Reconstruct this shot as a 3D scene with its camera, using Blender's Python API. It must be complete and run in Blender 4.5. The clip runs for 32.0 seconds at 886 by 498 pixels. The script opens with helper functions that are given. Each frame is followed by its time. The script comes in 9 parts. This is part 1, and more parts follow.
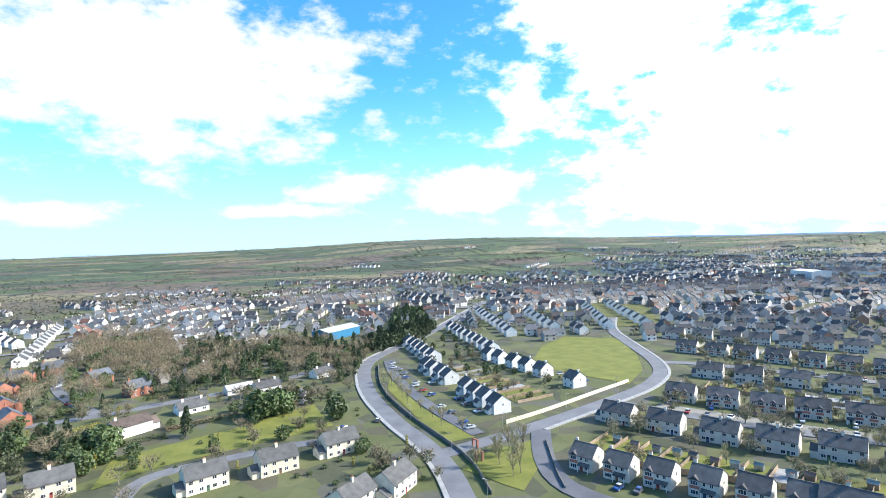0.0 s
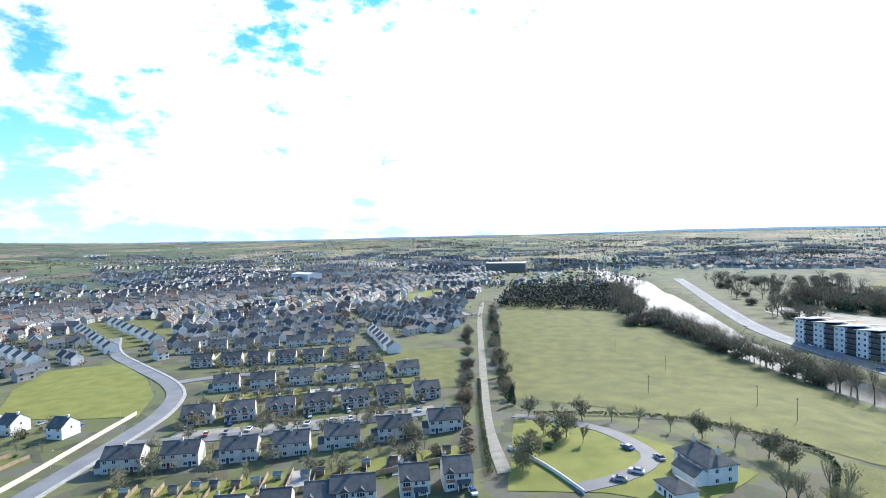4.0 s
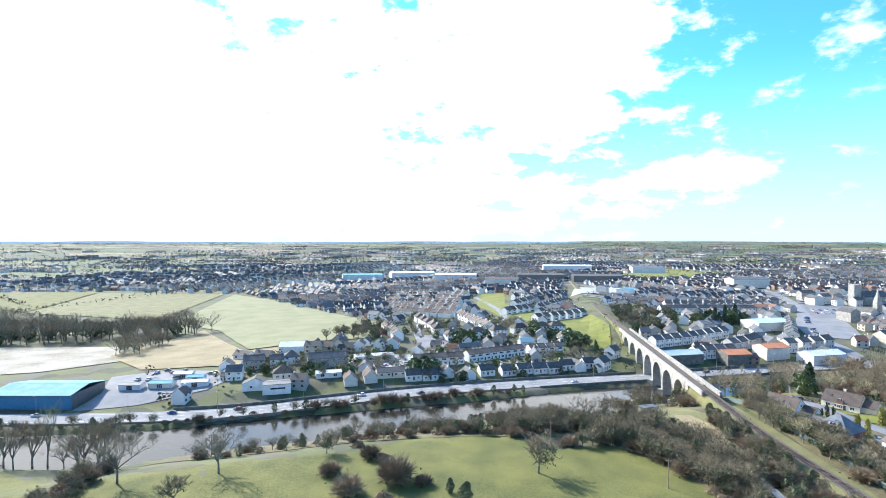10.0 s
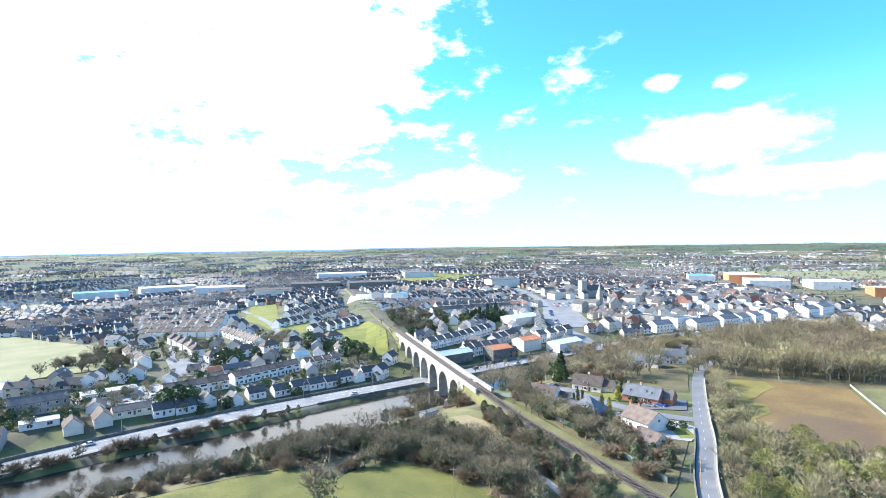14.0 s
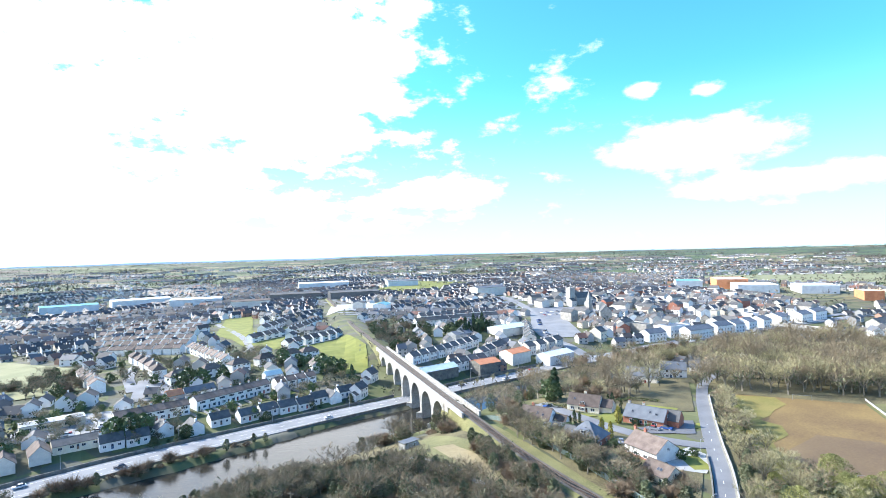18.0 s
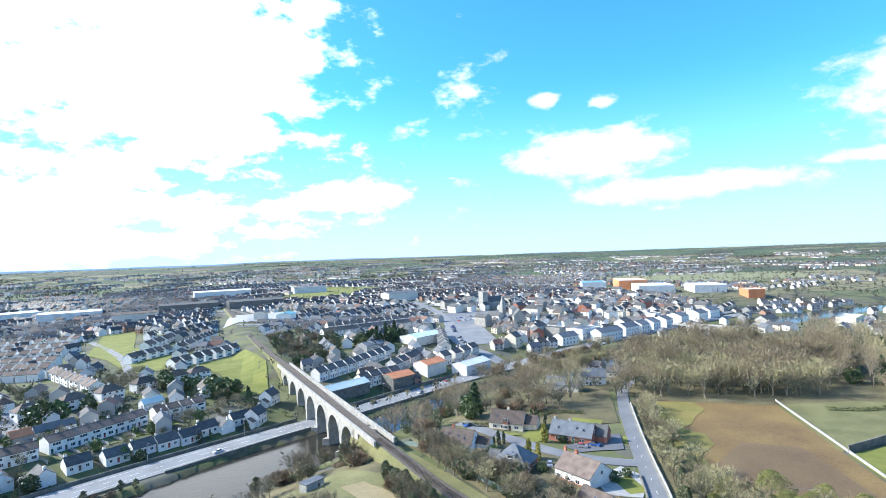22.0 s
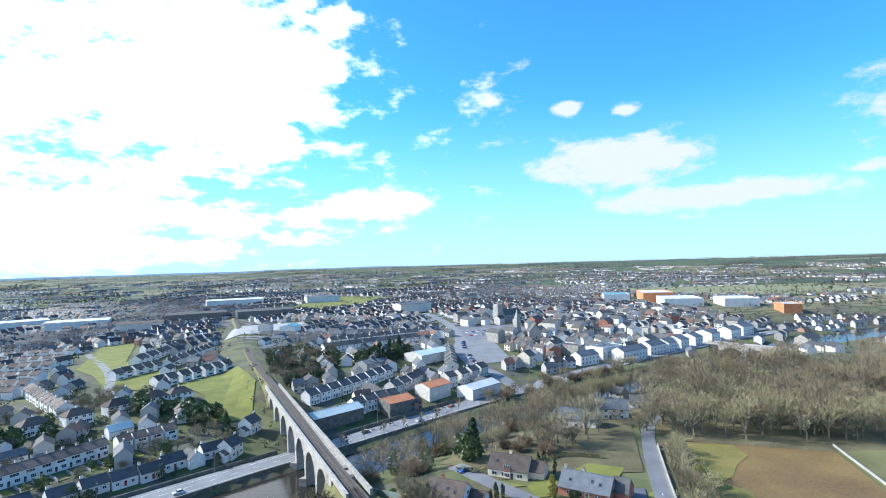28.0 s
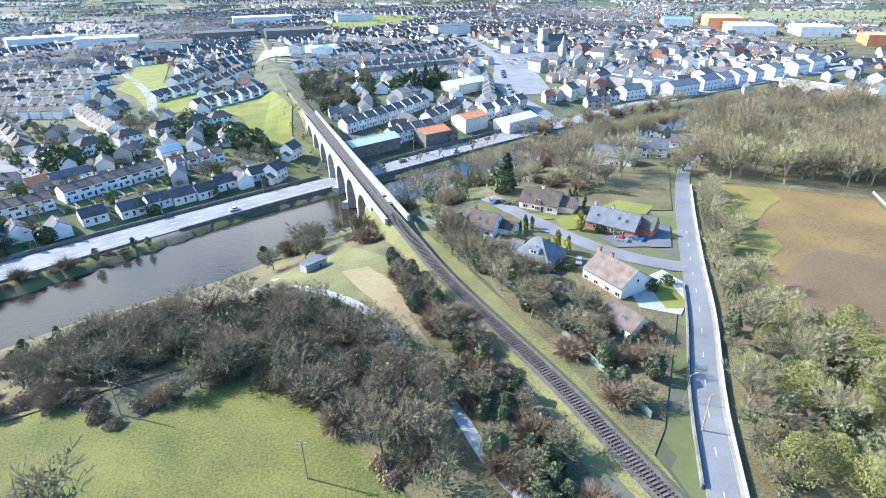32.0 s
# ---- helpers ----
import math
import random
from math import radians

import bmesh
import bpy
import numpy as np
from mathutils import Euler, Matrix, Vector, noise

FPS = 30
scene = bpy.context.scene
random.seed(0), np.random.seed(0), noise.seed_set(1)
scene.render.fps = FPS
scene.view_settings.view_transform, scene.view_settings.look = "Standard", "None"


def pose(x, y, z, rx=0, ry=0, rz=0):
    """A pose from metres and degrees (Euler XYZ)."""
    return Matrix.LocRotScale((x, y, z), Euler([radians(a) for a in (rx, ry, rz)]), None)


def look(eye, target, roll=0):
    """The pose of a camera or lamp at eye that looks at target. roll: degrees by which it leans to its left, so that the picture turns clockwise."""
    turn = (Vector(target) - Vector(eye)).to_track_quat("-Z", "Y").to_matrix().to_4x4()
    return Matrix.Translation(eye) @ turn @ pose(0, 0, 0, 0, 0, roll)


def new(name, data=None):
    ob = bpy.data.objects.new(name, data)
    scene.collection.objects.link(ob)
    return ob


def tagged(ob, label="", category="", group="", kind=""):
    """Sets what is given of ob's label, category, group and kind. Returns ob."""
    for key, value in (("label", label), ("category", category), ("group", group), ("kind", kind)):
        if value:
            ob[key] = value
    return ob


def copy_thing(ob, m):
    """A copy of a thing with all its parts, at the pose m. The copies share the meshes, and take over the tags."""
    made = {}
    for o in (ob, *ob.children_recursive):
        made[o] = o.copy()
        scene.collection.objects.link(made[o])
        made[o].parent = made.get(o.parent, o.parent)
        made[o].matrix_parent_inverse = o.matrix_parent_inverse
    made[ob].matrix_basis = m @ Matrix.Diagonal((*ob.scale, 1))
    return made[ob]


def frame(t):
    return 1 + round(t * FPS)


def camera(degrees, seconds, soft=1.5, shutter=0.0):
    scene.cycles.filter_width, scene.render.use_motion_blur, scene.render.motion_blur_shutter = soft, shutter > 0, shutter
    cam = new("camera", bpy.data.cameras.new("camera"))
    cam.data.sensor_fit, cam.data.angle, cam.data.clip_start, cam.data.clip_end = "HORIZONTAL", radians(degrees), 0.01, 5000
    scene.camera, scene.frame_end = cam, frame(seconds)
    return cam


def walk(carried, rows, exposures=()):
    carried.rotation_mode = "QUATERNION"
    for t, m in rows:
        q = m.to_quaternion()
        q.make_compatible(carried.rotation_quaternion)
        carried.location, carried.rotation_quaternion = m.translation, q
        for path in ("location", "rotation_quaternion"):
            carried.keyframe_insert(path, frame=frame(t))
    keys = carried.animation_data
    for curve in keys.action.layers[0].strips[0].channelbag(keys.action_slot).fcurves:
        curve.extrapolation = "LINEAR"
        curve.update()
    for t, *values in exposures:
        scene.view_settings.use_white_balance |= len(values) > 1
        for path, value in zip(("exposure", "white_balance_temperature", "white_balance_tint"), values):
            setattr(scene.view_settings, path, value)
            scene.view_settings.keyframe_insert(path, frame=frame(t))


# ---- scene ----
cam = camera(78.81, 32.0, soft=0.65)
K = 1.3      # metres to one unit of the town plan
# seconds, x, y, z in metres, turn about x, y, z
ROWS = [
    (0, 29.06, -14.78, 76.28, 89.19, 1.75, 149.94),
    (0.5, 28.22, -16.47, 76.45, 89.22, 1.78, 150.16),
    (1, 27.23, -17.86, 76.51, 89.33, 1.84, 150.44),
    (1.5, 25.84, -19.27, 76.56, 89.30, 2.00, 148.40),
    (2, 24.23, -20.67, 76.80, 88.97, 2.15, 139.47),
    (2.5, 22.63, -21.61, 77.51, 88.53, 2.25, 126.26),
    (4.5, 15.16, -25.45, 79.46, 88.27, 0.91, 89.29),
    (5, 12.23, -25.58, 80.59, 87.98, 0.17, 71.70),
    (5.5, 10.21, -25.57, 81.20, 87.86, -0.77, 52.77),
    (6, 8.24, -24.66, 81.13, 88.21, -0.72, 39.59),
    (6.5, 6.84, -23.54, 81.26, 88.36, -0.74, 34.27),
    (7, 6.16, -21.96, 81.50, 88.45, -0.52, 33.95),
    (7.5, 5.32, -20.48, 81.77, 88.53, -0.48, 33.56),
    (8, 4.64, -18.92, 81.86, 88.60, -0.34, 32.91),
    (8.5, 3.87, -17.06, 81.86, 88.69, -0.28, 29.84),
    (9, 3.21, -15.43, 81.90, 88.79, -0.12, 25.72),
    (9.5, 2.54, -13.92, 82.15, 88.82, -0.10, 20.99),
    (10, 2.04, -12.44, 82.09, 88.92, -0.02, 16.89),
    (10.5, 1.52, -10.60, 81.98, 89.01, 0.07, 13.65),
    (11, 0.78, -8.14, 81.58, 89.13, 0.15, 10.88),
    (11.5, 0.30, -6.10, 81.21, 89.24, 0.23, 8.73),
    (12, 0.09, -4.23, 81.39, 89.30, 0.39, 7.88),
    (12.5, 0.01, -2.21, 81.43, 89.39, 0.57, 6.39),
    (13, 0.00, 0.00, 81.09, 89.47, 0.68, -0.01),
    (13.5, -0.36, 2.48, 80.35, 89.55, 0.72, -6.42),
    (14, 0.09, 5.65, 80.39, 89.63, 0.83, -6.73),
    (14.5, 0.68, 9.15, 80.69, 89.71, 0.89, -7.07),
    (16.5, 2.57, 19.97, 80.64, 90.21, 1.18, -7.77),
    (17, 3.08, 22.49, 80.82, 90.24, 1.29, -7.90),
    (17.5, 3.72, 25.18, 80.82, 90.30, 1.37, -8.11),
    (18, 4.39, 28.25, 80.85, 90.37, 1.47, -8.35),
    (18.5, 5.19, 31.60, 80.81, 90.50, 1.52, -8.46),
    (19, 5.73, 34.93, 80.86, 90.59, 1.52, -8.58),
    (19.5, 6.14, 38.01, 81.15, 90.61, 1.57, -8.60),
    (20, 6.49, 40.83, 81.54, 90.62, 1.59, -8.58),
    (20.5, 6.68, 43.55, 81.95, 90.63, 1.61, -8.61),
    (21, 6.81, 46.36, 81.99, 90.67, 1.60, -8.82),
    (21.5, 7.32, 49.14, 82.08, 90.62, 1.68, -11.18),
    (22, 8.52, 51.51, 81.67, 90.50, 1.99, -17.83),
    (22.5, 9.52, 53.62, 81.56, 90.20, 2.40, -27.35),
    (23, 10.66, 56.17, 81.26, 89.97, 2.48, -35.65),
    (23.5, 12.06, 58.40, 81.47, 89.73, 2.68, -40.81),
    (24, 13.39, 60.83, 81.42, 89.83, 2.48, -41.98),
    (24.5, 15.42, 63.12, 81.68, 89.82, 2.55, -42.31),
    (26.5, 23.80, 72.41, 81.29, 90.50, 2.31, -41.17),
    (27, 25.53, 73.85, 82.36, 90.64, 2.56, -35.32),
    (27.5, 26.52, 75.69, 83.04, 91.09, 2.24, -26.02),
    (28, 27.78, 78.40, 83.41, 91.45, 1.65, -15.56),
    (28.5, 28.82, 80.74, 83.60, 91.60, 1.65, -12.41),
    (29, 29.24, 82.67, 83.99, 91.59, 1.50, -12.11),
    (29.5, 29.74, 84.05, 84.45, 91.53, 1.50, -11.79),
    (30, 30.13, 84.81, 84.10, 91.61, 1.48, -11.53),
    (30.5, 29.61, 84.49, 83.60, 86.11, 1.51, -11.51),
    (31, 29.17, 83.63, 83.17, 76.30, 1.40, -11.57),
    (31.5, 29.04, 83.64, 83.89, 65.98, 0.96, -11.48),
    (32, 29.07, 84.03, 84.55, 63.15, 0.83, -11.54),
]
walk(cam, [(row[0], pose(*row[1:])) for row in ROWS], [(0, 0.72, 6350, 10), (2, 0.75, 6350, 10), (5, 0.6, 6300, 10), (7, 0.62, 6250, 10), (9, 0.83, 6250, 10), (12, 1.05, 6250, 10), (19, 1.15, 6200, 10), (21, 1.0, 6150, 9), (23.5, 0.6, 5950, 8), (27, 0.52, 5900, 8), (30, 0.5, 5950, 9), (31, 0.74, 6000, 10), (32, 1.22, 5950, 10)])

# ---------------------------------------------------------------- world, sun
SUN_AZ, SUN_EL = -62.0, 34.0      # degrees clockwise from +y, degrees up
sun_dir = Vector((math.sin(radians(SUN_AZ)) * math.cos(radians(SUN_EL)), math.cos(radians(SUN_AZ)) * math.cos(radians(SUN_EL)), math.sin(radians(SUN_EL))))
sun_data = bpy.data.lights.new("sun", "SUN")
sun_data.energy, sun_data.angle, sun_data.color = 5.0, radians(0.5), (1.0, 0.97, 0.91)
sun = new("sun", sun_data)
sun.matrix_world = look((0, 0, 300), Vector((0, 0, 300)) - sun_dir)


def make_world():
    world = bpy.data.worlds.new("sky")
    scene.world = world
    world.use_nodes = True
    nt = world.node_tree
    nd, ln = nt.nodes, nt.links
    nd.clear()
    out = nd.new("ShaderNodeOutputWorld")
    bg = nd.new("ShaderNodeBackground")
    sky = nd.new("ShaderNodeTexSky")
    sky.sky_type = "NISHITA"
    sky.sun_disc = False
    sky.sun_elevation, sky.sun_rotation = radians(SUN_EL), radians(SUN_AZ)
    sky.air_density, sky.dust_density, sky.ozone_density = 1.0, 0.4, 2.0
    co = nd.new("ShaderNodeTexCoord")
    sep = nd.new("ShaderNodeSeparateXYZ")
    ln.new(co.outputs["Generated"], sep.inputs[0])

    def mth(op, a, b=None, clamp=False):
        n = nd.new("ShaderNodeMath")
        n.operation, n.use_clamp = op, clamp
        for i, v in enumerate((a, b)):
            if v is None:
                continue
            if isinstance(v, (int, float)):
                n.inputs[i].default_value = v
            else:
                ln.new(v, n.inputs[i])
        return n.outputs[0]

    # a flat cloud layer seen in perspective: direction divided by its height
    zz = mth("ADD", mth("MAXIMUM", sep.outputs[2], 0.0), 0.2)
    comb = nd.new("ShaderNodeCombineXYZ")
    ln.new(mth("DIVIDE", sep.outputs[0], zz), comb.inputs[0])
    ln.new(mth("DIVIDE", sep.outputs[1], zz), comb.inputs[1])
    big = nd.new("ShaderNodeTexNoise")
    big.inputs["Scale"].default_value, big.inputs["Detail"].default_value, big.inputs["Roughness"].default_value = 1.9, 9.0, 0.58
    ln.new(comb.outputs[0], big.inputs["Vector"])
    dot = nd.new("ShaderNodeVectorMath")
    dot.operation = "DOT_PRODUCT"
    dot.inputs[1].default_value = Vector((math.sin(radians(SUN_AZ)), math.cos(radians(SUN_AZ)), 0.3)).normalized()
    ln.new(co.outputs["Generated"], dot.inputs[0])
    near = nd.new("ShaderNodeMapRange")
    near.interpolation_type = "SMOOTHSTEP"
    near.inputs["From Min"].default_value, near.inputs["From Max"].default_value = 0.05, 0.6
    ln.new(dot.outputs["Value"], near.inputs["Value"])
    bearing = mth("ARCTAN2", sep.outputs[0], sep.outputs[1])
    height = mth("ARCSINE", sep.outputs[2])
    # the bright bank round the sun, and single clouds: bearing, height, half width, half height, all in degrees
    BANK = ((-72, 12, 80, 22), (-62, 34, 76, 20), (-8, 18, 20, 11), (-37, 4, 44, 6), (-120, 6, 22, 7), (-132, 22, 16, 6))
    CUMULUS = ((33.4, 9.9, 9.5, 3.6), (63, 12, 10.5, 5), (79, 14, 8, 4.6), (70, 18.6, 5, 1.9), (9, 6, 9, 1.6), (42, 5.6, 14, 1.5), (77, 3.4, 8, 1.3), (29, 15.3, 2.4, 1.2), (35, 14.7, 2.6, 1.2), (60, 7, 9, 1.0))
    WISPS = ((20, 16, 8, 5), (-177, 16.5, 27, 10), (-160, 5.9, 6.5, 2.1), (-146.6, 5.6, 8.5, 3.2), (-141, 13.3, 3, 3), (174, 3.4, 7.5, 1.5), (-166, 3.5, 9, 1.0), (102, 12, 12, 5), (130, 10, 18, 5), (155, 18, 14, 6))
    field = None
    for az, el, wide, tall in BANK + CUMULUS + WISPS:
        turn = nd.new("ShaderNodeMath")
        turn.operation = "WRAP"
        ln.new(mth("SUBTRACT", bearing, radians(az)), turn.inputs[0])
        turn.inputs[1].default_value, turn.inputs[2].default_value = math.pi, -math.pi
        away = nd.new("ShaderNodeCombineXYZ")
        ln.new(mth("DIVIDE", turn.outputs[0], radians(wide)), away.inputs[0])
        ln.new(mth("DIVIDE", mth("SUBTRACT", height, radians(el)), radians(tall)), away.inputs[1])
        far = nd.new("ShaderNodeVectorMath")
        far.operation = "LENGTH"
        ln.new(away.outputs[0], far.inputs[0])
        lobe = mth("SUBTRACT", 1.0, far.outputs["Value"])
        if tall < 1.5:      # thin streaks and scraps
            lobe = mth("SUBTRACT", lobe, 0.12)
        if (az, el) in ((20, 16),):
            lobe = mth("SUBTRACT", mth("MULTIPLY", lobe, 0.4), 0.26)
        field = lobe if field is None else mth("MAXIMUM", field, lobe)
    field = mth("MINIMUM", mth("MAXIMUM", field, -0.55), 0.9)
    puff = nd.new("ShaderNodeTexNoise")
    puff.inputs["Scale"].default_value, puff.inputs["Detail"].default_value, puff.inputs["Roughness"].default_value = 13.0, 6.0, 0.62
    squash = nd.new("ShaderNodeMapping")
    squash.inputs["Scale"].default_value = (1, 1, 1.9)
    ln.new(co.outputs["Generated"], squash.inputs["Vector"])
    ln.new(squash.outputs[0], puff.inputs["Vector"])
    dens = mth("ADD", field, mth("MULTIPLY", mth("SUBTRACT", big.outputs[0], 0.5), 1.5))
    dens = mth("ADD", dens, mth("MULTIPLY", mth("SUBTRACT", puff.outputs[0], 0.5), 1.9))
    mask = nd.new("ShaderNodeMapRange")
    mask.interpolation_type = "SMOOTHSTEP"
    mask.inputs["From Min"].default_value, mask.inputs["From Max"].default_value = 0.02, 0.5
    ln.new(dens, mask.inputs["Value"])
    low = nd.new("ShaderNodeMapRange")
    low.inputs["From Min"].default_value, low.inputs["From Max"].default_value = 0.0, 0.05
    low.inputs["To Min"].default_value, low.inputs["To Max"].default_value = 0.25, 1.0
    ln.new(sep.outputs[2], low.inputs["Value"])
    cover = mth("MULTIPLY", mask.outputs[0], low.outputs[0], True)
    tint = nd.new("ShaderNodeMix")
    tint.data_type, tint.blend_type = "RGBA", "MULTIPLY"
    tint.inputs["Factor"].default_value = 1.0
    tint.inputs["B"].default_value = (0.48, 1.25, 1.75, 1)
    ln.new(sky.outputs[0], tint.inputs["A"])
    # pale air low over the horizon
    air = nd.new("ShaderNodeMapRange")
    air.inputs["From Min"].default_value, air.inputs["From Max"].default_value = 0.0, 0.30
    air.inputs["To Min"].default_value, air.inputs["To Max"].default_value = 0.95, 0.0
    ln.new(sep.outputs[2], air.inputs["Value"])
    pale = nd.new("ShaderNodeMix")
    pale.data_type = "RGBA"
    pale.inputs["B"].default_value = (4.2, 5.9, 6.7, 1)
    ln.new(mth("POWER", air.outputs[0], 1.6), pale.inputs["Factor"])
    ln.new(tint.outputs["Result"], pale.inputs["A"])
    mix = nd.new("ShaderNodeMix")
    mix.data_type = "RGBA"
    ln.new(cover, mix.inputs["Factor"])
    ln.new(pale.outputs["Result"], mix.inputs["A"])
    lit = nd.new("ShaderNodeMix")
    lit.data_type = "RGBA"
    lit.inputs["A"].default_value, lit.inputs["B"].default_value = (5.4, 5.7, 5.95, 1), (13.0, 13.2, 13.4, 1)
    ln.new(near.outputs[0], lit.inputs["Factor"])
    ln.new(lit.outputs["Result"], mix.inputs["B"])
    ln.new(mix.outputs["Result"], bg.inputs["Color"])
    bg.inputs["Strength"].default_value = 0.118
    ln.new(bg.outputs[0], out.inputs[0])


make_world()

# ---------------------------------------------------------------- materials
def material(name, c1, c2, scale=1.0, rough=0.85, vary=0.0, bump=0.0, metal=0.0, fine=8.0, island=False, grit=0.45):
    """Two tones mixed by a coarse and a fine noise at real size; vary: brightness spread from object to object or piece to piece."""
    m = bpy.data.materials.new(name)
    m.use_nodes = True
    nd, ln = m.node_tree.nodes, m.node_tree.links
    b = nd["Principled BSDF"]
    b.inputs["Roughness"].default_value, b.inputs["Metallic"].default_value = rough, metal
    geo = nd.new("ShaderNodeNewGeometry")
    n1 = nd.new("ShaderNodeTexNoise")
    n1.inputs["Scale"].default_value, n1.inputs["Detail"].default_value = scale, 5.0
    n2 = nd.new("ShaderNodeTexNoise")
    n2.inputs["Scale"].default_value, n2.inputs["Detail"].default_value = scale * fine, 4.0
    ln.new(geo.outputs["Position"], n1.inputs["Vector"])
    ln.new(geo.outputs["Position"], n2.inputs["Vector"])
    add = nd.new("ShaderNodeMath")
    add.operation = "MULTIPLY_ADD"
    add.inputs[1].default_value = grit
    ln.new(n2.outputs[0], add.inputs[0])
    ln.new(n1.outputs[0], add.inputs[2])
    rng = nd.new("ShaderNodeMapRange")
    mid, half = 0.5 + 0.5 * grit, 0.19 + 0.08 * grit
    rng.inputs["From Min"].default_value, rng.inputs["From Max"].default_value = mid - half, mid + half
    ln.new(add.outputs[0], rng.inputs["Value"])
    mix = nd.new("ShaderNodeMix")
    mix.data_type = "RGBA"
    mix.inputs["A"].default_value, mix.inputs["B"].default_value = (*c1, 1), (*c2, 1)
    ln.new(rng.outputs[0], mix.inputs["Factor"])
    last = mix.outputs["Result"]
    if vary:
        hsv = nd.new("ShaderNodeHueSaturation")
        r = nd.new("ShaderNodeMapRange")
        r.inputs["To Min"].default_value, r.inputs["To Max"].default_value = 1 - vary, 1 + vary
        if island:
            ln.new(geo.outputs["Random Per Island"], r.inputs["Value"])
        else:
            oi = nd.new("ShaderNodeObjectInfo")
            ln.new(oi.outputs["Random"], r.inputs["Value"])
        ln.new(r.outputs[0], hsv.inputs["Value"])
        ln.new(last, hsv.inputs["Color"])
        last = hsv.outputs[0]
    ln.new(last, b.inputs["Base Color"])
    if bump:
        bp = nd.new("ShaderNodeBump")
        bp.inputs["Strength"].default_value, bp.inputs["Distance"].default_value = bump, 0.1
        ln.new(n2.outputs[0], bp.inputs["Height"])
        ln.new(bp.outputs[0], b.inputs["Normal"])
    return m


def piece_colours(name, ramp, rough=0.8, island=True):
    """A material whose colour is drawn for each loose piece from a few steps."""
    m = material(name, (0.5, 0.5, 0.5), (0.6, 0.6, 0.6), 0.3, rough)
    nd, ln = m.node_tree.nodes, m.node_tree.links
    src = nd.new("ShaderNodeNewGeometry").outputs["Random Per Island"] if island else nd.new("ShaderNodeObjectInfo").outputs["Random"]
    cr = nd.new("ShaderNodeValToRGB")
    cr.color_ramp.interpolation = "CONSTANT"
    while len(cr.color_ramp.elements) < len(ramp):
        cr.color_ramp.elements.new(0.5)
    for e, (pos, col) in zip(cr.color_ramp.elements, ramp):
        e.position, e.color = pos, (*col, 1)
    ln.new(src, cr.inputs[0])
    ln.new(cr.outputs[0], nd["Principled BSDF"].inputs["Base Color"])
    return m


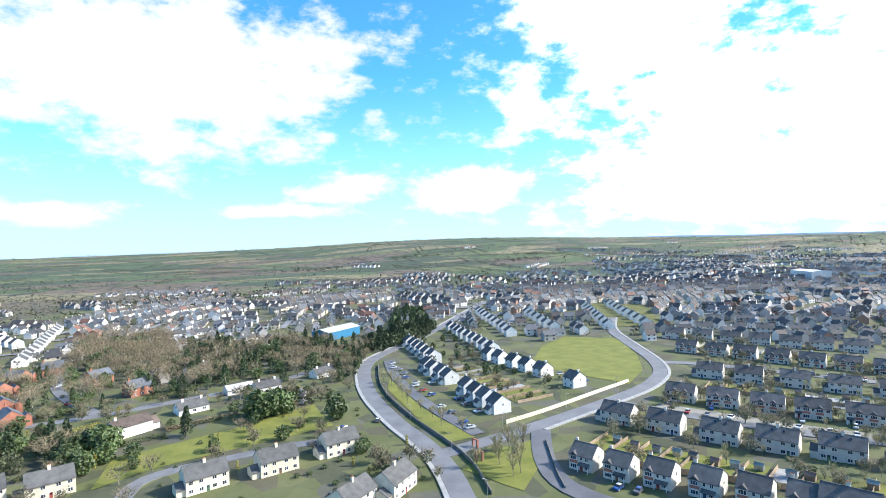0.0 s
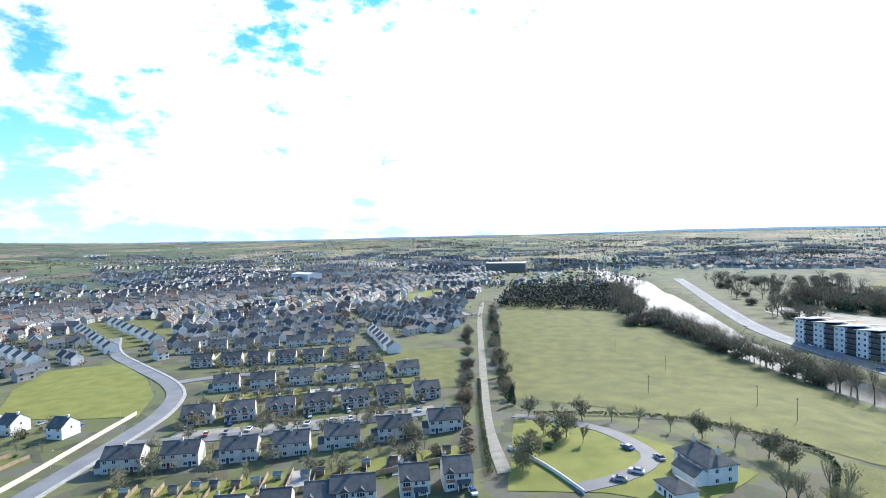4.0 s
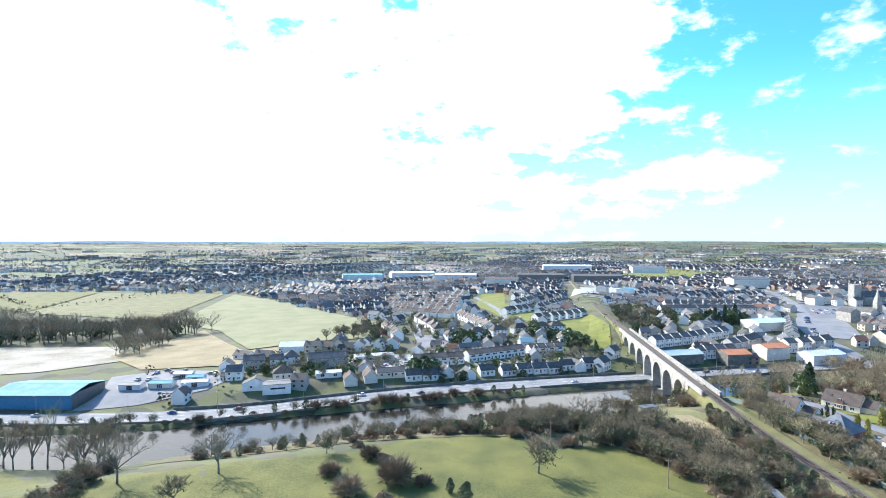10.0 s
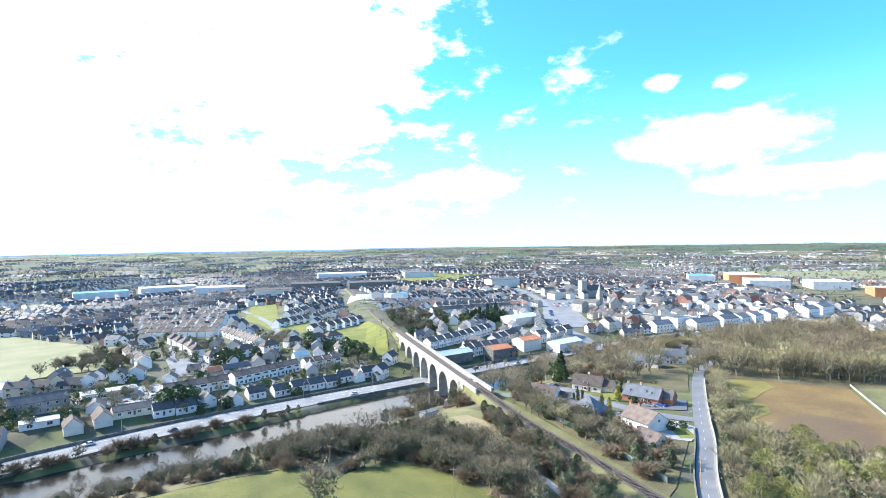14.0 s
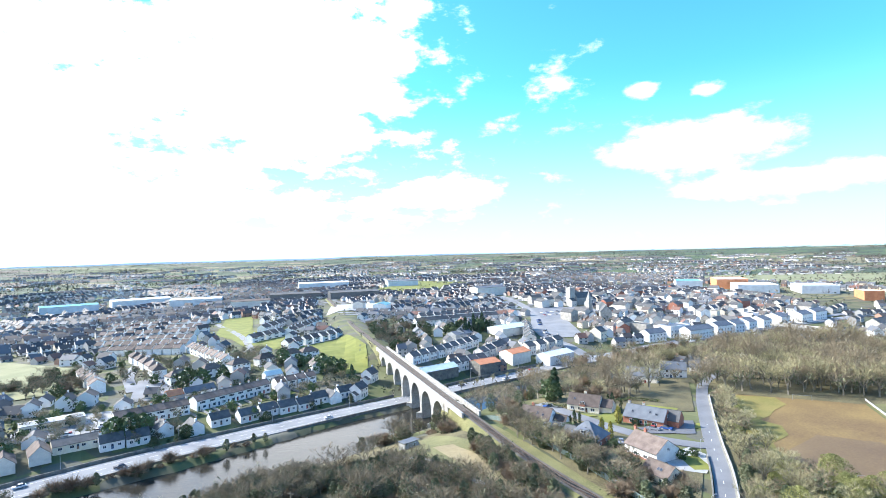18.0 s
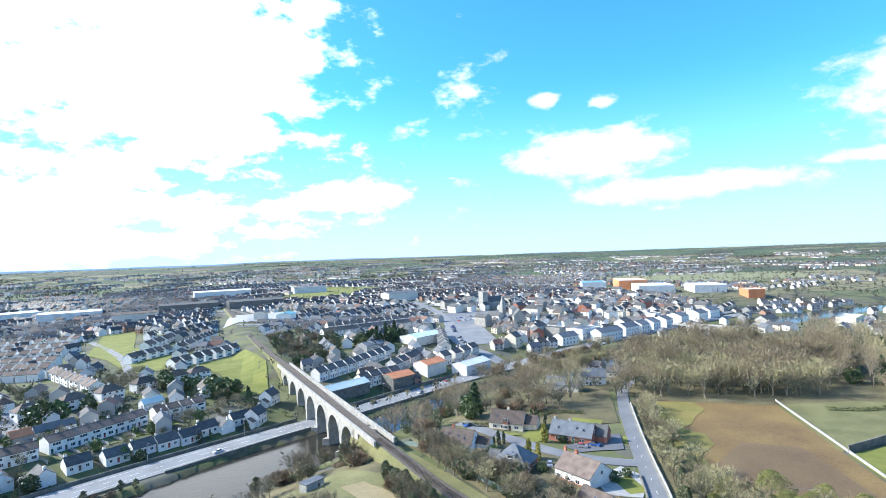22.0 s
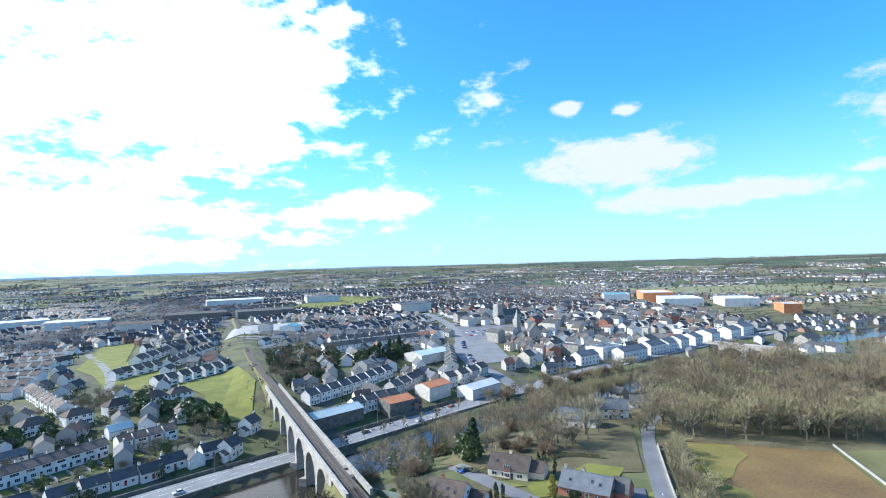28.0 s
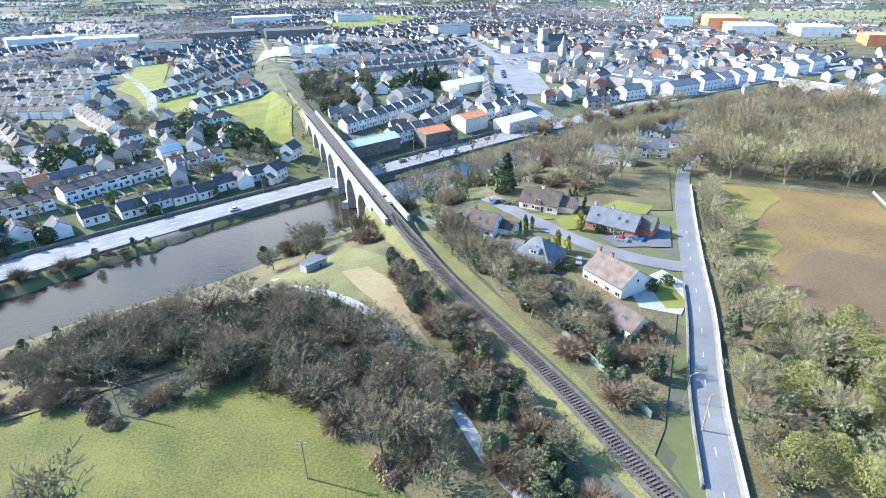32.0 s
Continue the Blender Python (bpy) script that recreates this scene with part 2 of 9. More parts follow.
def ground_material():
    """Rough grass close by; farther off, hedged fields of pasture, stubble and plough."""
    m = material("ground", (0.055, 0.06, 0.03), (0.13, 0.125, 0.075), 0.035, 0.95, fine=14, bump=0.3)
    nd, ln = m.node_tree.nodes, m.node_tree.links
    geo = nd.new("ShaderNodeNewGeometry")
    warp = nd.new("ShaderNodeMapping")
    warp.inputs["Scale"].default_value = (1 / 290, 1 / 150, 0)
    warp.inputs["Rotation"].default_value = (0, 0, 0.5)
    ln.new(geo.outputs["Position"], warp.inputs["Vector"])
    cells = nd.new("ShaderNodeTexVoronoi")
    cells.inputs["Randomness"].default_value = 0.75
    cells.inputs["Scale"].default_value = 1.0
    ln.new(warp.outputs[0], cells.inputs["Vector"])
    sep = nd.new("ShaderNodeSeparateColor")
    ln.new(cells.outputs["Color"], sep.inputs[0])
    cr = nd.new("ShaderNodeValToRGB")
    cr.color_ramp.interpolation = "CONSTANT"
    steps = [(0, (0.045, 0.07, 0.032)), (0.22, (0.135, 0.10, 0.068)), (0.42, (0.07, 0.105, 0.032)), (0.6, (0.21, 0.18, 0.09)), (0.76, (0.055, 0.085, 0.035)), (0.9, (0.12, 0.135, 0.05))]
    while len(cr.color_ramp.elements) < len(steps):
        cr.color_ramp.elements.new(0.5)
    for e, (pos, col) in zip(cr.color_ramp.elements, steps):
        e.position, e.color = pos, (*col, 1)
    ln.new(sep.outputs[0], cr.inputs[0])
    edge = nd.new("ShaderNodeTexVoronoi")
    edge.feature = "DISTANCE_TO_EDGE"
    edge.inputs["Randomness"].default_value = 0.75
    ln.new(warp.outputs[0], edge.inputs["Vector"])
    er = nd.new("ShaderNodeMapRange")
    er.inputs["From Min"].default_value, er.inputs["From Max"].default_value = 0.035, 0.055
    ln.new(edge.outputs["Distance"], er.inputs["Value"])
    hedge = nd.new("ShaderNodeMix")
    hedge.data_type = "RGBA"
    hedge.inputs["A"].default_value = (0.022, 0.026, 0.018, 1)
    ln.new(er.outputs[0], hedge.inputs["Factor"])
    ln.new(cr.outputs[0], hedge.inputs["B"])
    # the fields start beyond the town
    dist = nd.new("ShaderNodeVectorMath")
    dist.operation = "LENGTH"
    ln.new(geo.outputs["Position"], dist.inputs[0])
    dr = nd.new("ShaderNodeMapRange")
    dr.inputs["From Min"].default_value, dr.inputs["From Max"].default_value = 680, 1170
    ln.new(dist.outputs["Value"], dr.inputs["Value"])
    mix = nd.new("ShaderNodeMix")
    mix.data_type = "RGBA"
    b = nd["Principled BSDF"]
    near = b.inputs["Base Color"].links[0].from_socket
    # plots of lawn, soil, shrubs and paving round the houses
    plots = nd.new("ShaderNodeTexVoronoi")
    plots.inputs["Scale"].default_value, plots.inputs["Randomness"].default_value = 0.10, 0.8
    ln.new(geo.outputs["Position"], plots.inputs["Vector"])
    ps = nd.new("ShaderNodeSeparateColor")
    ln.new(plots.outputs["Color"], ps.inputs[0])
    pr = nd.new("ShaderNodeValToRGB")
    pr.color_ramp.interpolation = "CONSTANT"
    tones = [(0, (0.10, 0.118, 0.022)), (0.3, (0.085, 0.07, 0.04)), (0.46, (0.04, 0.05, 0.02)), (0.66, (0.105, 0.10, 0.085)), (0.8, (0.13, 0.14, 0.035))]
    while len(pr.color_ramp.elements) < len(tones):
        pr.color_ramp.elements.new(0.5)
    for e, (pos, col) in zip(pr.color_ramp.elements, tones):
        e.position, e.color = pos, (*col, 1)
    ln.new(ps.outputs[0], pr.inputs[0])
    pm = nd.new("ShaderNodeMix")
    pm.data_type = "RGBA"
    pm.inputs["Factor"].default_value = 0.5
    ln.new(near, pm.inputs["A"])
    ln.new(pr.outputs[0], pm.inputs["B"])
    near = pm.outputs["Result"]
    ln.new(dr.outputs[0], mix.inputs["Factor"])
    ln.new(near, mix.inputs["A"])
    ln.new(hedge.outputs["Result"], mix.inputs["B"])
    ln.new(mix.outputs["Result"], b.inputs["Base Color"])
    return m


M_GROUND = ground_material()
M_LEAFMOULD = material("scrub floor", (0.07, 0.058, 0.026), (0.17, 0.145, 0.068), 0.1, 0.95, fine=22, bump=0.8, grit=1.2)
M_GRASS = material("pasture", (0.058, 0.07, 0.012), (0.16, 0.15, 0.034), 0.1, 0.95, fine=22, bump=1.0, grit=1.3)
M_LAWN = material("mown lawn", (0.115, 0.132, 0.018), (0.20, 0.198, 0.038), 0.12, 0.95, fine=20, bump=0.2)
M_DULLGRASS = material("dull grass", (0.09, 0.09, 0.03), (0.20, 0.185, 0.075), 0.1, 0.95, fine=24, bump=0.8, grit=1.2)
M_STUBBLE = material("pale stubble", (0.16, 0.165, 0.075), (0.235, 0.225, 0.115), 0.05, 0.95, fine=14)
M_STRAW = material("dead grass", (0.19, 0.15, 0.075), (0.30, 0.24, 0.13), 0.06, 0.95, fine=12)
M_FROST = material("bleached grass", (0.16, 0.14, 0.09), (0.36, 0.33, 0.27), 0.05, 0.9, fine=16)
M_MUD = material("trodden brown pitch", (0.115, 0.067, 0.027), (0.22, 0.145, 0.046), 0.05, 0.9, fine=30, grit=0.7)
M_YELLOWGRASS = material("worn yellow-green turf", (0.125, 0.12, 0.022), (0.225, 0.175, 0.048), 0.08, 0.95, fine=26, grit=1.0)
M_WETMUD = material("wet brown earth", (0.11, 0.067, 0.031), (0.175, 0.116, 0.05), 0.05, 0.8, fine=30, grit=0.7)
M_ASPHALT = material("asphalt", (0.13, 0.13, 0.135), (0.20, 0.20, 0.205), 0.12, 0.75, fine=25, bump=0.1)
M_ROADPALE = material("pale worn asphalt", (0.17, 0.17, 0.175), (0.25, 0.25, 0.25), 0.10, 0.92, fine=25, bump=0.1)
M_TARMAC = material("dark tarmac", (0.09, 0.09, 0.10), (0.15, 0.15, 0.155), 0.1, 0.7, fine=20)
M_CONCRETE = material("concrete", (0.27, 0.265, 0.25), (0.40, 0.39, 0.37), 0.4, 0.85, fine=10)
M_GRAVEL = material("gravel track", (0.19, 0.175, 0.14), (0.30, 0.28, 0.23), 0.3, 0.95, fine=10)
M_BALLAST = material("dark ballast", (0.07, 0.06, 0.05), (0.14, 0.12, 0.10), 0.8, 0.95, fine=8, bump=0.5)
M_RUST = material("rusty steel", (0.10, 0.06, 0.045), (0.18, 0.12, 0.09), 2.0, 0.6, metal=0.5)
M_SLEEPER = material("old sleepers", (0.09, 0.075, 0.062), (0.15, 0.125, 0.10), 1.0, 0.9, vary=0.25)
M_STONE = material("limestone", (0.24, 0.225, 0.20), (0.42, 0.40, 0.36), 0.5, 0.9, vary=0.12, bump=0.6, fine=6)
M_DARKSTONE = material("weathered stone wall", (0.10, 0.095, 0.085), (0.22, 0.21, 0.18), 0.5, 0.9, bump=0.6)
M_WHITE = material("white render", (0.62, 0.61, 0.58), (0.80, 0.79, 0.76), 0.5, 0.85, vary=0.06)
M_CREAM = material("cream render", (0.56, 0.50, 0.39), (0.70, 0.65, 0.52), 0.5, 0.85, vary=0.08)
M_GREYREN = material("pale grey render", (0.50, 0.47, 0.42), (0.65, 0.615, 0.55), 0.5, 0.85, vary=0.08)
M_BRICK = material("red brick", (0.28, 0.105, 0.07), (0.40, 0.17, 0.11), 0.6, 0.85, vary=0.1, fine=14, bump=0.3)
M_SLATE = material("dark slate", (0.062, 0.061, 0.06), (0.115, 0.113, 0.11), 0.5, 0.85, vary=0.2, fine=10, bump=0.3)
M_BLUESLATE = material("blue slate", (0.075, 0.085, 0.10), (0.135, 0.148, 0.165), 0.4, 0.7, vary=0.1, fine=10, bump=0.2)
M_BROWNTILE = material("brown tile", (0.085, 0.062, 0.05), (0.155, 0.12, 0.10), 0.5, 0.9, vary=0.35, fine=12, bump=0.3)
M_TERRACOTTA = material("orange rusted roof", (0.45, 0.16, 0.07), (0.58, 0.24, 0.11), 0.3, 0.7)
M_FRAME = material("white window frames", (0.72, 0.72, 0.72), (0.82, 0.82, 0.82), 2.0, 0.4)
M_GLASS = material("dark window glass", (0.03, 0.035, 0.045), (0.06, 0.065, 0.08), 0.4, 0.06, vary=0.4)
M_DOOR = piece_colours("front doors", [(0, (0.30, 0.05, 0.04)), (0.25, (0.04, 0.08, 0.16)), (0.5, (0.07, 0.14, 0.08)), (0.75, (0.16, 0.09, 0.05))], 0.4, island=False)
M_TIMBER = material("weathered timber", (0.22, 0.16, 0.10), (0.38, 0.29, 0.20), 0.6, 0.85, vary=0.2)
M_METAL = material("galvanised steel", (0.34, 0.35, 0.36), (0.48, 0.49, 0.5), 1.0, 0.45, metal=0.6)
M_GREENFENCE = material("green mesh fence", (0.12, 0.17, 0.15), (0.22, 0.27, 0.25), 1.0, 0.6)
M_TEAL = material("teal metal roof", (0.08, 0.25, 0.31), (0.14, 0.34, 0.40), 0.2, 0.85, fine=6)
M_PALEGREEN = material("pale green sheet roof", (0.42, 0.50, 0.48), (0.55, 0.62, 0.60), 0.2, 0.55)
M_SHEET = material("white sheet cladding", (0.50, 0.52, 0.54), (0.66, 0.68, 0.69), 0.2, 0.8)
M_FLATROOF = material("flat roof felt", (0.38, 0.37, 0.36), (0.55, 0.54, 0.52), 0.15, 0.9)
M_ZINC = material("dark panel cladding", (0.09, 0.09, 0.095), (0.15, 0.145, 0.14), 0.5, 0.4)
M_ORANGE = material("orange cladding", (0.55, 0.20, 0.08), (0.66, 0.28, 0.13), 0.2, 0.7)
M_BARK = material("grey bark", (0.12, 0.105, 0.08), (0.22, 0.195, 0.15), 1.0, 0.95, vary=0.25)
M_TWIG = material("bare twigs", (0.165, 0.128, 0.08), (0.29, 0.235, 0.15), 0.4, 0.95, vary=0.3)
M_TWIGPALE = material("pale bare twigs", (0.24, 0.21, 0.115), (0.40, 0.36, 0.20), 0.4, 0.95, vary=0.2)
M_IVY = material("ivy leaves", (0.06, 0.075, 0.035), (0.14, 0.155, 0.075), 0.5, 0.7, vary=0.3)
M_CONIFER = material("conifer needles", (0.028, 0.05, 0.024), (0.065, 0.095, 0.04), 0.5, 0.85, vary=0.3)
M_LAUREL = material("evergreen leaves", (0.04, 0.065, 0.022), (0.095, 0.135, 0.042), 0.6, 0.6, vary=0.35)
M_GOLD = material("golden foliage", (0.20, 0.18, 0.03), (0.33, 0.30, 0.06), 0.6, 0.8, vary=0.2)
M_BRAMBLE = material("dead bracken and bramble", (0.17, 0.12, 0.075), (0.29, 0.215, 0.14), 0.3, 0.95, vary=0.3)
M_WILLOW = material("yellow-green willow twigs", (0.17, 0.18, 0.055), (0.31, 0.30, 0.10), 0.5, 0.9, vary=0.25)
M_HEDGE = material("clipped hedge", (0.045, 0.06, 0.02), (0.12, 0.13, 0.045), 0.4, 0.9, vary=0.2)
M_PAINT = piece_colours("car paint", [(0, (0.55, 0.56, 0.57)), (0.2, (0.10, 0.10, 0.11)), (0.42, (0.70, 0.70, 0.69)), (0.6, (0.35, 0.03, 0.025)), (0.72, (0.03, 0.08, 0.25)), (0.86, (0.25, 0.26, 0.28))], 0.25, island=False)
M_TYRE = material("tyre rubber", (0.02, 0.02, 0.02), (0.04, 0.04, 0.04), 3.0, 0.8)
M_FARWALL = piece_colours("distant walls", [(0, (0.66, 0.65, 0.63)), (0.34, (0.40, 0.385, 0.36)), (0.6, (0.56, 0.48, 0.37)), (0.72, (0.33, 0.32, 0.30)), (0.93, (0.30, 0.18, 0.13))])
M_FARROOF = piece_colours("distant roofs", [(0, (0.05, 0.05, 0.053)), (0.4, (0.085, 0.068, 0.058)), (0.72, (0.105, 0.11, 0.12)), (0.95, (0.17, 0.085, 0.06))], 0.75)
M_FARTREE = material("distant bare woods", (0.07, 0.062, 0.046), (0.145, 0.13, 0.095), 0.01, 0.95, vary=0.45, island=True, fine=20)
M_FARGREEN = material("distant evergreens", (0.02, 0.032, 0.016), (0.06, 0.075, 0.03), 0.02, 0.95, vary=0.4, island=True)
M_BLUE = material("blue paint", (0.03, 0.16, 0.30), (0.05, 0.21, 0.36), 1.0, 0.4)
M_LINE = material("road paint", (0.66, 0.66, 0.64), (0.80, 0.80, 0.78), 2.0, 0.7)


def water_material():
    m = bpy.data.materials.new("river water")
    m.use_nodes = True
    nd, ln = m.node_tree.nodes, m.node_tree.links
    b = nd["Principled BSDF"]
    b.inputs["Base Color"].default_value, b.inputs["Roughness"].default_value = (0.03, 0.028, 0.022, 1), 0.13
    b.inputs["IOR"].default_value = 1.33
    geo = nd.new("ShaderNodeNewGeometry")
    mp = nd.new("ShaderNodeMapping")
    mp.inputs["Scale"].default_value, mp.inputs["Rotation"].default_value = (0.25, 0.7, 1), (0, 0, -0.6)
    ns = nd.new("ShaderNodeTexNoise")
    ns.inputs["Scale"].default_value, ns.inputs["Detail"].default_value = 1.0, 5.0
    bp = nd.new("ShaderNodeBump")
    bp.inputs["Strength"].default_value, bp.inputs["Distance"].default_value = 0.35, 0.14
    ln.new(geo.outputs["Position"], mp.inputs["Vector"])
    ln.new(mp.outputs[0], ns.inputs["Vector"])
    ln.new(ns.outputs[0], bp.inputs["Height"])
    ln.new(bp.outputs[0], b.inputs["Normal"])
    return m


M_WATER = water_material()

# ---------------------------------------------------------------- lie of the land
def smooth(a, b, v):
    t = np.clip((v - a) / (b - a), 0, 1)
    return t * t * (3 - 2 * t)


# the river's two banks, as x against y, from the weir down to the town bridge
FAR_BANK = [(-970, 57.8), (-644.2, 91.8), (-411.7, 90), (-294.2, 86), (-216.4, 102.1), (-147.8, 131), (-123, 147.5), (-106.7, 159), (-71.7, 181), (-49.8, 195), (-30, 209), (-6.3, 227), (24.9, 242.5), (65.6, 263.6), (123.3, 287.3), (208.6, 326.1), (319.3, 367), (465.4, 401), (965.9, 443.5)]
NEAR_BANK = [(-969.8, 25.1), (-582.9, 62.6), (-478.1, 60.5), (-348.7, 60.4), (-255.8, 72.6), (-182.5, 95.5), (-131.4, 108.9), (-110.8, 127.2), (-85.1, 143.6), (-62.3, 161.9), (-33.8, 180.5), (-8.2, 191.1), (22.9, 216), (70.9, 252.2), (134.8, 273.3), (226.6, 309.7), (330.4, 348.7), (474.4, 377.5), (966.6, 411.7)]


# the middle of the quay road on the far bank
QUAY_LINE = [(-667, 129.3), (-544.5, 116.6), (-412.6, 106.2), (-305.4, 96), (-214.9, 116.3), (-149, 142), (-126.8, 153.1), (-104.7, 171.2), (-77.7, 192.6), (-40.9, 216.5), (3.7, 242.8), (22.8, 252.4), (69.9, 278), (99.2, 293.8), (130.7, 307.4), (190.4, 338.9), (266.8, 369.4), (328, 391.3), (402.3, 411.7)]


def bank(line, x):
    return np.interp(x, [p[0] for p in line], [p[1] for p in line])


def land(x, y):
    """Height of the ground, without the river's bed."""
    x, y = np.asarray(x, float), np.asarray(y, float)
    r = np.hypot(x, y - 60)
    plateau = 9.6 * smooth(-235, -95, x) * smooth(-110, 10, y) * (1 - smooth(260, 420, x))
    fb = bank(FAR_BANK, x)
    plateau = plateau * (0.12 + 0.88 * smooth(2, 52, bank(NEAR_BANK, x) - y))
    over = smooth(-16, -3, y - fb)                      # 1 beyond the river
    quay = bank(QUAY_LINE, x)
    north = 0.5 + 3.2 * smooth(-330, -120, x) * smooth(8, 30, y - quay) + 5.0 * smooth(26, 116, y - quay + 8) * smooth(-260, -40, x)
    h = plateau * (1 - over) + north * over
    # the railway's bank beyond the viaduct
    h = h + 3.2 * smooth(16, 5, np.abs(x - np.interp(y, [290, 360, 420, 560], [14, 2, -8, -20]))) * smooth(292, 312, y) * (1 - smooth(520, 620, y))
    h = h + 0.6 * np.sin(x * 0.021 + 1) * np.sin(y * 0.017) * smooth(40, 160, r)
    # rising country far off, and the long hill to the south-west
    h = h + 34 * smooth(1500, 3600, r)
    az = np.degrees(np.arctan2(x, y))
    h = h + 40 * np.exp(-(((az + 149 + 360) % 360 - 360 * ((az + 149 + 360) % 360 > 180)) / 17.0) ** 2) * smooth(1100, 2500, r)
    return h


def river_in(x, y):
    """Depth below the land of bank and bed: 0 outside, 1 in the water."""
    fb, nb = bank(FAR_BANK, x), bank(NEAR_BANK, x)
    return smooth(-1.5, 1.0, fb - y) * smooth(-9.0, 1.5, y - nb)


def ground_z(x, y):
    k = river_in(x, y)
    return land(x, y) * (1 - k) + (-3.0) * k

# ---------------------------------------------------------------- mesh helpers
import itertools

from mathutils import geometry

RND = random.Random(7)


class Build:
    """Collects faces for one mesh."""

    def __init__(self):
        self.v, self.f, self.m = [], [], []

    def face(self, pts, mat=0):
        n = len(self.v)
        self.v.extend(pts)
        self.f.append(tuple(range(n, n + len(pts))))
        self.m.append(mat)

    def solid(self, pts, faces, mat=0):
        n = len(self.v)
        self.v.extend(pts)
        for f in faces:
            self.f.append(tuple(n + i for i in f))
            self.m.append(mat)

    def box(self, x0, y0, z0, x1, y1, z1, mat=0, bevel=0.0):
        if bevel:
            b = bevel
            ring = [(x0 + b, y0), (x1 - b, y0), (x1, y0 + b), (x1, y1 - b), (x1 - b, y1), (x0 + b, y1), (x0, y1 - b), (x0, y0 + b)]
            self.prism(ring, z0, z1, mat)
            return
        p = [(x0, y0, z0), (x1, y0, z0), (x1, y1, z0), (x0, y1, z0), (x0, y0, z1), (x1, y0, z1), (x1, y1, z1), (x0, y1, z1)]
        self.solid(p, [(3, 2, 1, 0), (4, 5, 6, 7), (0, 1, 5, 4), (1, 2, 6, 5), (2, 3, 7, 6), (3, 0, 4, 7)], mat)

    def prism(self, ring, z0, z1, mat=0, taper=1.0):
        n = len(ring)
        cx, cy = sum(p[0] for p in ring) / n, sum(p[1] for p in ring) / n
        p = [(x, y, z0) for x, y in ring] + [(cx + (x - cx) * taper, cy + (y - cy) * taper, z1) for x, y in ring]
        self.solid(p, [tuple(range(n - 1, -1, -1)), tuple(range(n, 2 * n))] + [(i, (i + 1) % n, n + (i + 1) % n, n + i) for i in range(n)], mat)

    def tube(self, a, b, ra, rb, n=4, mat=0):
        a, b = Vector(a), Vector(b)
        d = (b - a).normalized()
        u = d.orthogonal().normalized()
        w = d.cross(u)
        p = []
        for c, r in ((a, ra), (b, rb)):
            for i in range(n):
                t = 2 * math.pi * i / n
                p.append(tuple(c + u * (math.cos(t) * r) + w * (math.sin(t) * r)))
        self.solid(p, [(i, (i + 1) % n, n + (i + 1) % n, n + i) for i in range(n)] + [tuple(range(n, 2 * n))], mat)

    def mesh(self, name, mats, smooth_faces=False):
        me = bpy.data.meshes.new(name)
        me.from_pydata(self.v, [], self.f)
        for m in mats:
            me.materials.append(m)
        if len(mats) > 1:
            me.polygons.foreach_set("material_index", self.m)
        if smooth_faces:
            me.polygons.foreach_set("use_smooth", [True] * len(self.f))
        return me


def part(name, data, parent, label="", at=None):
    ob = new(name, data)
    ob.parent = parent
    if at is not None:
        ob.matrix_basis = at
    if label:
        ob["label"] = label
    return ob


def ground_at(x, y):
    return float(ground_z(x, y))


def spread(line, step):
    """Points along a bent line at even steps, with their directions; corners rounded a little."""
    pts = [Vector((p[0], p[1])) for p in line]
    for _ in range(2):
        q = [pts[0]]
        for a, b in zip(pts, pts[1:]):
            q += [a.lerp(b, 0.25), a.lerp(b, 0.75)]
        pts = q + [pts[-1]]
    out, carry = [], 0.0
    for a, b in zip(pts, pts[1:]):
        seg = (b - a).length
        if seg < 1e-6:
            continue
        d = (b - a) / seg
        t = carry
        while t < seg:
            out.append((a + d * t, d))
            t += step
        carry = t - seg
    out.append((pts[-1], (pts[-1] - pts[-2]).normalized()))
    return out


def road(name, line, width, mat, label, lift=0.22, category="road", offset=0.0, height=None, step=4.0, thick=0.5, flat=False):
    """A strip of paving laid over the land, with edges that go down into it."""
    b = Build()
    width, offset = width / K, offset / K
    sp = spread(line, step)
    for p, d in sp:
        n = Vector((-d.y, d.x))
        for s in (1, -1):
            q = p + n * (offset + s * width / 2)
            z = (float(land(p.x, p.y)) if flat else ground_at(q.x, q.y) if height is None else height) + lift
            b.v += [(q.x, q.y, z), (q.x, q.y, z - thick)]
    for i in range(len(sp) - 1):
        a, c = 4 * i, 4 * i + 4
        b.f += [(a, a + 2, c + 2, c), (a + 1, a, c, c + 1), (a + 2, a + 3, c + 3, c + 2)]
        b.m += [0, 0, 0]
    return tagged(new(name, b.mesh(name, [mat])), label, category, kind="structure")


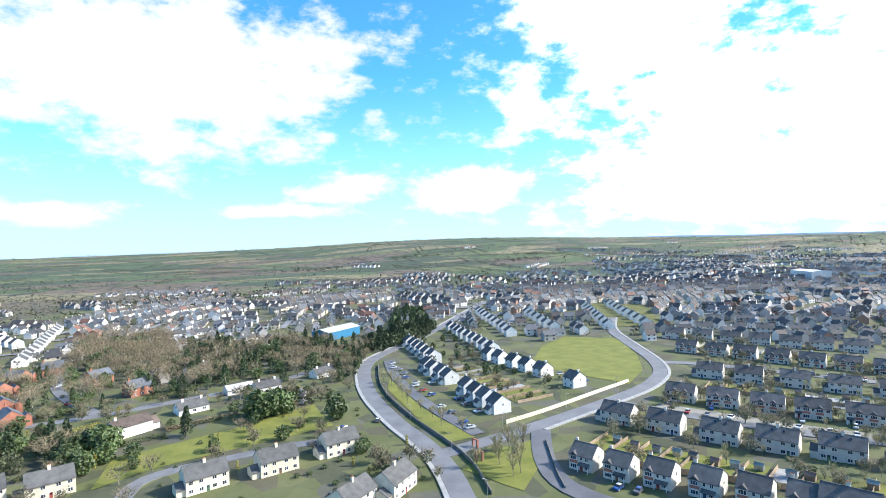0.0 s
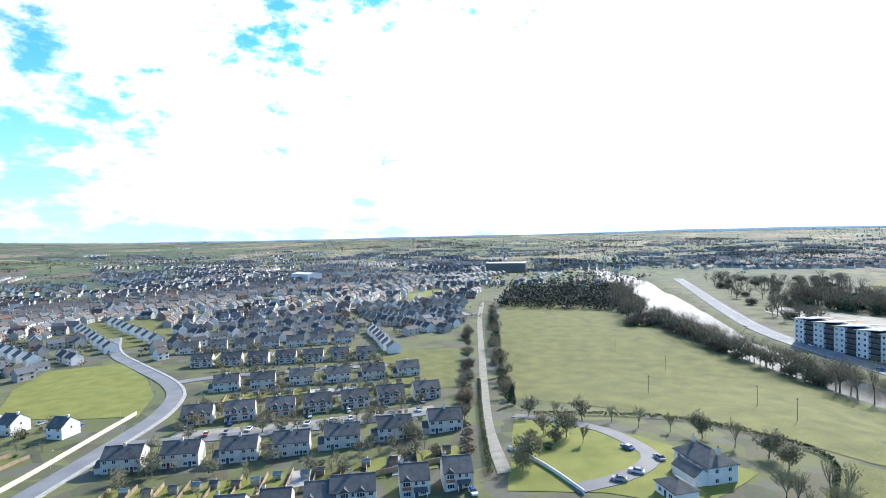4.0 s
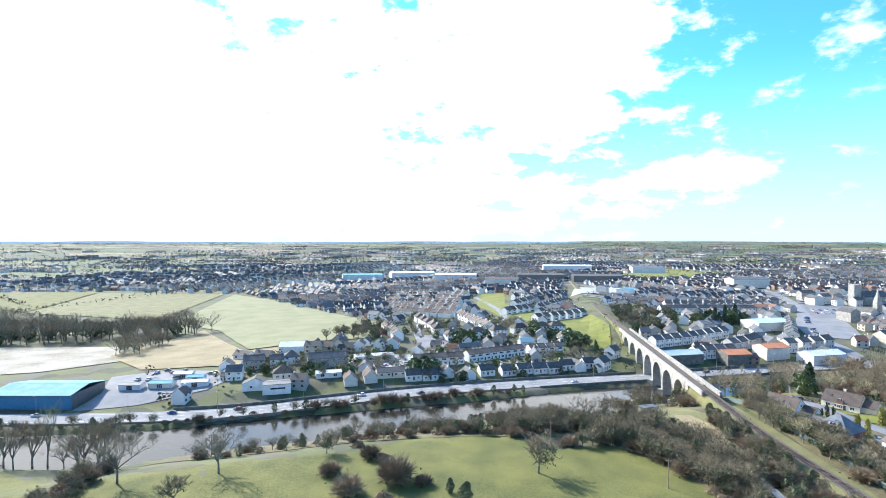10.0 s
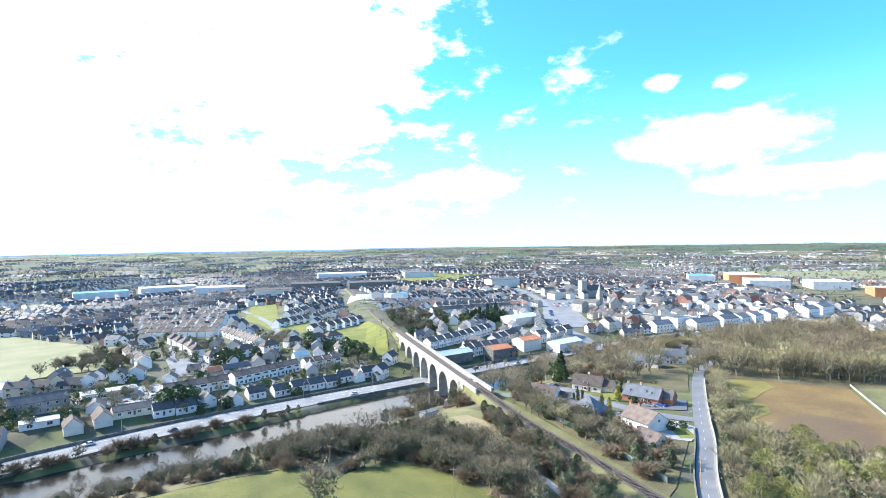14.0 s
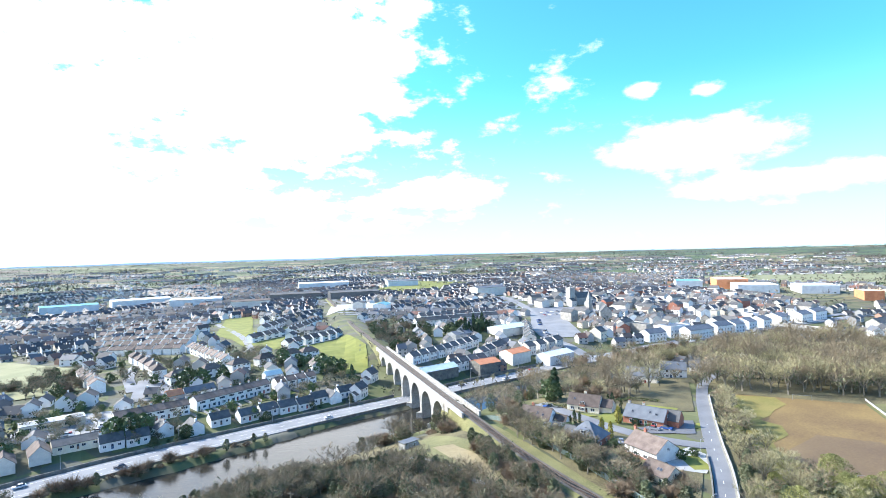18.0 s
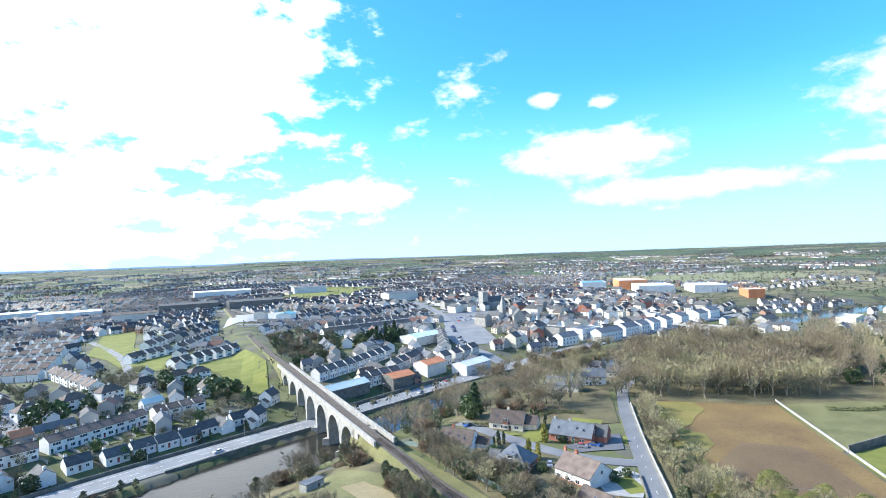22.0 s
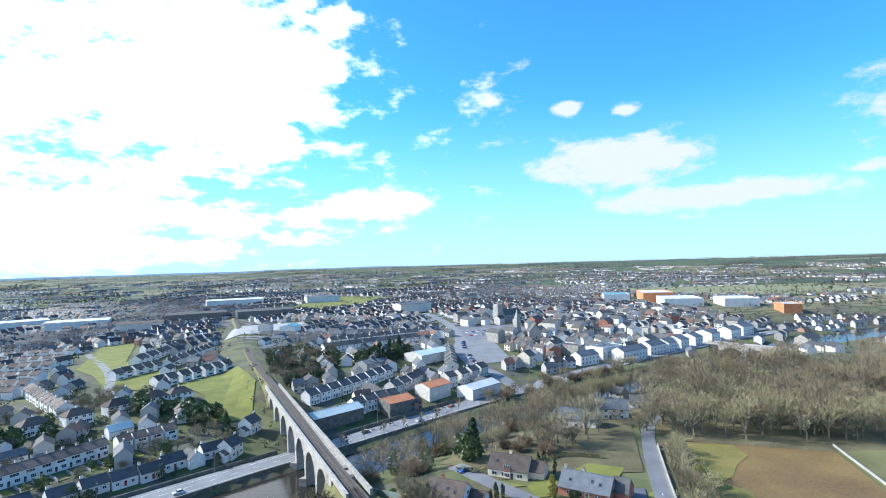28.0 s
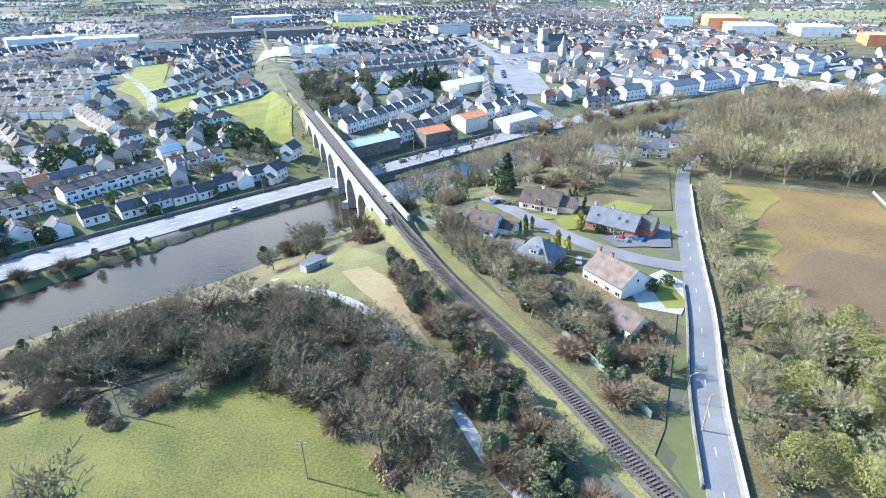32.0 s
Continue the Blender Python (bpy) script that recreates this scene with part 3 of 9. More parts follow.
def patch(name, poly, mat, label, lift=0.12, step=6.0, category="grass"):
    """A piece of ground with its own surface, draped over the land."""
    ring = []
    for (ax, ay), (bx, by) in zip(poly, poly[1:] + poly[:1]):
        n = max(1, int(math.hypot(bx - ax, by - ay) / step))
        for i in range(n):
            wob = 0.0 if i == 0 else RND.uniform(-0.25, 0.25)
            ring.append(Vector((ax + (bx - ax) * i / n + wob, ay + (by - ay) * i / n + wob)))
    pts, edges = list(ring), [(i, (i + 1) % len(ring)) for i in range(len(ring))]
    xs, ys = [p[0] for p in poly], [p[1] for p in poly]
    x = min(xs) + step / 2
    while x < max(xs):
        y = min(ys) + step / 2
        while y < max(ys):
            if inside((x, y), poly):
                pts.append(Vector((x, y)))
            y += step
        x += step
    v, _, f, *_ = geometry.delaunay_2d_cdt(pts, edges, [], 1, 0.01)
    zz = ground_z(np.array([p.x for p in v]), np.array([p.y for p in v])) + lift
    me = bpy.data.meshes.new(name)
    me.from_pydata([(p.x, p.y, float(z)) for p, z in zip(v, zz)], [], [tuple(t) for t in f])
    me.materials.append(mat)
    if me.polygons and me.polygons[0].normal.z < 0:
        me.flip_normals()
    return tagged(new(name, me), label, category, kind="structure")


def inside(p, poly):
    x, y = p
    hit = False
    for (ax, ay), (bx, by) in zip(poly, poly[1:] + poly[:1]):
        if (ay > y) != (by > y) and x < (bx - ax) * (y - ay) / (by - ay) + ax:
            hit = not hit
    return hit


def bulk_mesh(name, verts, loops, totals, mats, slots=None):
    """A large mesh set from arrays: corner indices and the number of corners of each face."""
    me = bpy.data.meshes.new(name)
    me.vertices.add(len(verts))
    me.vertices.foreach_set("co", np.asarray(verts, np.float32).ravel())
    me.loops.add(len(loops))
    me.loops.foreach_set("vertex_index", np.asarray(loops, np.int32))
    me.polygons.add(len(totals))
    totals = np.asarray(totals, np.int32)
    me.polygons.foreach_set("loop_start", np.r_[0, np.cumsum(totals)[:-1]].astype(np.int32))
    me.polygons.foreach_set("loop_total", totals)
    me.polygons.foreach_set("use_smooth", np.zeros(len(totals), bool))
    for m in mats:
        me.materials.append(m)
    if slots is not None:
        me.polygons.foreach_set("material_index", np.asarray(slots, np.int32))
    me.update(calc_edges=True)
    return me

# ---------------------------------------------------------------- ground
def make_ground():
    # rings that widen outwards, so that the sheet is fine near the flight and reaches the horizon
    rings = [0.0]
    while rings[-1] < 3690:
        r = rings[-1]
        rings.append(r + (3.2 if r < 330 else 3.2 + (r - 330) * 0.045))
    rings[-1] = 3700
    n = 420
    ang = np.linspace(0, 2 * np.pi, n, endpoint=False)
    rr = np.array(rings[1:])
    X = np.r_[0.0, (rr[:, None] * np.sin(ang)).ravel()]
    Y = np.r_[60.0, 60 + (rr[:, None] * np.cos(ang)).ravel()]
    Z = ground_z(X, Y)
    faces = [(0, 1 + (i + 1) % n, 1 + i) for i in range(n)]
    for k in range(len(rr) - 1):
        a, b = 1 + k * n, 1 + (k + 1) * n
        for i in range(n):
            j = (i + 1) % n
            faces.append((a + i, a + j, b + j, b + i))
    me = bpy.data.meshes.new("ground")
    me.from_pydata(np.stack([X, Y, Z], 1).tolist(), [], faces)
    me.polygons.foreach_set("use_smooth", np.ones(len(faces), bool))
    me.materials.append(M_GROUND)
    return tagged(new("ground", me), "rough grassland and soil between the roads and houses", "ground", kind="structure")


make_ground()


def make_distance():
    """Hills where the land ends, pale haze put into their colour and glow."""
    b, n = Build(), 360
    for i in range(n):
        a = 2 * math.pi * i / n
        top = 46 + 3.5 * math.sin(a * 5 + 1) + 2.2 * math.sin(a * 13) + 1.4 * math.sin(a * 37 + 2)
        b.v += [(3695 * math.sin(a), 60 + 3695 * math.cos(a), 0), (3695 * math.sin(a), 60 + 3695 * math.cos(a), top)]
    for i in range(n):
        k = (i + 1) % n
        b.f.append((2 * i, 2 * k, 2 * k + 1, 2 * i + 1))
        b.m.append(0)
    # blue base colour and emission imitate hazy air in front of the hills
    m = material("far hills with painted haze", (0.22, 0.30, 0.38), (0.28, 0.36, 0.44), 0.004, 1.0)
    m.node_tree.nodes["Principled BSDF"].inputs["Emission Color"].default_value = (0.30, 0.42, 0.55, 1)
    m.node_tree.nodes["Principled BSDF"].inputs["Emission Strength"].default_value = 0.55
    tagged(new("backdrop", b.mesh("backdrop", [m])), "line of far hills, blue haze put into their colour and glow", "hills", kind="structure")


make_distance()

# ---------------------------------------------------------------- water, roads, fields
def make_water():
    b = Build()
    xs = list(np.arange(-900, 901, 12.0))
    for x in xs:
        b.v += [(x, float(bank(FAR_BANK, x)) + 0.6, -1.0), (x, float(bank(NEAR_BANK, x)) - 6, -1.0)]
    for i in range(len(xs) - 1):
        b.f.append((2 * i, 2 * i + 1, 2 * i + 3, 2 * i + 2))
    tagged(new("water", b.mesh("water", [M_WATER])), "brown river water with sky reflected on ripples", "river", kind="structure")


make_water()

QUAY = QUAY_LINE
road("road", QUAY, 14.6, M_ROADPALE, "wide pale asphalt quay road along the river", lift=0.25, flat=True, thick=2.0)
road("road", [(56, 88), (64.4, 104), (71.2, 116.6), (83.3, 134.9), (91.7, 150.3), (103.8, 171), (119.2, 196.3), (133.2, 215.5), (153.5, 228.6), (180.1, 236.2)], 5.0, M_ASPHALT, "narrow grey asphalt road with white lane marks", lift=0.25)
road("road", [(92.5, 151.4), (89, 152.6), (81.5, 158.8), (74.8, 168), (70.3, 179), (66, 189), (62.5, 202)], 6.0, M_ASPHALT, "short asphalt cul-de-sac between bungalows", lift=0.27)
LANE = [(56, 88), (64.4, 104), (71.2, 116.6), (83.3, 134.9), (91.7, 150.3), (103.8, 171), (119.2, 196.3), (133.2, 215.5), (153.5, 228.6)]
road("pavement", LANE[:7], 0.6, M_GRAVEL, "narrow worn kerb strip beside the road", lift=0.32, offset=-2.8, category="pavement")
road("road", [(130.7, 307.4), (119.1, 350), (120.9, 386.3), (141.6, 446.3), (157.3, 536.6), (160.6, 635.9)], 10, M_ROADPALE, "pale asphalt street climbing into the town", lift=0.3)
CURVE = [(-40.4, -113.1), (-46.2, -129.6), (-49.8, -148.3), (-50.3, -171), (-56.6, -212.9), (-74.4, -260.3), (-99.4, -283.2), (-134.3, -309.2), (-180.8, -352.1), (-272.3, -440.7)]
road("road", CURVE, 7.5, M_ASPHALT, "curving grey estate road", lift=0.25)
road("pavement", CURVE, 1.6, M_CONCRETE, "pale footpath beside the curving road", lift=0.38, offset=4.7, category="pavement")
SPINE = [(-45.9, -139.9), (-84.1, -141.5), (-124.7, -147.4), (-152.2, -152.8), (-179.9, -168.8), (-211.7, -217), (-233.4, -250.4), (-271.8, -283.8)]
road("road", SPINE, 7.5, M_ASPHALT, "grey estate road past brick gateposts", lift=0.27)
road("pavement", SPINE[1:], 1.6, M_CONCRETE, "pale footpath along the estate road", lift=0.4, offset=-4.7, category="pavement")
road("road", [(-84, -139), (-70, -122), (-62, -104), (-74, -68), (-86, -34)], 7.5, M_TARMAC, "tarmac access road with parked cars", lift=0.24)
road("road", [(-122, -146), (-126, -132), (-156, -56)], 7.5, M_ASPHALT, "estate street between facing rows of houses", lift=0.24)
road("pavement", [(-126, -132), (-156, -56)], 7.0, M_GRAVEL, "pale front driveways beside the street", lift=0.2, offset=7.0, category="pavement")
road("road", [(-186, -176), (-197, -166), (-228, -94)], 7.5, M_ASPHALT, "estate street between the farther rows", lift=0.24)
road("road", [(-66.4, -146.9), (-67.7, -184.3), (-76.2, -228.7), (-87.1, -259)], 6.0, M_TARMAC, "tarmac parking street in front of the terraces", lift=0.24)
road("road", [(26.7, -159.1), (22.1, -171.6), (1.9, -171.6), (-16.4, -171.4), (-30.9, -168)], 5.5, M_ASPHALT, "grey cul-de-sac beside the green", lift=0.24)
road("road", [(90, -246), (61.8, -239.9), (33.4, -237.1), (7, -241.6), (-25.8, -244.5), (-63.7, -270.1)], 6.0, M_ASPHALT, "grey suburban road between hedges", lift=0.24)
road("road", [(33.4, -237.1), (44.5, -263.8), (53.9, -300.2), (52.1, -335.5)], 6.0, M_ASPHALT, "wide grey cul-de-sac among brick houses", lift=0.24)
road("road", [(-104.1, -29.7), (-131.5, -36.4), (-164.6, -41.3), (-233.4, -50.6), (-293.4, -59.2), (-367.6, -69.3), (-446.1, -76.7)], 4.2, M_GRAVEL, "straight pale gravel lane between hedges", lift=0.2)
road("road", [(-95.9, -15.3), (-100.6, -5.2), (-111.6, 3.6), (-121.9, 0.5), (-136.6, -7.8), (-148.8, -30.4)], 5.5, M_TARMAC, "tarmac drive to the white house", lift=0.2)
road("road", [(50, 92), (37.8, 106.8), (34.8, 123.8), (29.8, 136.7), (24.3, 151.7), (15.7, 159.5), (4.9, 166.4)], 2.4, M_CONCRETE, "pale curving footpath through the scrub", lift=0.3, category="path")
road("road", [(-4.9, 156.3), (0.1, 168.9), (11.9, 175.4), (22.8, 180.1)], 3.0, M_GRAVEL, "gravel track to the pump house", lift=0.16, category="path")
road("road", [(-92.6, 261.5), (-109.2, 296), (-124.1, 374.8), (-139.3, 464.5)], 6.0, M_ROADPALE, "pale suburban street", lift=0.3)
road("road", [(-59.1, 335.1), (-79.2, 406.4), (-118.9, 494.6)], 5.5, M_ROADPALE, "pale suburban street beside the green", lift=0.3)
road("road", [(136, -10), (179.9, 58.7), (209.3, 92.6), (202.4, 120.2), (219.7, 154.6), (289.6, 158.3)], 5.0, M_TARMAC, "dark tarmac avenue by the big house", lift=0.24)

patch("field", [(-175.1, -36.1), (-351.6, -53), (-444.7, -59.4), (-422.8, 15.2), (-339.7, 41.9), (-265.8, 57.5), (-205.4, 77.6), (-147.3, 91.3), (-112.8, 81.6), (-106.6, 64), (-116.9, 48.2), (-135.5, 34.3), (-148.2, 18.2)], M_GRASS, "large green pasture sloping to the river", step=8)
patch("field", [(-117, 44.3), (-102.7, 60.1), (-109.1, 82.4), (-86, 99.5), (-61.3, 110.3), (-50, 124), (-40, 131.5), (-30, 137), (-20, 134), (-11, 127.5), (-5, 132), (3.6, 135), (12, 131), (20, 122), (25, 111), (28, 105), (24, 60), (-60, 20), (-95.1, 28.7)], M_GRASS, "green riverside pasture with hedges", step=6)
patch("field", [(-94, 27), (-60, 19.5), (24, 59.5), (48, 80), (72, 60), (80, -20), (40, -100), (-24, -96), (-52, -70), (-70, -20)], M_GRASS, "rough green field south of the railway", step=6)
patch("garden_lawn", [(-151.9, -30.5), (-128, 2.4), (-107.2, 22.6), (-89.2, 6.9), (-94.6, -9.2), (-95.8, -28.5)], M_LAWN, "bright mown lawn round the white house", lift=0.1, step=5)
patch("field", [(-424.2, 148.7), (-331.3, 211.5), (-266.2, 232.4), (-228.7, 198.5), (-247.1, 172.1), (-303.2, 137.7), (-400.5, 128.5)], M_FROST, "bleached dead grass behind the apartments", lift=0.3, step=8)
patch("field", [(-306.4, 316.1), (-399, 501.3), (-296.7, 449.2), (-149.6, 329.2), (-116.1, 268), (-148.6, 255.1), (-177.9, 230.4), (-247, 292.2)], M_STUBBLE, "pale mown hill field with wheel lines", lift=0.4, step=9)
patch("field", [(-246.3, 208), (-258.9, 292.1), (-178, 226.6), (-148.6, 250.2), (-145, 228.1), (-158.9, 201.1), (-201.7, 184.8)], M_STRAW, "rough dead straw-coloured grass", lift=0.35, step=7)
patch("field", [(-326, 320.6), (-414.8, 506), (-549, 461.4), (-460.5, 316.1)], M_DULLGRASS, "green pasture beyond the wood", lift=0.5, step=14)
patch("field", [(-470.3, 325.7), (-558.1, 470.4), (-726.8, 405.9), (-577.9, 281.6)], M_GRASS, "hedged green pasture", lift=0.6, step=16)
patch("green", [(-120.4, 530.6), (-99.2, 541.4), (-79.5, 437.1), (-59.7, 410.4), (-41.8, 389.4), (-37.6, 343.8), (-61.2, 342.1), (-84.9, 395.7), (-102.5, 424.5)], M_LAWN, "mown public green between terraces", lift=0.3, step=7)
patch("green", [(-35.6, 349.1), (-8.8, 372.9), (3.4, 331.1), (4.6, 288.2), (-9.4, 285.7), (-17.6, 321.8)], M_LAWN, "mown green beside the railway bank", lift=0.3, step=6)
patch("green", [(-137.9, -210.1), (-168.7, -238.3), (-198.4, -252.8), (-216, -227.9), (-192.5, -194.7), (-169.1, -171.5), (-145.7, -158.8), (-141.2, -179.6)], M_LAWN, "broad mown estate green", step=6)
patch("green", [(-83.2, -246), (-65, -210.2), (-57.6, -168.2), (-56, -146.5), (-64.3, -145.8), (-64.6, -180), (-73, -226.4)], M_LAWN, "long mown verge inside the curved wall", step=5)
patch("green", [(-49.3, -128.7), (-58.4, -134.2), (-77, -134), (-70, -121.4), (-54.8, -110.6)], M_LAWN, "mown triangle of grass with bare saplings", step=5)
patch("green", [(33.1, -170.1), (28.8, -189.8), (-4.5, -196.6), (-33.9, -207.4), (-32.6, -180.4), (-2, -177.9), (20.2, -175.8)], M_LAWN, "sunlit mown green beside the cul-de-sac", step=5)
patch("green", [(-190.9, -56.4), (-179.5, -78.9), (-252.1, -106.1), (-270.1, -66)], M_GRASS, "mown playing green beside the lane", step=7)
patch("green", [(-242.3, -257.5), (-271.3, -239.6), (-351.5, -321.7), (-317, -364.4)], M_GRASS, "mown green strip across the estate", lift=0.2, step=8)
patch("green", [(-468.7, -171.6), (-545.7, -150.4), (-556.3, -130.6), (-474.9, -134.7)], M_LAWN, "oval mown green in the estate", lift=0.4, step=8)
patch("pitch", [(131.1, 194.7), (164.1, 177.3), (128, 114), (92.1, 131.5), (109, 161.4)], M_MUD, "worn brown playing pitch with yellowed grass", step=4, category="pitch")
patch("pitch_bare_patch", [(124.7, 153.4), (136.2, 145.4), (124.8, 119.2), (100.4, 129.6), (106.8, 143.9)], M_WETMUD, "bare wet brown earth on the pitch", lift=0.18, step=4, category="pitch")
patch("pitch_turf", [(130.5, 193.5), (141, 188), (138.6, 180), (131, 176), (124.6, 170.6), (119.4, 168.4), (121.5, 162), (117.6, 155), (109, 150.4), (105.4, 144), (106, 138.6), (101, 132), (96, 130.2), (92.6, 132), (101, 147), (109.4, 161.4), (120, 178)], M_YELLOWGRASS, "worn yellow-green turf along the pitch", lift=0.2, step=3, category="pitch")
patch("lawn", [(142.2, 137.1), (191.1, 140.2), (192.2, 130.7), (157.6, 105), (140.1, 109), (130.2, 116.1)], M_LAWN, "smooth green lawn by the cedars", step=5)
patch("field", [(165.2, 177.4), (195.6, 171), (193.4, 143.4), (142.2, 139.2)], M_DULLGRASS, "rough pale grass beside the walled garden", step=5)
patch("lawn", [(140.1, 108), (157.7, 103.9), (157.7, 58.9), (124.8, 59.1), (99, 100.3)], M_LAWN, "shaded lawn under the trees", step=6)
patch("lawn", [(191.1, 128.5), (219.6, 124.7), (231.1, 90.5), (191.2, 69.2), (168.8, 92.5)], M_LAWN, "lawns in front of the big house", step=6)
patch("sports_field", [(7.6, 774.9), (83, 1058.8), (184.6, 938.5), (67, 748.7)], M_LAWN, "green sports fields in the town", lift=0.8, step=30, category="pitch")
patch("field", [(524.5, 714), (547, 900), (900, 800), (818, 629.2), (674.7, 618.7)], M_STUBBLE, "pale open meadow behind the shopping centre", lift=0.9, step=30)
patch("yard", [(-150, 167), (-166, 149), (-184, 137), (-187, 152), (-204, 172), (-188, 187), (-149, 192.5)], M_ROADPALE, "pale forecourt of the car yards", lift=0.2, category="yard")
patch("yard", [(-97, 279), (-88, 283.5), (-80, 272), (-77.5, 263), (-79.6, 252), (-89, 248)], M_ROADPALE, "pale asphalt turning place with parked cars", lift=0.3, category="yard")
patch("yard", [(-112, 211), (-80, 214), (-78, 232), (-92, 240), (-116, 231)], M_CONCRETE, "pale concrete yard", lift=0.25, category="yard")
patch("yard", [(-30.6, 504.9), (24.6, 533.4), (41.4, 621.7), (-31.3, 612.2)], M_CONCRETE, "pale freight yard beside the railway", lift=0.5, step=12, category="yard")
patch("yard", [(116, 357.2), (145.1, 355.6), (159.2, 439.4), (132.8, 436.9)], M_ROADPALE, "car park beside the street", lift=0.25, category="yard")
patch("yard", [(139.2, 421.3), (202.2, 451.3), (208.4, 499.6), (155, 509.6)], M_ASPHALT, "car park by the church", lift=0.3, category="yard")
patch("scrub_floor", [(-118, 100), (-86, 112), (-50, 126), (-16, 137), (-4, 140), (9, 134), (18, 122), (27, 108), (40, 98), (50, 96), (46, 130), (38, 160), (30, 186), (14, 196), (-8, 184), (-34, 174), (-70, 150), (-108, 122)], M_LEAFMOULD, "dead grass and leaf litter under the scrub", lift=0.17, step=4)
patch("scrub_floor", [(58, 108), (62, 112), (82, 140), (76, 160), (60, 210), (110, 245), (170, 262), (240, 260), (280, 200), (215, 150), (190, 168), (160, 176), (130, 196), (126, 214), (106, 180), (60, 190), (46, 200), (42, 190), (50, 150)], M_LEAFMOULD, "dead grass and leaf litter under bare trees", lift=0.16, step=5)
patch("scrub_floor", [(62, 90), (70, 70), (100, 80), (128, 112), (92, 131), (109, 162), (128, 196), (124, 200), (106, 172), (93, 150), (84, 134), (73, 115), (66, 102)], M_LEAFMOULD, "dead grass and leaf litter beside the narrow road", lift=0.05, step=5)
patch("embankment", [(60, 92), (56.1, 122), (47, 160.1), (41, 182.2), (36.9, 178), (41.9, 158), (49, 125.9), (55, 99.9)], M_DULLGRASS, "yellowing grass beside the railway", lift=0.14, step=4)
patch("bank", [(6, 174.1), (22.8, 183), (30.8, 169.9), (30.8, 149.8), (12.7, 159.4)], M_DULLGRASS, "dull grass clearing near the viaduct", lift=0.24, step=4)
patch("dead_grass", [(20.4, 166.5), (26.1, 167.1), (31, 159), (32.4, 145.5), (34.6, 135.9), (32, 138), (29.5, 145.9), (24.4, 156.4)], M_STRAW, "yellowed dead grass beside the path", lift=0.26, step=2.5)


for poly in ([(40.2, 146.5), (41.6, 146), (42.4, 140), (41.2, 139.6)], [(44.2, 128.8), (45.6, 128.4), (47.2, 121.8), (45.8, 121.4)], [(85, 117.6), (88, 115), (88.6, 113.4), (86, 114.6)], [(41, 137.4), (42, 137), (42.2, 133.8), (41.4, 134)]):
    patch("puddle", poly, M_WATER, "rainwater puddle reflecting the sky", lift=0.2, step=2, category="puddle")


def wall_line(name, line, height, thick, mat, label, step=3.0, cap=None, category="wall", base=-0.6, z=None):
    """A wall or fence panel run that follows the ground."""
    b = Build()
    thick, height = thick / K, height / K
    sp = spread(line, step)
    for p, d in sp:
        n = Vector((-d.y, d.x))
        g = ground_at(p.x, p.y) if z is None else z
        for s in (1, -1):
            q = p + n * (s * thick / 2)
            b.v += [(q.x, q.y, g + base), (q.x, q.y, g + height)]
    for i in range(len(sp) - 1):
        a, c = 4 * i, 4 * i + 4
        for f in ((a, c, c + 1, a + 1), (a + 3, c + 3, c + 2, a + 2), (a + 1, c + 1, c + 3, a + 3)):
            b.f.append(f)
            b.m.append(0)
    e = 4 * (len(sp) - 1)
    b.f += [(1, 3, 2, 0), (e, e + 2, e + 3, e + 1)]
    b.m += [0, 0]
    return tagged(new(name, b.mesh(name, [mat])), label, category, kind="structure")


patch("driveway", [(95.4, 172.8), (100, 171.6), (93.8, 161), (82, 163.6), (80.5, 169)], M_TARMAC, "tarmac forecourt of the brick bungalow", lift=0.22, step=3, category="yard")
patch("driveway", [(76, 148), (86, 152), (88, 144), (80, 136), (74, 140)], M_CONCRETE, "pale paved forecourt beside the white house", lift=0.18, step=3, category="yard")
patch("yard", [(56, 146), (68, 150), (70, 138), (64, 128), (58, 136)], M_GRAVEL, "cluttered gravel yard behind the white house", lift=0.1, step=3, category="yard")
# river walls
wall_line("river_wall", [(p.x + d.y * 6.2, p.y - d.x * 6.2) for p, d in spread(QUAY, 8) if -34 < p.x < 400], 1.5, 0.6, M_DARKSTONE, "dark stone river wall under the quay road", base=-3.6, z=0.0)
wall_line("kerb_wall", [(p.x + d.y * 6.0, p.y - d.x * 6.0) for p, d in spread(QUAY, 8) if -205 < p.x < -34], 0.75, 0.35, M_GRAVEL, "low pale kerb wall at the road's edge", base=-0.6)
wall_line("roadside_wall", [(-150, 149.8), (-128, 161), (-106, 178.6), (-79, 199.8), (-42, 223.8), (2.2, 250.2), (14.8, 257.2)], 1.5, 0.4, M_DARKSTONE, "dark boundary wall behind the quay road")
wall_line("roadside_wall", [(27.9, 262.8), (70, 287.2), (103.4, 304.2)], 1.8, 0.4, M_DARKSTONE, "dark stone wall behind the quay road")
wall_line("roadside_wall", [(p.x + d.y * 2.5, p.y - d.x * 2.5) for p, d in spread(LANE[:7], 5)], 1.1, 0.35, M_CONCRETE, "pale rendered wall beside the narrow road")
wall_line("garden_wall", [(p.x - d.y * 2.3, p.y + d.x * 2.3) for p, d in spread(LANE[:5], 5)][3:-2], 1.1, 0.35, M_DARKSTONE, "rubble garden wall along the road")
wall_line("estate_wall", [(-47.6, -113.4), (-54.3, -132), (-55.9, -152.6), (-56.5, -171.3), (-61.9, -211.1), (-78.8, -252.1)], 1.3, 0.35, M_DARKSTONE, "dark stone wall curving round the green")
wall_line("estate_wall", [(-78.7, -149.5), (-97.5, -151.4), (-124.7, -156.8), (-147.8, -161)], 1.7, 0.25, M_CREAM, "long cream garden wall along the estate road")
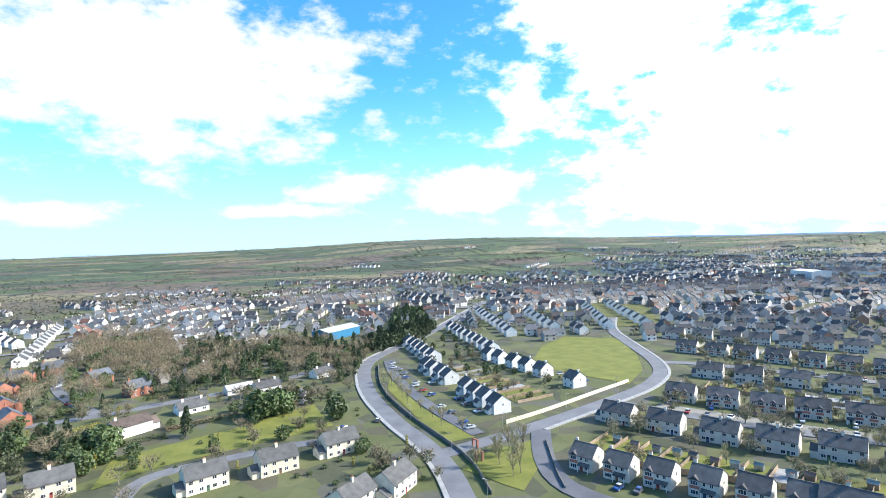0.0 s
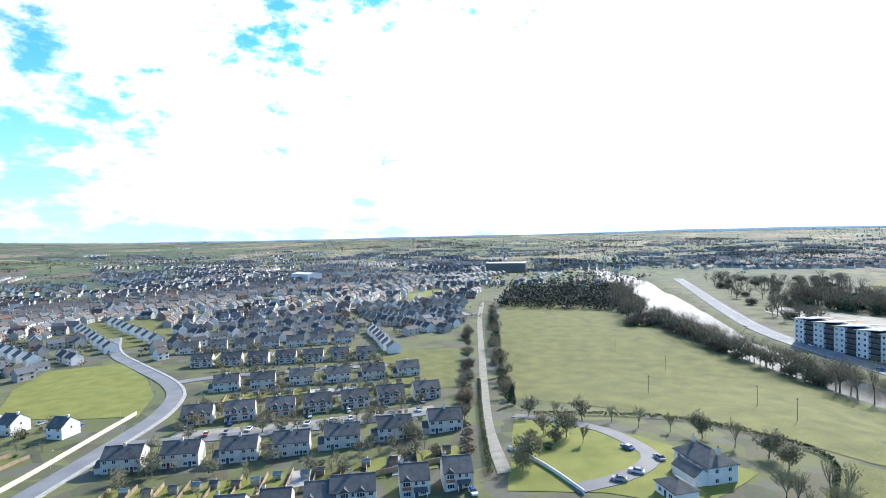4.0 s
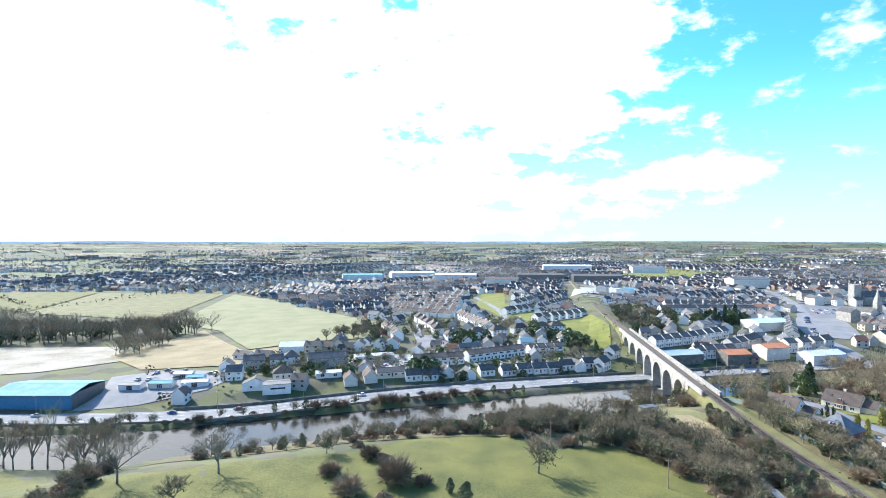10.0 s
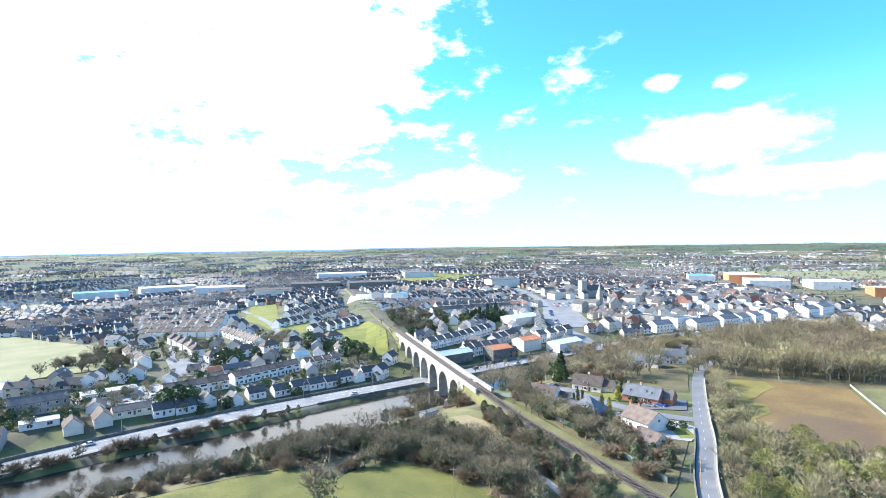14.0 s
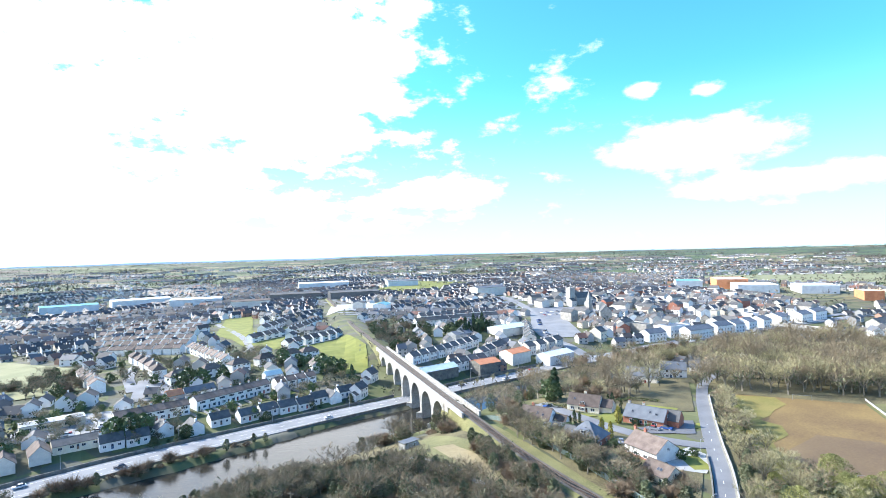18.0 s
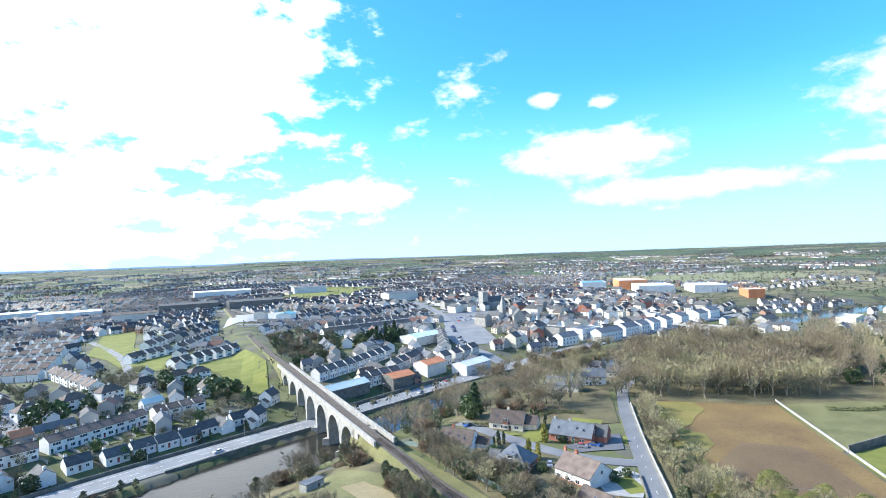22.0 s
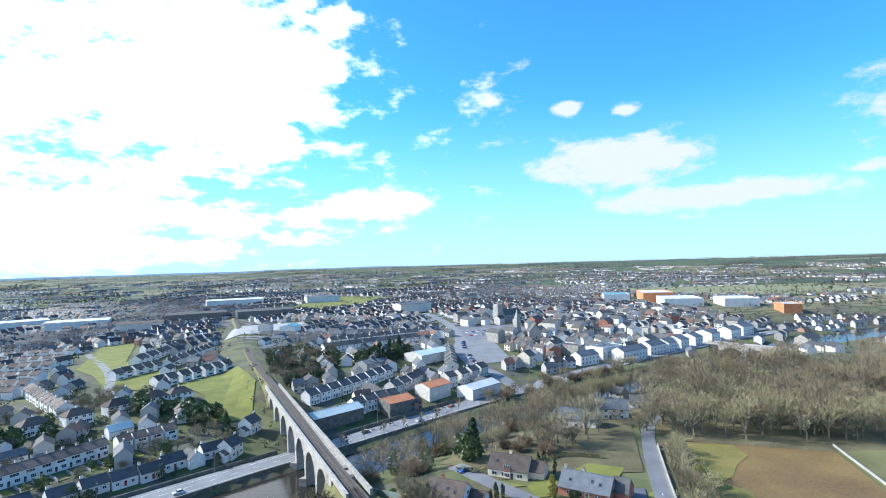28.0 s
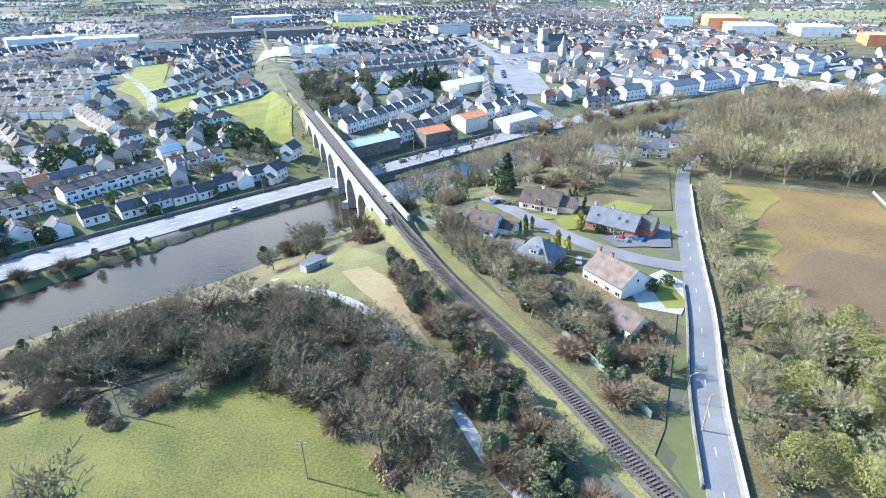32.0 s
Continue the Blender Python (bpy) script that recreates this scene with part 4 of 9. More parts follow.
wall_line("estate_wall", [(-79.1, -131), (-67, -113.1), (-63.1, -105.8)], 1.1, 0.3, M_DARKSTONE, "rendered wall at the end of the row")
wall_line("pitch_wall", [(166.3, 178.4), (147.6, 145.5), (129.1, 113)], 1.0, 0.3, M_CONCRETE, "pale wall beside the pitch")
wall_line("garden_wall", [(143.3, 138.2), (168.7, 140.8), (193.4, 142.3)], 2.6, 0.4, M_DARKSTONE, "tall ivy-dark stone wall of the walled garden")
wall_line("garden_wall", [(-93.9, -13.3), (-108.4, -21.6), (-118.8, -30)], 1.2, 0.3, M_WHITE, "white wall beside the drive")
wall_line("estate_fence", [(-81.4, -116.7), (-112.4, -44.2)], 1.9, 0.15, M_TIMBER, "timber fence between the back gardens")
wall_line("estate_fence", [(-156.5, -144.6), (-191.5, -70.9)], 1.8, 0.15, M_TIMBER, "timber fence between back gardens")


# ---------------------------------------------------------------- railway and viaduct
RAIL = [(60, 84), (55.5, 103.9), (50.5, 125.9), (45.5, 141), (40.4, 158), (36.4, 178), (30.9, 202.6), (14.7, 297.5), (2.3, 362.3), (-8, 423.7), (-14.4, 486.3), (-25.7, 578.2), (-41.7, 694.4)]


def rail_z(y):
    return float(np.interp(y, [84, 130, 190, 290, 420, 600], [10.3, 10.5, 12.0, 12.2, 12.6, 10]))


def make_railway():
    b = Build()
    sp = spread(RAIL, 4.0)
    rows = []
    for p, d in sp:
        n = Vector((-d.y, d.x))
        z = rail_z(p.y)
        g = ground_at(p.x, p.y)
        rows.append([(p + n * o, zz) for o, zz in ((4.6, min(g, z) - 0.8), (1.75, z - 0.12), (-1.75, z - 0.12), (-4.6, min(g, z) - 0.8))])
    for r in rows:
        b.v += [(q.x, q.y, z) for q, z in r]
    for i in range(len(rows) - 1):
        on = 200 < rows[i][0][0].y < 298
        for k in range(3):
            if on and k != 1:
                continue
            a, c = 4 * i + k, 4 * i + 4 + k
            b.f.append((a, a + 1, c + 1, c))
            b.m.append(0 if k == 1 else 1)
    bed = tagged(new("railway_bed", b.mesh("railway_bed", [M_BALLAST, M_DULLGRASS])), "dark ballast trackbed on a low grassy bank", "railway", kind="structure")
    for off, name in ((0.64, "rail"), (-0.64, "rail")):
        t = Build()
        for p, d in sp:
            n = Vector((-d.y, d.x))
            q = p + n * off
            z = rail_z(p.y)
            for s, zz in ((0.045, z), (0.045, z + 0.14), (-0.045, z + 0.14), (-0.045, z)):
                t.v.append((q.x + n.x * s, q.y + n.y * s, zz))
        for i in range(len(sp) - 1):
            for k in range(4):
                a, c = 4 * i + k, 4 * i + 4 + k
                a2, c2 = 4 * i + (k + 1) % 4, 4 * i + 4 + (k + 1) % 4
                t.f.append((a, a2, c2, c))
        part(name, t.mesh("rail", [M_RUST]), bed)
    sl = Build()
    sl.box(-1.0, -0.11, 0, 1.0, 0.11, 0.1)
    slm = sl.mesh("sleeper", [M_SLEEPER])
    near = [(p, d) for p, d in spread(RAIL, 0.58) if p.y < 190]
    for p, d in near[:220]:
        part("sleeper", slm, bed, at=pose(p.x, p.y, rail_z(p.y) - 0.06, 0, 0, math.degrees(math.atan2(d.y, d.x)) + 90))


make_railway()


def make_viaduct():
    a, c = Vector((31.9, 200.6)), Vector((13.4, 300.5))
    length = (c - a).length
    ang = math.degrees(math.atan2(c.y - a.y, c.x - a.x))
    root = tagged(new("viaduct"), "grey limestone railway viaduct with seven round arches over river and road", "viaduct")
    root.matrix_basis = pose(a.x, a.y, 0, 0, 0, ang)
    n, hw, top, low = 7, 3.0, 11.75, -4.0
    pitch = length / n
    pier = 2.1
    span = pitch - pier
    r = span / 2
    spring = 4.6
    crown = spring + r * 0.98
    for k in range(n):
        x0 = k * pitch + pier / 2
        arch = [(x0 + r - r * math.cos(math.pi * i / 14), spring + (crown - spring) * math.sin(math.pi * i / 14)) for i in range(15)]
        b = Build()
        for (xa, za), (xb, zb) in zip(arch, arch[1:]):
            b.face([(xa, -hw, za), (xb, -hw, zb), (xb, hw, zb), (xa, hw, za)])
            b.face([(xa, -hw, za), (xa, -hw, top), (xb, -hw, top), (xb, -hw, zb)])
            b.face([(xa, hw, za), (xb, hw, zb), (xb, hw, top), (xa, hw, top)])
        b.face([(x0, -hw, top), (x0, hw, top), (x0 + span, hw, top), (x0 + span, -hw, top)])
        part("arch", b.mesh("arch", [M_STONE]), root)
        for s in (-1, 1):
            q = Build()
            for i in range(14):
                p0, p1 = arch[i], arch[i + 1]
                cx = x0 + r
                o0 = (cx + (p0[0] - cx) * 1.13, spring + (p0[1] - spring) * 1.13)
                o1 = (cx + (p1[0] - cx) * 1.13, spring + (p1[1] - spring) * 1.13)
                y = s * (hw + 0.07)
                q.face([(p0[0], y, p0[1]), (p1[0], y, p1[1]), (o1[0], y, o1[1]), (o0[0], y, o0[1])])
                q.face([(o0[0], y, o0[1]), (o1[0], y, o1[1]), (o1[0], s * hw, o1[1]), (o0[0], s * hw, o0[1])])
                q.face([(p0[0], y, p0[1]), (p0[0], s * hw, p0[1]), (p1[0], s * hw, p1[1]), (p1[0], y, p1[1])])
            part("arch_ring", q.mesh("arch_ring", [M_CONCRETE]), root, "paler dressed stone ring")
    for k in range(n + 1):
        b = Build()
        x = k * pitch
        w = pier / 2 if 0 < k < n else pier / 2 + 1.4
        b.box(x - w, -hw, low, x + w, hw, top)
        b.box(x - w - 0.12, -hw - 0.12, spring - 0.45, x + w + 0.12, hw + 0.12, spring)
        if k in (1, 2, 3):
            b.prism([(x - w - 0.3, -hw), (x, -hw - 2.0), (x + w + 0.3, -hw)], low, 1.2)
            b.prism([(x + w + 0.3, hw), (x, hw + 2.0), (x - w - 0.3, hw)], low, 1.2)
        part("pier", b.mesh("pier", [M_STONE]), root)
    for s in (-1, 1):
        b = Build()
        y0, y1 = sorted((s * (hw - 0.45), s * (hw + 0.12)))
        b.box(-16, y0, top - 0.3, length + 10, y1, top + 1.05)
        b.box(-16, y0 - 0.1, top + 1.05, length + 10, y1 + 0.1, top + 1.2)
        part("parapet", b.mesh("parapet", [M_STONE]), root)
    d = Build()
    d.box(-4, -hw + 0.45, top - 0.25, length + 4, hw - 0.45, top - 0.05)
    part("deck", d.mesh("deck", [M_BALLAST]), root, "dark ballast deck")
    return root


VIADUCT = make_viaduct()

# ---------------------------------------------------------------- houses
WINDOWS = {}


def window_mesh(w, h, bars=1):
    key = (w, h, bars)
    if key not in WINDOWS:
        b = Build()
        x, t = w / 2, 0.07
        xs = [-x, -x + t]
        for i in range(bars):
            c = -x + w * (i + 1) / (bars + 1)
            xs += [c - 0.03, c + 0.03]
        xs += [x - t, x]
        zs = [0, t, h - t, h]
        n = len(xs)
        for y in (-0.06, -0.012):
            b.v += [(px, y, pz) for pz in zs for px in xs]
        m = 4 * n
        for j in range(3):
            for i in range(n - 1):
                q = (j * n + i, j * n + i + 1, (j + 1) * n + i + 1, (j + 1) * n + i)
                hole = j == 1 and i % 2 == 1
                b.f.append(tuple(k + m for k in q) if hole else q)
                b.m.append(1 if hole else 0)
                if hole:
                    for u, v in ((0, 1), (1, 2), (2, 3), (3, 0)):
                        b.f.append((q[u], q[v], q[v] + m, q[u] + m))
                        b.m.append(0)
        rim = list(range(n)) + [j * n + n - 1 for j in (1, 2, 3)] + [3 * n + i for i in range(n - 2, -1, -1)] + [2 * n, n]
        for u, v in zip(rim, rim[1:] + rim[:1]):
            b.f.append((v, u, u + m, v + m))
            b.m.append(0)
        WINDOWS[key] = b.mesh("window", [M_FRAME, M_GLASS])
    return WINDOWS[key]


DOORS = {}


def split_window(root):
    """Gives each window of a close house a pane of its own behind the frame."""
    for o in [c for c in root.children if c.name.startswith("window")]:
        xs = [v.co.x for v in o.data.vertices]
        zs = [v.co.z for v in o.data.vertices]
        b = Build()
        b.face([(min(xs) + 0.07, -0.02, min(zs) + 0.07), (max(xs) - 0.07, -0.02, min(zs) + 0.07), (max(xs) - 0.07, -0.02, max(zs) - 0.07), (min(xs) + 0.07, -0.02, max(zs) - 0.07)])
        part("pane", b.mesh("pane", [M_GLASS]), o)


def door_mesh(w=0.95, h=2.05):
    if (w, h) not in DOORS:
        b = Build()
        x = w / 2
        b.box(-x - 0.08, -0.06, 0, -x, 0.04, h + 0.08, 1)
        b.box(x, -0.06, 0, x + 0.08, 0.04, h + 0.08, 1)
        b.box(-x, -0.06, h, x, 0.04, h + 0.08, 1)
        b.box(-x, -0.03, 0, x, 0.04, h, 0)
        b.box(-x + 0.15, -0.045, 1.2, x - 0.15, 0.0, h - 0.2, 2)
        DOORS[(w, h)] = b.mesh("door", [M_DOOR, M_FRAME, M_GLASS])
    return DOORS[(w, h)]


def side_pose(side, w, d, u, z):
    """Places on a house's walls: front is -y."""
    if side == "front":
        return pose(u, -d / 2 - 0.01, z)
    if side == "back":
        return pose(-u, d / 2 + 0.01, z, 0, 0, 180)
    if side == "left":
        return pose(-w / 2 - 0.01, -u, z, 0, 0, -90)
    return pose(w / 2 + 0.01, u, z, 0, 0, 90)


def walls_mesh(w, d, eave, rise, mat, hip=False, brick_to=0.0, foot=-1.0):
    b = Build()
    x, y = w / 2, d / 2
    p = [(-x, -y), (x, -y), (x, y), (-x, y)]
    for i in range(4):
        (ax, ay), (bx, by) = p[i], p[(i + 1) % 4]
        b.face([(ax, ay, foot), (bx, by, foot), (bx, by, eave), (ax, ay, eave)])
    if not hip:
        b.face([(x, -y, eave), (x, y, eave), (x, 0, eave + rise)])
        b.face([(-x, y, eave), (-x, -y, eave), (-x, 0, eave + rise)])
    if brick_to:
        b.box(-x - 0.03, -y - 0.04, foot, x + 0.03, -y + 0.1, brick_to, 1)
    return b.mesh("wall", [mat, M_BRICK])


def roof_mesh(w, d, eave, rise, mat, hip=False, over=0.35, thick=0.16):
    b = Build()
    x, y = w / 2 + (0.12 if not hip else over), d / 2 + over
    z0 = eave - rise * over / (d / 2)
    r = x - (y if hip else 0.0) * 0.95
    lo = [(-x, -y, z0), (x, -y, z0), (x, y, z0), (-x, y, z0), (-r, 0, eave + rise), (r, 0, eave + rise)]
    hi = [(a, c, z + thick) for a, c, z in lo]
    f = [(6, 7, 11, 10), (8, 9, 10, 11), (7, 8, 11), (9, 6, 10)] if hip else [(6, 7, 11, 10), (8, 9, 10, 11)]
    f += [(0, 1, 7, 6), (2, 3, 9, 8)]
    f += [(1, 2, 8, 7), (3, 0, 6, 9)] if hip else [(1, 5, 11, 7), (5, 2, 8, 11), (3, 4, 10, 9), (4, 0, 6, 10)]
    f += [(1, 0, 4, 5), (3, 2, 5, 4)] + ([(2, 1, 5), (0, 3, 4)] if hip else [])
    b.solid(lo + hi, f)
    for s in (-1, 1):  # gutters
        b.box(-x, s * y - 0.06, z0 - 0.06, x, s * y + 0.06, z0 + 0.05, 1)
    b.box(-r, -0.12, eave + rise + thick - 0.06, r, 0.12, eave + rise + thick + 0.06)
    return b.mesh("roof", [mat, M_ZINC])


def chimney_mesh(mat, h=1.9):
    b = Build()
    b.box(-0.45, -0.35, 0, 0.45, 0.35, h)
    b.box(-0.52, -0.42, h - 0.18, 0.52, 0.42, h)
    for x in (-0.22, 0.22):
        b.tube((x, 0, h), (x, 0, h + 0.38), 0.13, 0.11, 6, 1)
    return b.mesh("chimney", [mat, M_TERRACOTTA])


def house(name, w, d, eave, rise, wall, roof, openings, doors=(), chimneys=(), hip=False, brick_to=0.0, label="", wing=None, gablets=(), group="", chimney_wall=None, porch=None, bay=None, skylights=()):
    """A house with its front towards -y. openings: (side, along, sill, width, height, bars)."""
    root = tagged(new(name), label, "house", group)
    part("wall", walls_mesh(w, d, eave, rise, wall, hip, brick_to), root)
    part("roof", roof_mesh(w, d, eave, rise, roof, hip), root)
    for side, u, z, ww, hh, bars in openings:
        part("window", window_mesh(ww, hh, bars), root, at=side_pose(side, w, d, u, z))
    for side, u in doors:
        part("door", door_mesh(), root, at=side_pose(side, w, d, u, 0.1))
    for x in chimneys:
        part("chimney", chimney_mesh(chimney_wall or wall), root, at=pose(x, 0.25, eave + rise - 0.75))
    for x, ww, zz in gablets:      # small gables over the front bays
        b = Build()
        y0 = -d / 2 - 0.45
        b.solid([(x - ww / 2, y0, zz), (x + ww / 2, y0, zz), (x, y0, zz + ww * 0.42), (x - ww / 2, 0, zz), (x + ww / 2, 0, zz), (x, -d / 2 + 2.4, zz + ww * 0.42)], [(0, 1, 2), (0, 2, 5, 3), (1, 4, 5, 2)])
        part("gablet", b.mesh("gablet", [roof]), root)
        f = Build()
        f.box(x - ww / 2 + 0.15, y0 + 0.1, -0.5, x + ww / 2 - 0.15, -d / 2 + 0.05, zz + 0.05, 0)
        f.box(x - ww / 2 + 0.13, y0 + 0.07, 2.45, x + ww / 2 - 0.13, -d / 2, 3.35, 1)
        f.face([(x - ww / 2 + 0.15, y0 + 0.1, zz + 0.05), (x + ww / 2 - 0.15, y0 + 0.1, zz + 0.05), (x, y0 + 0.1, zz + ww * 0.40)], 0)
        part("bay", f.mesh("bay", [wall, M_BRICK]), root, "two-storey bay with brick band")
        for zs in (0.85, 3.5):
            part("window", window_mesh(round(ww - 0.75, 2), 1.25, 2), root, at=pose(x, y0 + 0.085, zs))
    if wing:
        wx, wy, ww, wd, we, wr, wroof = wing
        part("wing", walls_mesh(ww, wd, we, wr, wall), root, at=pose(wx, wy, 0, 0, 0, 0))
        part("wing_roof", roof_mesh(ww, wd, we, wr, wroof), root, at=pose(wx, wy, 0, 0, 0, 0))
    if porch:
        px, pw, pd = porch
        b = Build()
        b.solid([(px - pw / 2, -d / 2, 3.0), (px + pw / 2, -d / 2, 3.0), (px + pw / 2, -d / 2 - pd, 2.35), (px - pw / 2, -d / 2 - pd, 2.35), (px - pw / 2, -d / 2, 2.75), (px + pw / 2, -d / 2, 2.75), (px + pw / 2, -d / 2 - pd, 2.2), (px - pw / 2, -d / 2 - pd, 2.2)], [(3, 2, 1, 0), (4, 5, 6, 7), (2, 3, 7, 6), (0, 3, 7, 4), (1, 5, 6, 2)])
        part("porch_roof", b.mesh("porch_roof", [roof]), root)
        for s in (-1, 1):
            q = Build()
            q.box(px + s * (pw / 2 - 0.15) - 0.09, -d / 2 - pd + 0.05, -0.3, px + s * (pw / 2 - 0.15) + 0.09, -d / 2 - pd + 0.23, 2.25)
            part("porch_post", q.mesh("porch_post", [M_FRAME]), root)
    for side, u, v in skylights:
        s = -1 if side == "front" else 1
        b = Build()
        t = math.atan2(rise, d / 2)
        b.box(-0.4, -0.5, 0.17, 0.4, 0.5, 0.26, 0)
        b.face([(-0.33, -0.43, 0.265), (0.33, -0.43, 0.265), (0.33, 0.43, 0.265), (-0.33, 0.43, 0.265)], 1)
        part("skylight", b.mesh("skylight", [M_ZINC, M_GLASS]), root, at=pose(u, s * d / 2 * (1 - v), eave + rise * v, -s * math.degrees(t)))
    return root


HOMES = []


PLAN_BUILT = [VIADUCT]      # things whose meshes are in units of the plan


def put(root, x, y, turn, sink=0.15):
    HOMES.append((x, y))
    root.matrix_basis = pose(x, y, float(land(x, y)) - sink, 0, 0, turn)
    return root


def row_of(proto, a, b, n, front, skip=(), jitter=0.5, more=1.2):
    """Copies of a house at even steps from a to b, ridges along the row. front: +1 if the fronts look to the right of the way from a to b."""
    ax, ay = a
    bx, by = b
    turn = math.degrees(math.atan2(by - ay, bx - ax)) + (0 if front > 0 else 180)
    first = True
    n = round((n - 1) * more) + 1
    skip = [round(i * more) for i in skip]
    for i in range(n):
        if i in skip:
            continue
        t = i / max(1, n - 1)
        x, y = ax + (bx - ax) * t + RND.uniform(-jitter, jitter), ay + (by - ay) * t + RND.uniform(-jitter, jitter)
        HOMES.append((x, y))
        m = pose(x, y, float(land(x, y)) - 0.15, 0, 0, turn + RND.uniform(-1, 1))
        if first and not proto.get("set_down"):
            proto.matrix_basis = m
            proto["set_down"] = 1
            first = False
        else:
            copy_thing(proto, m)


# --- kinds
def win_pairs(side, us, sills, w=1.3, h=1.15, bars=1):
    return [(side, u, z, w, h, bars) for z in sills for u in us]


det = house("detached_house", 8.2, 8.8, 5.0, 2.9, M_GREYREN, M_SLATE, [("front", 2.2, 3.55, 1.0, 1.1, 1), ("front", 2.2, 0.95, 1.5, 1.2, 2), ("front", 0.3, 3.55, 0.8, 1.1, 0), ("right", 0.5, 3.6, 0.7, 1.0, 0)], doors=[("front", 0.35)], chimneys=[-3.3], gablets=[(-2.3, 2.8, 4.95)], porch=(1.4, 3.8, 1.5), label="two-storey grey rendered house, slate roof, brick-banded bay window", group="estate detached houses")
semi_b = house("semi_detached_house", 12.6, 8.6, 5.1, 3.0, M_GREYREN, M_SLATE, win_pairs("back", (-4.9, -2.0, 2.0, 4.9), (0.9, 3.5)) + [("right", 0.4, 3.6, 0.7, 1.0, 0)], doors=[("back", -3.5), ("back", 3.5)], chimneys=[0.0], wing=(7.2, 0.8, 2.8, 5.6, 2.5, 1.3, M_SLATE), skylights=[("back", -2, 0.7), ("back", 1.5, 0.7)], label="pair of pale rendered semi-detached houses with dark slate roof", group="estate semi-detached houses")
semi_f = house("semi_detached_house", 12.4, 8.4, 5.0, 2.9, M_GREYREN, M_SLATE, win_pairs("front", (-4.9, 4.9), (3.5,)) + [("front", 0, 3.5, 0.8, 1.1, 0)], doors=[("front", -4.7), ("front", 4.7)], chimneys=[-0.5], gablets=[(-2.2, 2.9, 4.9), (2.2, 2.9, 4.9)], porch=(-4.8, 2.4, 1.3), label="pair of semi-detached houses with brick-banded twin gabled bays", group="estate semi-detached houses")
terr = house("gabled_house", 7.6, 8.6, 5.0, 3.1, M_WHITE, M_SLATE, win_pairs("front", (-2.2, 2.0), (0.95, 3.5)) + win_pairs("back", (-2.2, 2.0), (0.95, 3.5)) + [("right", 0.2, 3.6, 0.8, 1.0, 0), ("left", 0.2, 3.6, 0.8, 1.0, 0)], doors=[("front", 0.0)], chimneys=[-3.0], wing=(0.6, -5.2, 4.0, 2.2, 2.4, 1.0, M_SLATE), label="white gabled two-storey house with black slate roof", group="estate gabled houses")

terr_far = house("gabled_house", 7.6, 8.6, 5.0, 3.1, M_WHITE, M_SLATE, [("front", 0, 3.5, 1.8, 1.15, 2), ("front", 1.2, 0.95, 1.6, 1.2, 1), ("back", 0, 3.5, 1.8, 1.15, 2)], chimneys=[-3.0], label="white gabled house with black slate roof farther off", group="estate gabled houses")
# rows on the estate: light from the far side, so fronts and backs alternate
row_of(det, (-76.3, -112.4), (-100.9, -39.8), 8, 1, skip=(5,))
semi_one = copy_thing(semi_f, pose(-93.2, -61.1, 9.0))
semi_one.matrix_basis = pose(-93.8, -61.1, float(land(-93.8, -61.1)) - 0.15, 0, 0, 108)
row_of(semi_b, (-109.2, -130.2), (-137.7, -49.9), 6, -1)
row_of(semi_f, (-143.9, -133.6), (-175.7, -64.3), 6, 1)
row_of(semi_b, (-180.1, -147.7), (-211.4, -80.8), 5, -1)
row_of(semi_f, (-216.4, -183), (-241.1, -109.9), 6, 1)
row_of(semi_b, (-242.3, -208.8), (-278.1, -136.6), 6, -1)
row_of(terr_far, (-254.3, -99.8), (-306.9, -129), 7, 1, more=1.0)
row_of(terr, (-84.8, -161.2), (-94.1, -229.8), 8, -1, skip=(3,))
row_of(terr, (-105.5, -245.3), (-114.3, -288.5), 5, -1)
row_of(terr, (-127.7, -169.5), (-130.2, -232), 6, 1, skip=(1,))
row_of(terr, (-139.7, -244.2), (-159.2, -317.5), 8, 1)
row_of(terr_far, (-177, -276.4), (-215.8, -369), 9, -1, more=1.0)
row_of(terr_far, (-208.1, -272.8), (-239.3, -337.4), 6, 1, more=1.0)
row_of(terr_far, (-237.8, -255), (-295.9, -333.3), 8, 1, more=1.0)
row_of(terr_far, (-260.1, -245.5), (-321.4, -330.8), 8, -1, more=1.0)
row_of(semi_b, (-271.1, -211.3), (-313.7, -163.7), 4, -1)
row_of(semi_f, (-303, -226.3), (-348.3, -174.1), 4, 1)

semi_c = house("semi_detached_house", 13.0, 8.6, 5.1, 3.1, M_CREAM, M_SLATE, win_pairs("front", (-5.0, -2.0, 2.0, 5.0), (0.9, 3.5)) + win_pairs("back", (-5.0, -2.0, 2.0, 5.0), (0.9, 3.5)), doors=[("front", -3.5), ("front", 3.5), ("back", 0.0)], chimneys=[0.0], wing=(7.6, 0.5, 3.0, 6.0, 2.5, 1.4, M_SLATE), label="cream rendered semi-detached pair with dark slate roof and lean-to", group="green-side houses")
put(semi_c, 8.5, -157, 8)
for x, y, t in ((-9, -157, 5), (-27, -159.5, 6), (41.5, -174, 10), (55.5, -176, 14), (-30, -128.5, 32), (-18.5, -126, 30)):
    HOMES.append((x, y))
    copy_thing(semi_c, pose(x, y, float(land(x, y)) - 0.15, 0, 0, t))

